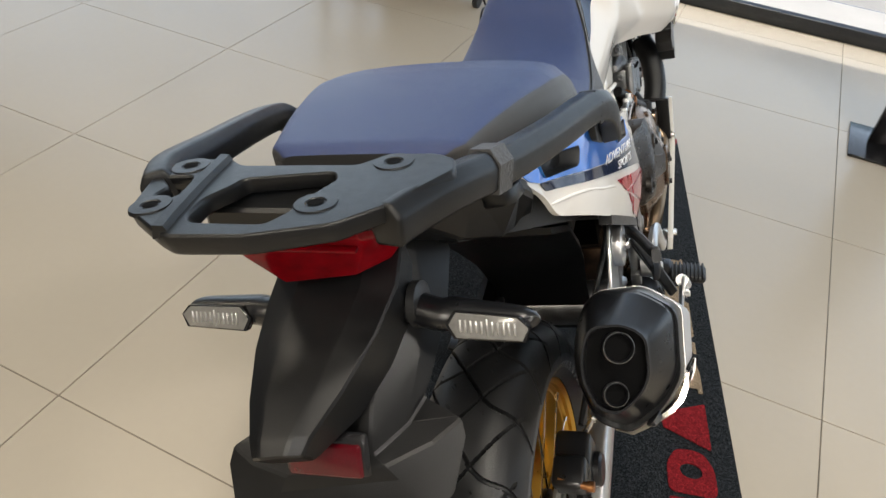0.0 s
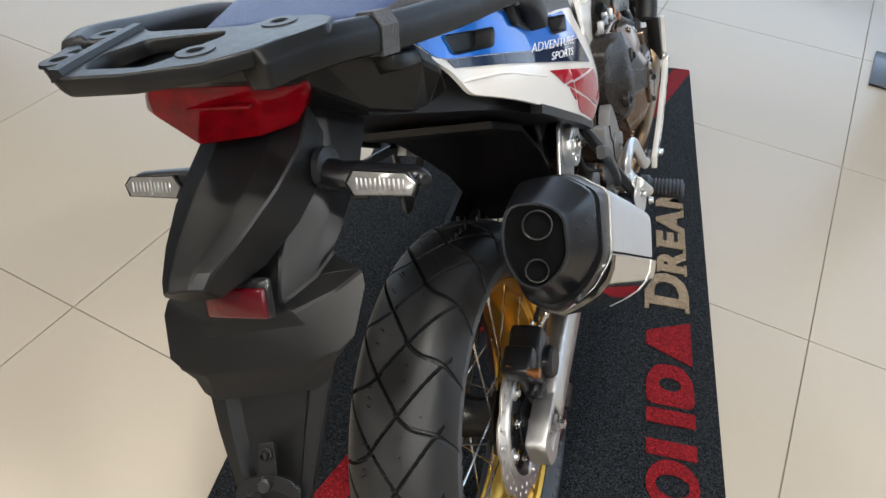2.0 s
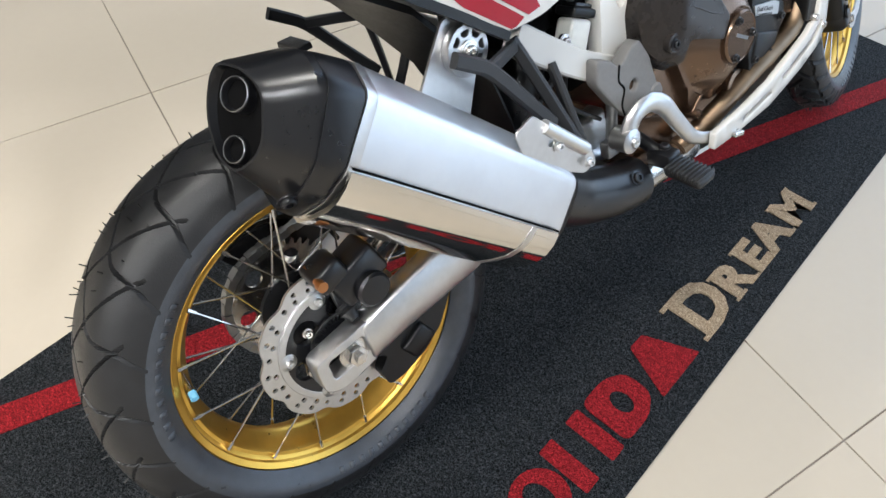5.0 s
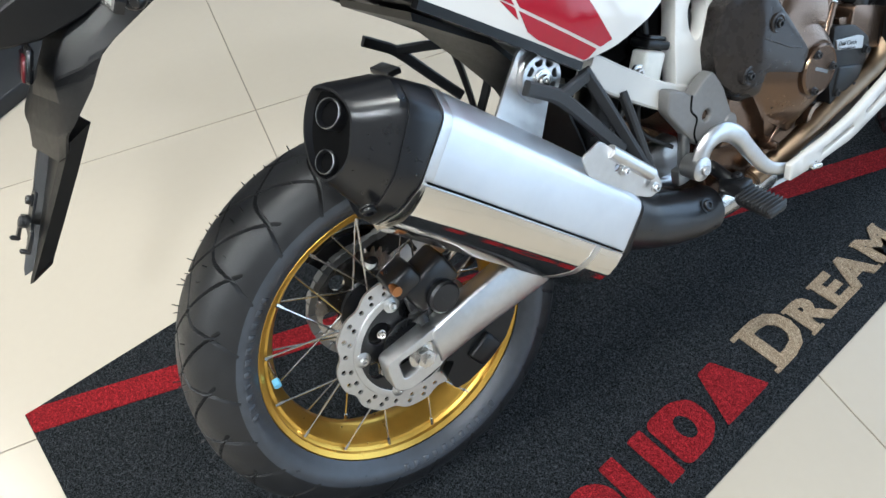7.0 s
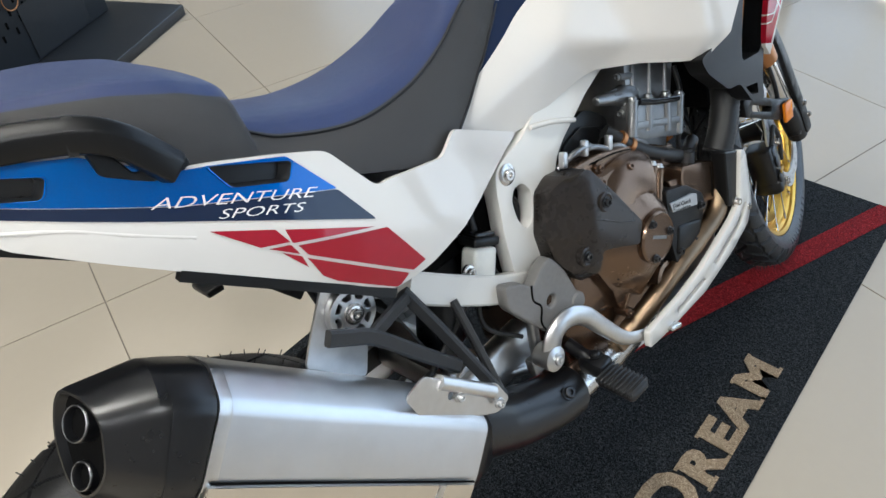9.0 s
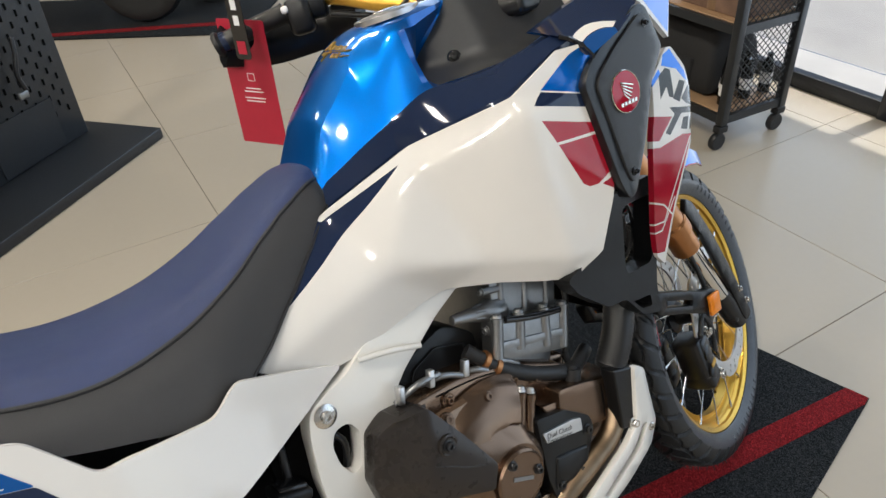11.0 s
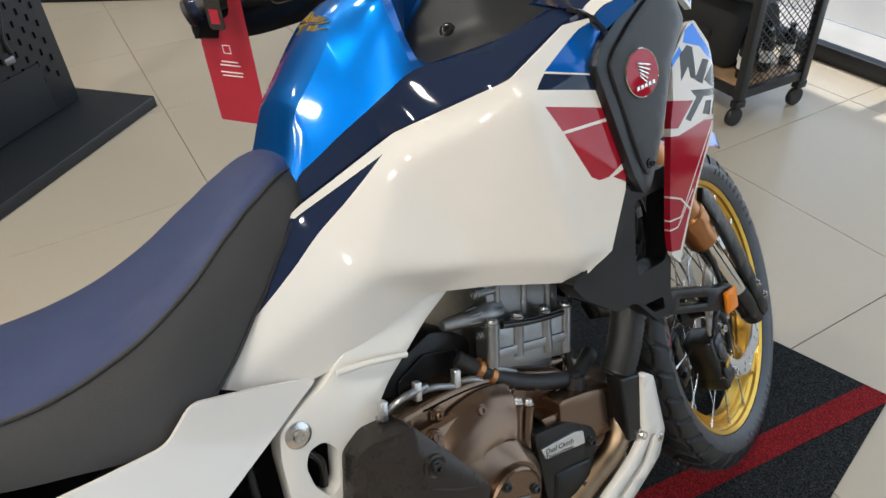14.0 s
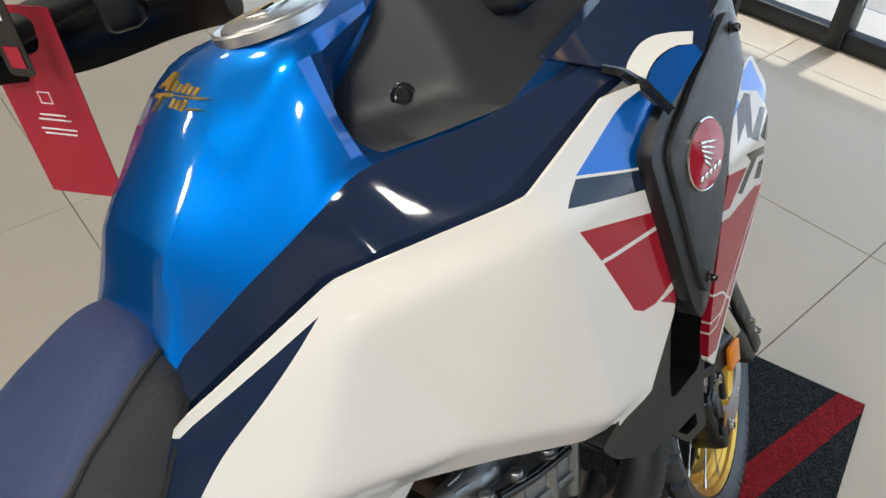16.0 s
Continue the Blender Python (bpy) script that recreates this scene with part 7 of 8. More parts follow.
    g = painted([(1.042, 1.088), (1.118, 1.1045), (1.160, 1.112), (1.200, 1.112), (1.204, 1.086), (1.165, 1.070), (1.130, 1.058), (1.066, 1.043), (1.071, 1.066)], cowl_face, 0.012, 0.015,
                [([(1.072, 1.0672), (1.080, 1.0702), (1.089, 1.0728), (1.097, 1.0746), (1.104, 1.0758), (1.112, 1.0762), (1.118, 1.076), (1.130, 1.0735), (1.1425, 1.0693), (1.130, 1.0638), (1.1212, 1.0665), (1.114, 1.0669), (1.1075, 1.0666), (1.099, 1.0656), (1.092, 1.0642), (1.083, 1.0618), (1.075, 1.059)], "white"), ([(1.0755, 1.0582), (1.083, 1.0610), (1.092, 1.0634), (1.099, 1.0648), (1.1075, 1.0658), (1.114, 1.0661), (1.1212, 1.0657), (1.131, 1.0630), (1.125, 1.055), (1.066, 1.043)], "blue")], "navy")
    if s > 0:
        cowl = part("upper_cowl", mirror_mesh(g, 0.06) if s < 0 else g, None, bike, "navy upper cowl with a white and blue stripe")
        edge = bar_along([(cowl_face(y, z) + 0.001, y, z) for y, z in ((1.062, 1.074), (1.067, 1.070), (1.070, 1.066), (1.069, 1.055), (1.063, 1.041))], [(-0.002, -0.004), (-0.002, 0.0012), (0.002, 0.0012), (0.002, -0.004)], 3)
        part("cowl_edge", mirror_mesh(edge, 0.06) if s < 0 else edge, "gloss_black", cowl)
        g = painted([(1.235, 1.088), (1.298, 1.104), (1.390, 1.095), (1.345, 1.005), (1.262, 1.075)], lambda y, z: 0.255 - 0.25 * (y - 1.25), 0.010, 0.02, [([(1.270, 1.080), (1.357, 1.089), (1.372, 1.060), (1.345, 1.012)], "blue")], "white")
        part("nose_wing", mirror_mesh(g, 0.06) if s < 0 else g, None, bike, "white and blue nose panel")
nose = loft([[Vector((x * w, y, z)) for x, z in ((1, zb), (1, zt), (0.4, zt + 0.05), (-0.4, zt + 0.05), (-1, zt), (-1, zb))] for y, w, zb, zt in ((1.22, 0.22, 0.96, 1.13), (1.32, 0.19, 0.92, 1.12), (1.42, 0.13, 0.93, 1.05), (1.46, 0.08, 0.95, 1.0))])
part("nose_cowl", nose, "white", bike, "white front cowl behind the headlights")
part("dashboard", bevelled(box((0.20, 0.03, 0.13), (0, 1.25, 1.23), Matrix.Rotation(0.6, 3, "X")), 0.01), "gloss_black", bike)
ws = loft([[Vector((x * w, y - 0.02 * abs(x) ** 2, z)) for x in (1, 0.5, 0, -0.5, -1)] + [Vector((x * w, y - 0.02 * abs(x) ** 2 - 0.004, z)) for x in (-1, -0.5, 0, 0.5, 1)] for w, y, z in ((0.15, 1.38, 1.12), (0.17, 1.32, 1.25), (0.14, 1.26, 1.40))])
part("windscreen", ws, "glass", bike, "clear windscreen")
part("radiator", bevelled(box((0.30, 0.05, 0.28), (0, 1.16, 0.72), Matrix.Rotation(0.2, 3, "X")), 0.006), "dark", bike)
part("steering_head", rod((0, 1.20, 0.95), (0, 1.13, 1.12), 0.045, 20), "satin_black", bike)

# ---- fork, front fender, handlebar: turned with the steering ----
AXIS_AT, AXIS = FA.copy(), Vector((0, -0.454, 0.891))
SM = Matrix.Translation(AXIS_AT) @ Matrix.Rotation(radians(STEER), 4, AXIS) @ Matrix.Translation(-AXIS_AT)
front.matrix_basis = SM @ Matrix.Translation(FA)


def steered(name, me, mat, parent=bike, label=""):
    me.transform(SM)
    return part(name, me, mat, parent, label)


for s in (1, -1):
    x = FA.x + s * 0.100
    low_end, mid, top = Vector((x, FA.y - 0.012, FA.z)), Vector((x, FA.y - 0.165, FA.z + 0.27)), Vector((x, FA.y - 0.42, FA.z + 0.77))
    steered("fork_tube", rod(mid - Vector((0, -0.03, 0.06)), top, 0.029, 24), "copper", label="bronze anodised fork tube")
    steered("fork_collar", lathe([(0.030, -0.02), (0.033, -0.018), (0.033, 0.012), (0.030, 0.016)], 24, mid, along_x(mid, top)), "copper")
    steered("fork_stanchion", rod(low_end, mid, 0.0215, 20), "chrome", label="polished fork stanchion")
    steered("fork_foot", merged(lathe([(0.022, -0.040), (0.024, 0.0), (0.024, 0.04), (0.022, 0.07)], 20, low_end, along_x(low_end, mid)), box((0.032, 0.040, 0.050), low_end, None, 0.008)), "satin_black")
    gl = [(1.448, 0.650), (1.463, 0.672), (1.493, 0.652), (1.547, 0.550), (1.597, 0.410), (1.620, 0.335), (1.600, 0.325), (1.588, 0.346), (1.559, 0.424), (1.485, 0.592)]
    fg = panel(rounded(gl, 0.006), lambda y, z: 0.128 - 0.35 * max(0, (y - 1.452) + 0.53 * (z - 0.668)), 0.012, 0.02)
    fg.transform(SM.inverted())
    if s < 0:
        fg = mirror_mesh(fg, FA.x)
    fgo = steered("fork_guard", bevelled(fg, 0.002, 1, 50), "plastic", label="long black plastic fork guard")
    for t in (0.02, 0.16):
        steered("guard_bolt", bolt(low_end.lerp(mid, t) + Vector((s * 0.033, 0.022, 0.008)), 0.006, (s, 0, 0)), "steel", fgo)
    cb = low_end + Vector((-s * 0.055, -0.1295, -0.0475))
    tilt_c = Matrix.Rotation(0.12, 3, "X")
    fcal = steered("front_caliper", bevelled(merged(box((0.062, 0.062, 0.125), cb, tilt_c, 0.012), box((0.070, 0.046, 0.034), cb + Vector((0, -0.004, 0.040)), tilt_c, 0.008), box((0.070, 0.046, 0.034), cb + Vector((0, -0.004, -0.040)), tilt_c, 0.008)), 0.002), "satin_black", label="black radial front brake caliper")
    for dz in (0.052, -0.052):
        steered("caliper_bolt", merged(lathe([(0.013, -0.004), (0.013, 0.003), (0, 0.003)], 16, cb + Vector((s * 0.030, 0.030, dz)), along_x((0, 0, 0), (s, 0, 0))), bolt(cb + Vector((s * 0.033, 0.030, dz)), 0.009, (s, 0, 0))), "steel", fcal)
    for dz in (0.022, -0.022):
        steered("piston_cover", lathe([(0.017, 0), (0.017, 0.004), (0.014, 0.006), (0, 0.006)], 20, cb + Vector((s * 0.031, -0.008, dz)), along_x((0, 0, 0), (s, 0, 0))), "satin_black", fcal)
    steered("caliper_badge", box((0.002, 0.026, 0.009), cb + Vector((s * 0.0385, -0.006, -0.004)), tilt_c), "gold", fcal)
    stay = panel(rounded([(1.286, 0.540), (1.302, 0.546), (1.376, 0.512), (1.438, 0.480), (1.476, 0.470), (1.472, 0.424), (1.425, 0.438), (1.362, 0.470), (1.292, 0.502)], 0.006), lambda y, z: 0.148, 0.022, 0.03, [rounded([(1.320, 0.520), (1.400, 0.482), (1.396, 0.470), (1.318, 0.505)], 0.004)])
    stay.transform(SM.inverted())
    if s < 0:
        stay = mirror_mesh(stay, FA.x)
    sto = steered("fender_stay", bevelled(stay, 0.003, 1), "plastic", label="black fender stay with an amber reflector")
    steered("reflector", bevelled(box((0.008, 0.034, 0.044), SM.inverted() @ Vector((0.153, 1.458, 0.446)) if s > 0 else low_end + Vector((-0.05, -0.14, 0.1)), SM.to_3x3().inverted()), 0.002), "orange", sto, "amber side reflector")
    steered("brake_hose", tube([cb + Vector((s * 0.03, -0.01, 0.06)), cb + Vector((s * 0.036, 0.02, 0.095)), cb + Vector((s * 0.036, 0.045, 0.05)), cb + Vector((s * 0.03, 0.04, 0.0))], 0.0055, 8), "rubber", fcal)
    steered("hose", tube([low_end + Vector((s * 0.0, -0.10, 0.06)), low_end + Vector((s * 0.01, -0.13, 0.17)), low_end + Vector((0, -0.17, 0.30)), low_end + Vector((-s * 0.03, -0.24, 0.46))], 0.005, 8), "rubber")
rings = []
for i in range(13):
    a = radians(-28 + 108 * i / 12)
    c = Vector((FA.x, FA.y - 0.355 * math.sin(a) + 0.06, FA.z + 0.355 * math.cos(a)))
    n = Vector((0, -math.sin(a), math.cos(a)))
    w = 0.066 * (0.55 + 0.45 * math.sin(math.pi * min(1, (i + 1.5) / 6)))
    rings.append([c + Vector((x * w, 0, 0)) + n * h for x, h in ((-1, -0.035), (-0.85, 0.0), (0, 0.014), (0.85, 0.0), (1, -0.035), (0.96, -0.036), (0.8, -0.004), (0, 0.010), (-0.8, -0.004), (-0.96, -0.036))])
steered("front_fender", loft(rings), "red", label="red, white and blue front fender")
steered("fender_tip", loft([[p + Vector((0, 0.002, 0.003)) for p in r] for r in rings[:4]]), "blue")
# bar, grip, switches
bar = part("handlebar", tube([(-0.262, 0.845, 1.197), (-0.205, 0.935, 1.213), (-0.155, 0.99, 1.216), (-0.06, 1.035, 1.178), (0.043, 1.062, 1.156), (0.12, 1.10, 1.166), (0.22, 1.135, 1.20), (0.32, 1.14, 1.215), (0.44, 1.10, 1.21)], 0.0125, 14), "gold", bike, "gold anodised handlebar")
GA, GB = Vector((-0.270, 0.822, 1.194)), Vector((-0.205, 0.935, 1.213))
part("grip", lathe([(0.0, -0.002), (0.021, -0.002), (0.022, 0.004), (0.0165, 0.010), (0.0165, 0.12), (0.019, 0.128), (0.0, 0.128)], 20, GA, along_x(GA, GB)), "rubber", bar, "black rubber grip")
part("grip_band", lathe([(0.0172, 0.0), (0.0178, 0.004), (0.0172, 0.010)], 20, GA.lerp(GB, 0.07), along_x(GA, GB)), "navy", bar)
part("bar_end", lathe([(0.0, -0.004), (0.018, -0.004), (0.02, 0.0)], 20, GA, along_x(GA, GB)), "satin_black", bar)
SW = (GB - GA).normalized()
sc = part("switch_unit", bevelled(merged(box((0.06, 0.06, 0.05), (-0.180, 0.965, 1.213), Matrix.Rotation(-0.6, 3, "Z"), 0.01), box((0.05, 0.04, 0.06), (-0.165, 0.935, 1.20), Matrix.Rotation(-0.6, 3, "Z"), 0.01)), 0.003), "plastic", bar, "black switch unit with small buttons")
TURN_SW = Matrix.Rotation(-0.6, 3, "Z")
for r in range(4):
    for c in range(4):
        q = Vector((-0.180, 0.950, 1.241)) + TURN_SW @ Vector((-0.026 + 0.016 * c, -0.022 + 0.015 * r, 0.002 * (r - 1)))
        part("button", box((0.011, 0.009, 0.007), q, TURN_SW, 0.002, 1), "paper" if (r, c) in ((0, 1), (2, 3)) else "tag_red" if (r, c) == (1, 3) else "gloss_black", sc)
part("rocker", box((0.03, 0.012, 0.012), (-0.165, 0.912, 1.215), TURN_SW, 0.004), "paper", sc)
part("hand_guard", tube([(-0.275, 0.83, 1.19), (-0.28, 0.92, 1.17), (-0.25, 1.02, 1.17), (-0.18, 1.06, 1.17)], 0.018, 10, flat=2.0), "plastic", bar)
for at in ((0.03, 1.06, 1.155), (0.135, 1.108, 1.168)):
    part("bar_clamp", box((0.035, 0.045, 0.04), at, None, 0.008), "satin_black", bar)
part("bar_cable", tube([(-0.17, 1.0, 1.20), (-0.08, 1.08, 1.17), (0.02, 1.12, 1.12)], 0.006, 8), "rubber", bar)
part("bar_cable", tube([(-0.16, 0.99, 1.19), (-0.06, 1.06, 1.15), (0.04, 1.12, 1.10)], 0.005, 8), "rubber", bar)
part("top_yoke", bevelled(box((0.22, 0.10, 0.03), (0.08, 1.10, 1.125), Matrix.Rotation(0.25, 3, "Z")), 0.01), "satin_black", bike)


# ---- words and marks on the mat ----
def mat_shape(name, outline, mat, holes=()):
    me = plate(outline, 0.0, 0.003, holes)
    for v in me.vertices:
        w, b, u = v.co
        v.co = (0.356 - u, b, 0.0118 + w)
    return part(name, me, mat, mat_thing)


def oval(c, u, a, b, n=28):
    return [(c + a * math.cos(2 * math.pi * i / n), u + b * math.sin(2 * math.pi * i / n)) for i in range(n)]


for b0, b1 in ((-0.045, -0.008), (0.040, 0.078), (0.212, 0.250), (0.294, 0.332)):
    mat_shape("mark", rounded([(b0, 0), (b1, 0), (b1, 0.11), (b0, 0.11)], 0.004), "mat_red")
mat_shape("mark", oval(0.145, 0.055, 0.060, 0.056), "mat_red", [oval(0.145, 0.055, 0.026, 0.036)])
mat_shape("mark", rounded([(0.345, 0), (0.42, 0), (0.462, 0.025), (0.462, 0.085), (0.42, 0.11), (0.345, 0.11)], 0.02), "mat_red", [oval(0.405, 0.055, 0.020, 0.026)])
mat_shape("mark", rounded([(0.470, 0), (0.608, 0), (0.560, 0.11), (0.518, 0.11)], 0.006), "mat_red")
def serif_letter(char, size, start, serifs, bold, stretch):
    """A letter in the built-in font with short bars across its stem ends. serifs: (along, up, half-length) as shares of its width and height."""
    word = lettering(char, size, lambda a, u, w: (0.350 - u, start + a, 0.0115 + w), "mat_sand", mat_thing, depth=0.002, bold=bold, stretch=stretch)
    xs, ys = [v.co.y for v in word.data.vertices], [0.350 - v.co.x for v in word.data.vertices]
    wide, tall = max(xs) - min(xs), max(ys) - min(ys)
    for along, up, half in serifs:
        c, h = min(xs) + along * wide, tall * (0.045 if up < 0.5 else -0.045)
        part("serif", box((tall * 0.09, 2 * half * wide, 0.004), (0.350 - min(ys) - up * tall - h, c, 0.0126)), "mat_sand", mat_thing)
    return max(xs)


edge_at = serif_letter("D", 0.150, 0.650, ((0.08, 0, 0.20), (0.06, 1, 0.22)), 0.006, 1.12)
for char, serifs in (("R", ((0.14, 0, 0.22), (0.10, 1, 0.18), (0.92, 0, 0.16))), ("E", ((0.10, 0, 0.20), (0.10, 1, 0.20))), ("A", ((0.08, 0, 0.15), (0.92, 0, 0.17))), ("M", ((0.06, 0, 0.14), (0.92, 0, 0.15), (0.08, 1, 0.12), (0.90, 1, 0.12)))):
    edge_at = serif_letter(char, 0.104, edge_at + 0.006, serifs, 0.005, 1.28)

# ---- red hang-tag and price strip on the grip ----
def hang(name, label, outline, holes, at, turn, mat):
    th = thing(name, label, "tag", Matrix.Translation(at) @ pose(0, 0, 0, 0, 0, turn))
    card = plate(outline, 0, 0.0012, holes)
    part("card", card, mat, th)
    return th


GRIP = bike.matrix_world @ Vector((-0.245, 0.860, 1.200))
tag = hang("hang_tag", "red printed card tag hanging from the handlebar grip", rounded([(-0.046, 0.03), (0.046, 0.03), (0.046, -0.200), (-0.046, -0.200)], 0.004), [oval(0, 0.0, 0.022, 0.022)], GRIP + Vector((0, 0, -0.005)), -60, "tag_red")
for z, w in ((-0.092, 0.030), (-0.098, 0.038), (-0.110, 0.042), (-0.116, 0.038)):
    part("print_line", box((0.0006, w, 0.0018), (0.0012, 0, z)), "paper", tag)
part("print_square", plate([(-0.007, -0.064), (0.007, -0.064), (0.007, -0.078), (-0.007, -0.078)], 0.0012, 0.0006, [[(-0.0062, -0.0648), (0.0062, -0.0648), (0.0062, -0.0772), (-0.0062, -0.0772)]]), "paper", tag)
strip = hang("price_strip", "narrow black plastic price strip looped over the grip", rounded([(-0.014, 0.11), (0.014, 0.11), (0.014, -0.05), (-0.014, -0.05)], 0.006), [], GRIP + Vector((0.035, -0.02, 0.02)), -60, "gloss_black")
for z in (0.09, 0.065, 0.04, 0.015):
    part("print_line", box((0.0006, 0.010, 0.016), (0.0012, 0, z)), "paper", strip)
part("mark", box((0.0006, 0.016, 0.022), (0.0012, 0, -0.03)), "tag_red", strip)

# ---- pegboard stand ----
stand = thing("pegboard_stand", "black perforated display board on a black base plate", "display stand", pose(-2.74, 1.30, 0, 0, 0, 32))
base_me = box((0.62, 2.4, 0.05), (-0.31, -1.2, 0.025), None, 0.004)
part("base", base_me, "steel_black", stand)
part("board", bevelled(box((0.05, 2.3, 1.75), (-0.36, -1.25, 0.925)), 0.004), "steel_black", stand)
# slots are near-black strips on the board, shade painted instead of cut holes
slots = []
for i in range(54):
    for j in range(16):
        slots.append(box((0.002, 0.010, 0.026), (-0.334, -0.16 - 0.040 * i, 0.20 + 0.075 * j + (0.0375 if i % 2 else 0))))
part("slot", merged(*slots), "dark", stand)
tagged(stand.children[-1], kind="stuff")
part("panel_patch", box((0.003, 0.36, 0.22), (-0.333, -0.42, 0.17)), "steel_black", stand)
lev = thing("spare_lever", "polished metal foot control hanging on the pegboard", "bike part", stand.matrix_world @ pose(-0.31, -0.35, 0.52))
part("lever_arm", tube([(0, 0.02, 0.06), (0.01, 0.0, 0.0), (0.01, -0.03, -0.08), (0.015, -0.02, -0.15)], 0.010, 8), "satin_black", lev)
part("lever_arm", tube([(0, -0.05, 0.07), (0.01, -0.10, -0.02), (0.01, -0.15, -0.06)], 0.009, 8), "steel_black", lev)
part("lever_pad", box((0.02, 0.05, 0.03), (0.02, -0.05, -0.16), None, 0.005), "grey_metal", lev)
ring = thing("spare_gasket", "thin copper gasket hanging on the pegboard", "bike part", stand.matrix_world @ pose(-0.325, -0.62, 0.32))
part("hoop", lathe([(0.041, -0.002), (0.044, 0), (0.041, 0.002), (0.038, 0)], 28, closed=True), "copper", ring)

# ---- trolley with shelves ----
tr = pose(-0.80, 2.93, 0, 0, 0, -13)
trolley = thing("shelf_trolley", "black steel trolley with wooden shelves and mesh side on castors", "trolley", tr)
W, D, H = 0.95, 0.34, 1.5
for x, y in ((0, 0), (0, D), (-W, 0), (-W, D)):
    part("post", box((0.035, 0.035, H - 0.11), (x, y, 0.11 + (H - 0.11) / 2), None, 0.003), "steel_black", trolley)
    cast = part("castor", merged(lathe([(0.0, -0.014), (0.034, -0.014), (0.038, -0.010), (0.038, 0.010), (0.034, 0.014), (0.0, 0.014)], 24, (x, y - 0.01, 0.038)), box((0.036, 0.05, 0.03), (x, y, 0.092), None, 0.004)), "rubber", trolley, "black swivel castor")
for z in (0.13, 0.50, 0.88, 1.25):
    part("shelf", box((W - 0.036, D - 0.02, 0.022), (-W / 2, D / 2, z + 0.012), None, 0.002), "wood", trolley)
    for y in (0.0, D):
        part("shelf_rail", box((W - 0.036, 0.02, 0.035), (-W / 2, y, z)), "steel_black", trolley)
    for x in (0.0, -W):
        part("shelf_rail", box((0.02, D - 0.036, 0.035), (x, D / 2, z)), "steel_black", trolley)
wires = []
for k in range(-60, 60):
    for sgn in (1, -1):
        a = Vector((0, 0, 0.15 + k * 0.03))
        pts = []
        for q in (0.0, D):
            pts.append((0, q, 0.15 + k * 0.03 + sgn * q * 0.9))
        (x0, y0, z0), (x1, y1, z1) = pts
        lo, hi = 0.15, 1.24
        ts = [t for t in ((lo - z0) / (z1 - z0), (hi - z0) / (z1 - z0))]
        t0, t1 = max(0, min(ts)), min(1, max(ts))
        if t1 - t0 > 0.02:
            wires.append(rod((0, mix(y0, y1, t0), z0 + (z1 - z0) * t0), (0, mix(y0, y1, t1), z0 + (z1 - z0) * t1), 0.0022, 4))
part("mesh_side", merged(*wires), "steel_black", trolley)
bag = thing("tool_bag", "black fabric bag on the trolley shelf", "bag", tr @ pose(-0.38, 0.2, 0.155))
part("bag_body", bevelled(loft([[Vector((x * w, y * d, z)) for x, y in ((1, 1), (1, -1), (-1, -1), (-1, 1))] for z, w, d in ((0.0, 0.22, 0.14), (0.1, 0.24, 0.15), (0.22, 0.22, 0.13), (0.27, 0.17, 0.09))]), 0.03, 3), "cloth", bag)
part("bag_handle", tube([(-0.10, 0.0, 0.262), (-0.085, 0.0, 0.30), (0.0, 0.0, 0.318), (0.085, 0.0, 0.30), (0.10, 0.0, 0.262)], 0.009, 8, flat=1.6), "cloth", bag)
part("zip", tube([(-0.15, 0.0, 0.272), (0.0, 0.0, 0.274), (0.15, 0.0, 0.272)], 0.004, 6), "rubber", bag)
for s in (1, -1):
    part("side_pocket", bevelled(box((0.26, 0.03, 0.12), (0.0, s * 0.148, 0.09)), 0.012), "cloth", bag)
for i in range(5):
    bt = thing("bottle", "small dark bottle with a pale label on the trolley shelf", "bottle", tr @ pose(-0.08 - 0.06 * (i % 2), 0.08 + 0.06 * i, 0.155), "bottles on the trolley")
    part("flask", lathe([(0.0, 0), (0.024, 0), (0.025, 0.005), (0.025, 0.12), (0.012, 0.15), (0.012, 0.17), (0, 0.17)], 16, (0, 0, 0), along_x((0, 0, 0), (0, 0, 1))), "gloss_black", bt)
    part("label", lathe([(0.0255, 0.04), (0.0255, 0.09)], 16, (0, 0, 0), along_x((0, 0, 0), (0, 0, 1))), "paper", bt)
box_thing = thing("carton", "brown weathered carton on the trolley shelf", "box", tr @ pose(-0.2, 0.2, 0.525))
part("carton_body", box((0.34, 0.3, 0.2), (0, 0, 0.1), None, 0.004), material("weathered_brown", (0.16, 0.10, 0.07), 0.7, 0, 0.5, 18), box_thing)
part("carton_tape", box((0.045, 0.304, 0.203), (0, 0, 0.1015), None, 0.004), material("brown_tape", (0.22, 0.14, 0.08), 0.35, 0, 0.2, 40), box_thing)

# ---- second display mat with another motorcycle, far off ----
mat2 = thing("floor_mat", "charcoal display mat with a red stripe under the other motorcycle", "mat", pose(-4.55, 2.0, 0, 0, 0, 45))
part("carpet", box((2.2, 0.95, 0.01), (-0.35, 0.2, 0.0056), None, 0.002), "mat_black", mat2)
part("stripe", box((2.0, 0.07, 0.003), (-0.35, -0.16, 0.012), Matrix.Rotation(0.12, 3, "Z")), "mat_red", mat2)
other = thing("parked_motorcycle", "black motorcycle standing on its own display mat", "motorcycle", pose(-4.62, 2.0, 0.012, 0, 0, -38))
orim = part("rim", rim_mesh(0.215, 0.04), "satin_black", other)
orim.location = (0, 0, 0.31)
part("tyre", lathe([(0.215, -0.05), (0.25, -0.06), (0.29, -0.05), (0.31, 0.0), (0.29, 0.05), (0.25, 0.06), (0.215, 0.05)], 64), "rubber", orim)
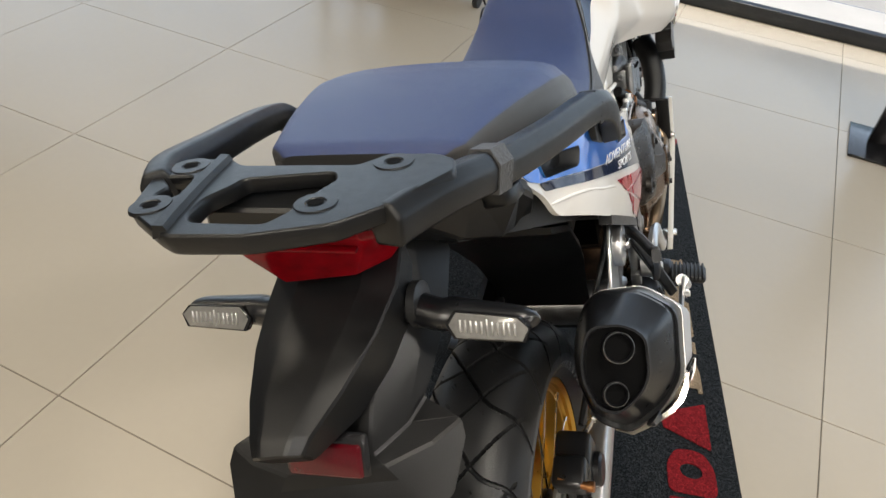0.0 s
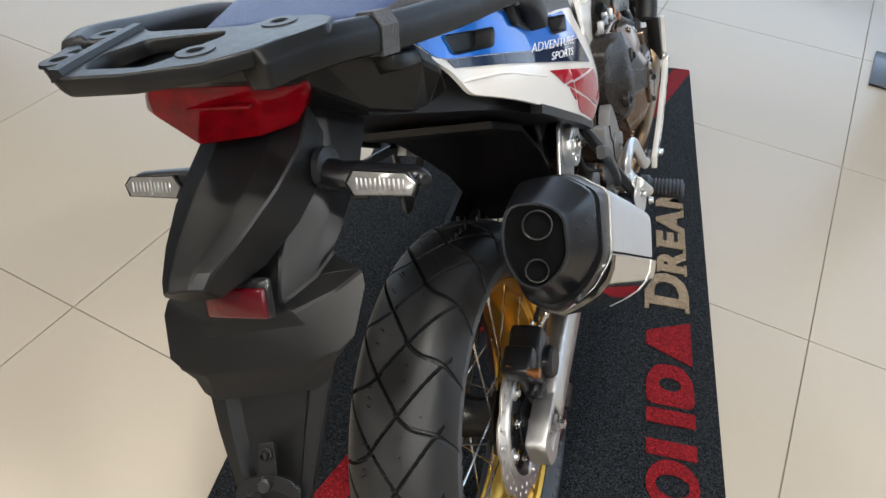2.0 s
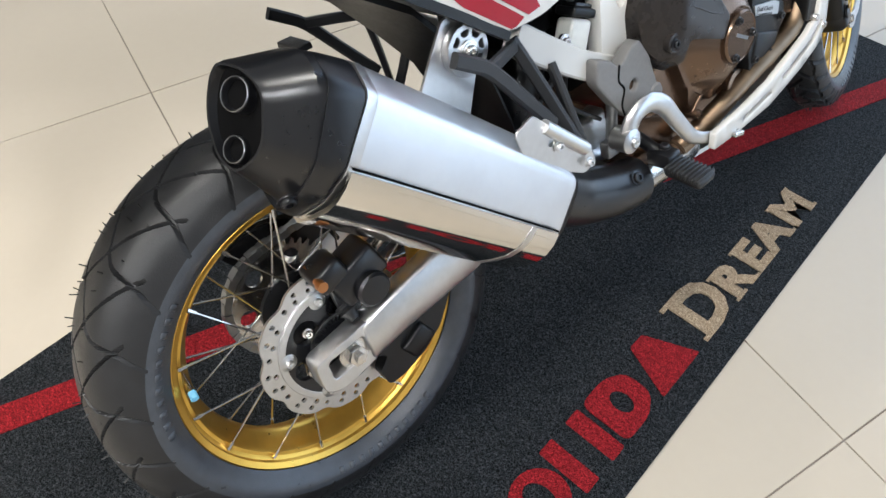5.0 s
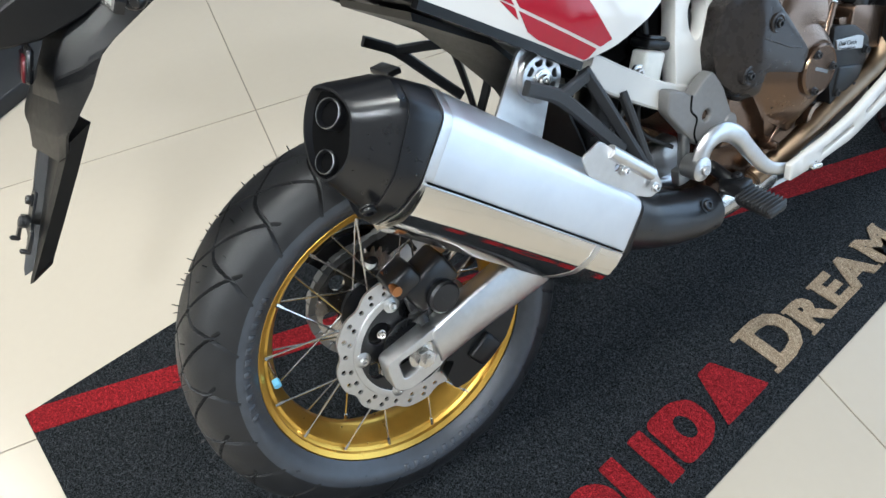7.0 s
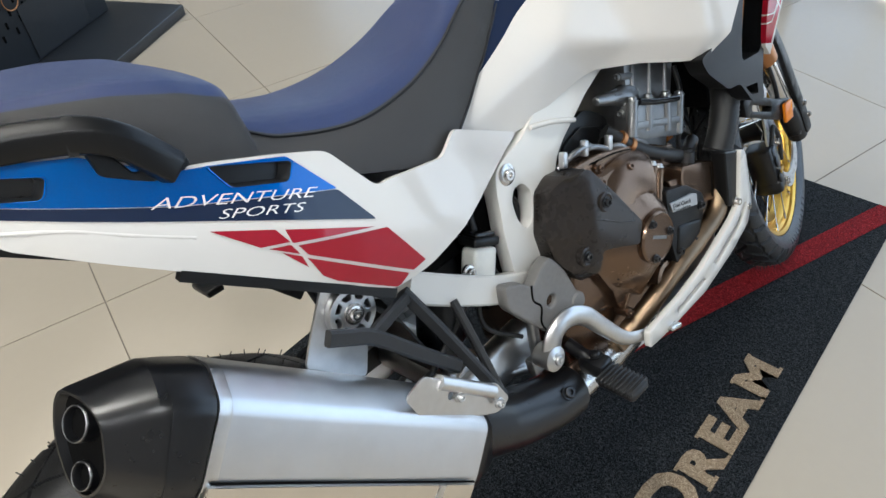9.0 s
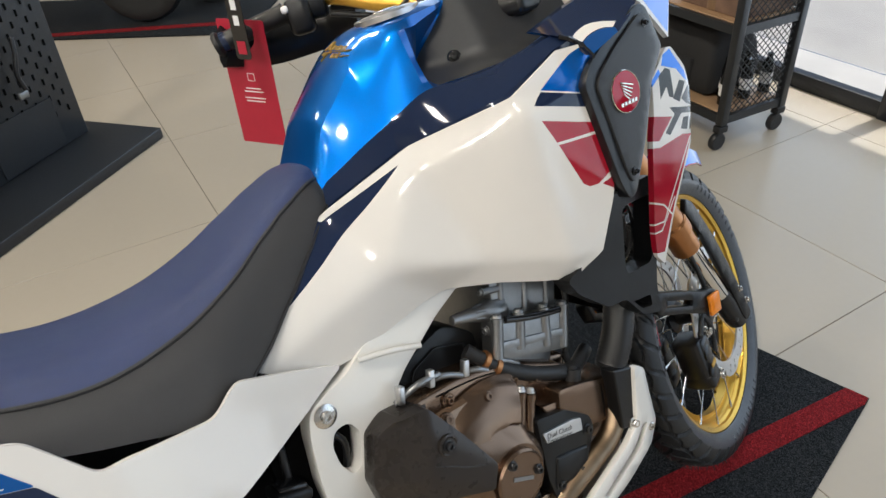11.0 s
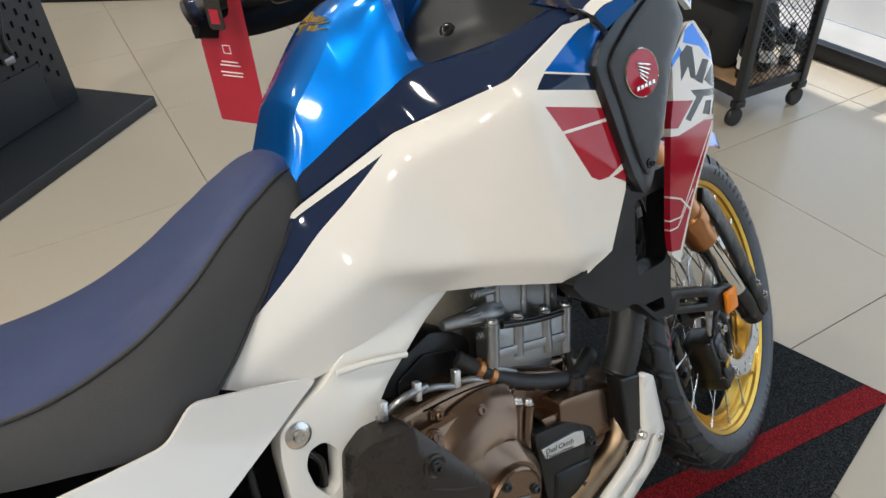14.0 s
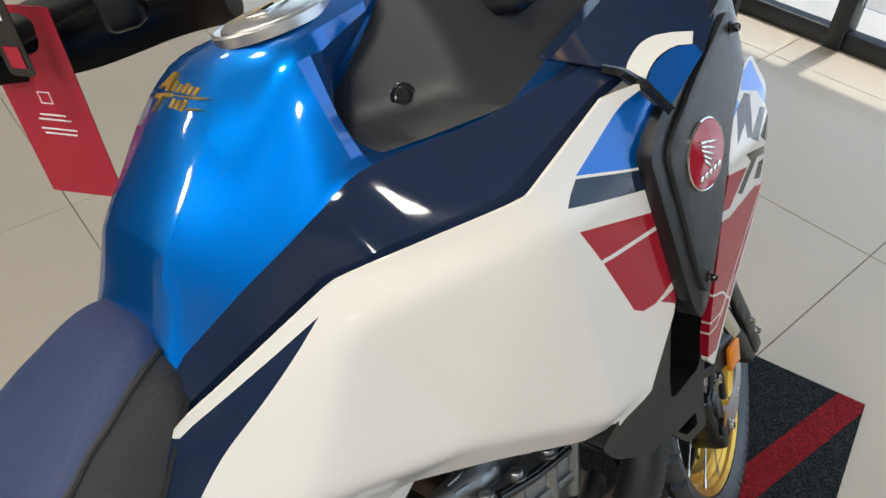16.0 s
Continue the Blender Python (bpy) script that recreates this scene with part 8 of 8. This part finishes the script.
part("hub", lathe([(0.0, -0.06), (0.06, -0.05), (0.05, 0), (0.06, 0.05), (0, 0.06)], 24), "grey_metal", orim)
for i in range(5):
    a = 2 * math.pi * i / 5
    part("spoke", rod((0, 0.05 * math.cos(a), 0.05 * math.sin(a)), (0, 0.20 * math.cos(a), 0.20 * math.sin(a)), 0.014, 8), "satin_black", orim)
brake_disc(orim, 0.07, 0.13, 0.09, 9)
orear = copy_thing(orim, pose(0, -1.38, 0.31))
orear.parent = other
part("engine_block", bevelled(box((0.34, 0.42, 0.36), (0, -0.62, 0.46)), 0.04), "satin_black", other)
part("body", bevelled(loft([[Vector((x * w, y, z)) for x, z in ((1, zb), (0.8, zt), (-0.8, zt), (-1, zb))] for y, w, zb, zt in ((-0.2, 0.12, 0.80, 1.02), (-0.6, 0.18, 0.70, 1.0), (-1.0, 0.14, 0.70, 0.84), (-1.5, 0.10, 0.82, 0.92))]), 0.03, 3), "gloss_black", other)
for s in (1, -1):
    part("fork_leg", rod((s * 0.09, 0, 0.31), (s * 0.09, -0.28, 0.98), 0.026, 16), "satin_black", other)
bin_thing = thing("waste_bin", "plain dark grey cylindrical bin on the far mat", "bin", pose(-4.75, 2.62, 0.012))
part("barrel", lathe([(0.0, 0), (0.14, 0), (0.16, 0.45), (0.155, 0.45), (0.14, 0.01), (0, 0.01)], 28, (0, 0, 0), along_x((0, 0, 0), (0, 0, 1))), "steel_black", bin_thing)

# ---- sign stand by the shop front ----
sign = thing("sign_stand", "black sign stand with a glossy foot plate", "sign stand", pose(1.10, 2.22, 0, 0, 0, TURN))
part("foot", box((0.36, 0.30, 0.012), (0, 0, 0.006), None, 0.003), "gloss_black", sign)
part("upright", box((0.28, 0.03, 1.2), (0.03, 0.02, 0.612), None, 0.006), "gloss_black", sign)

# ---- floor tiles ----
# laid a little askew to the walls
TILE_TURN = Matrix.Rotation(radians(1.1), 4, "Z")
tile_me = bevelled(box((TILE - 0.003, TILE - 0.003, 0.008)), 0.0008, 1, 35, True)
cut_tile = bevelled(box((TILE - 0.003, 0.237, 0.008)), 0.0008, 1, 35, True)
for i in range(-10, 5):
    for j in range(-11, 4):
        t = part("tile", tile_me if j < 3 else cut_tile, "tile", floor)
        t.matrix_local = TILE_TURN @ Matrix.Translation(((i + 0.5) * TILE, (j + 0.5) * TILE + 0.012 if j < 3 else 3 * TILE + 0.012 + 0.12, -0.004))
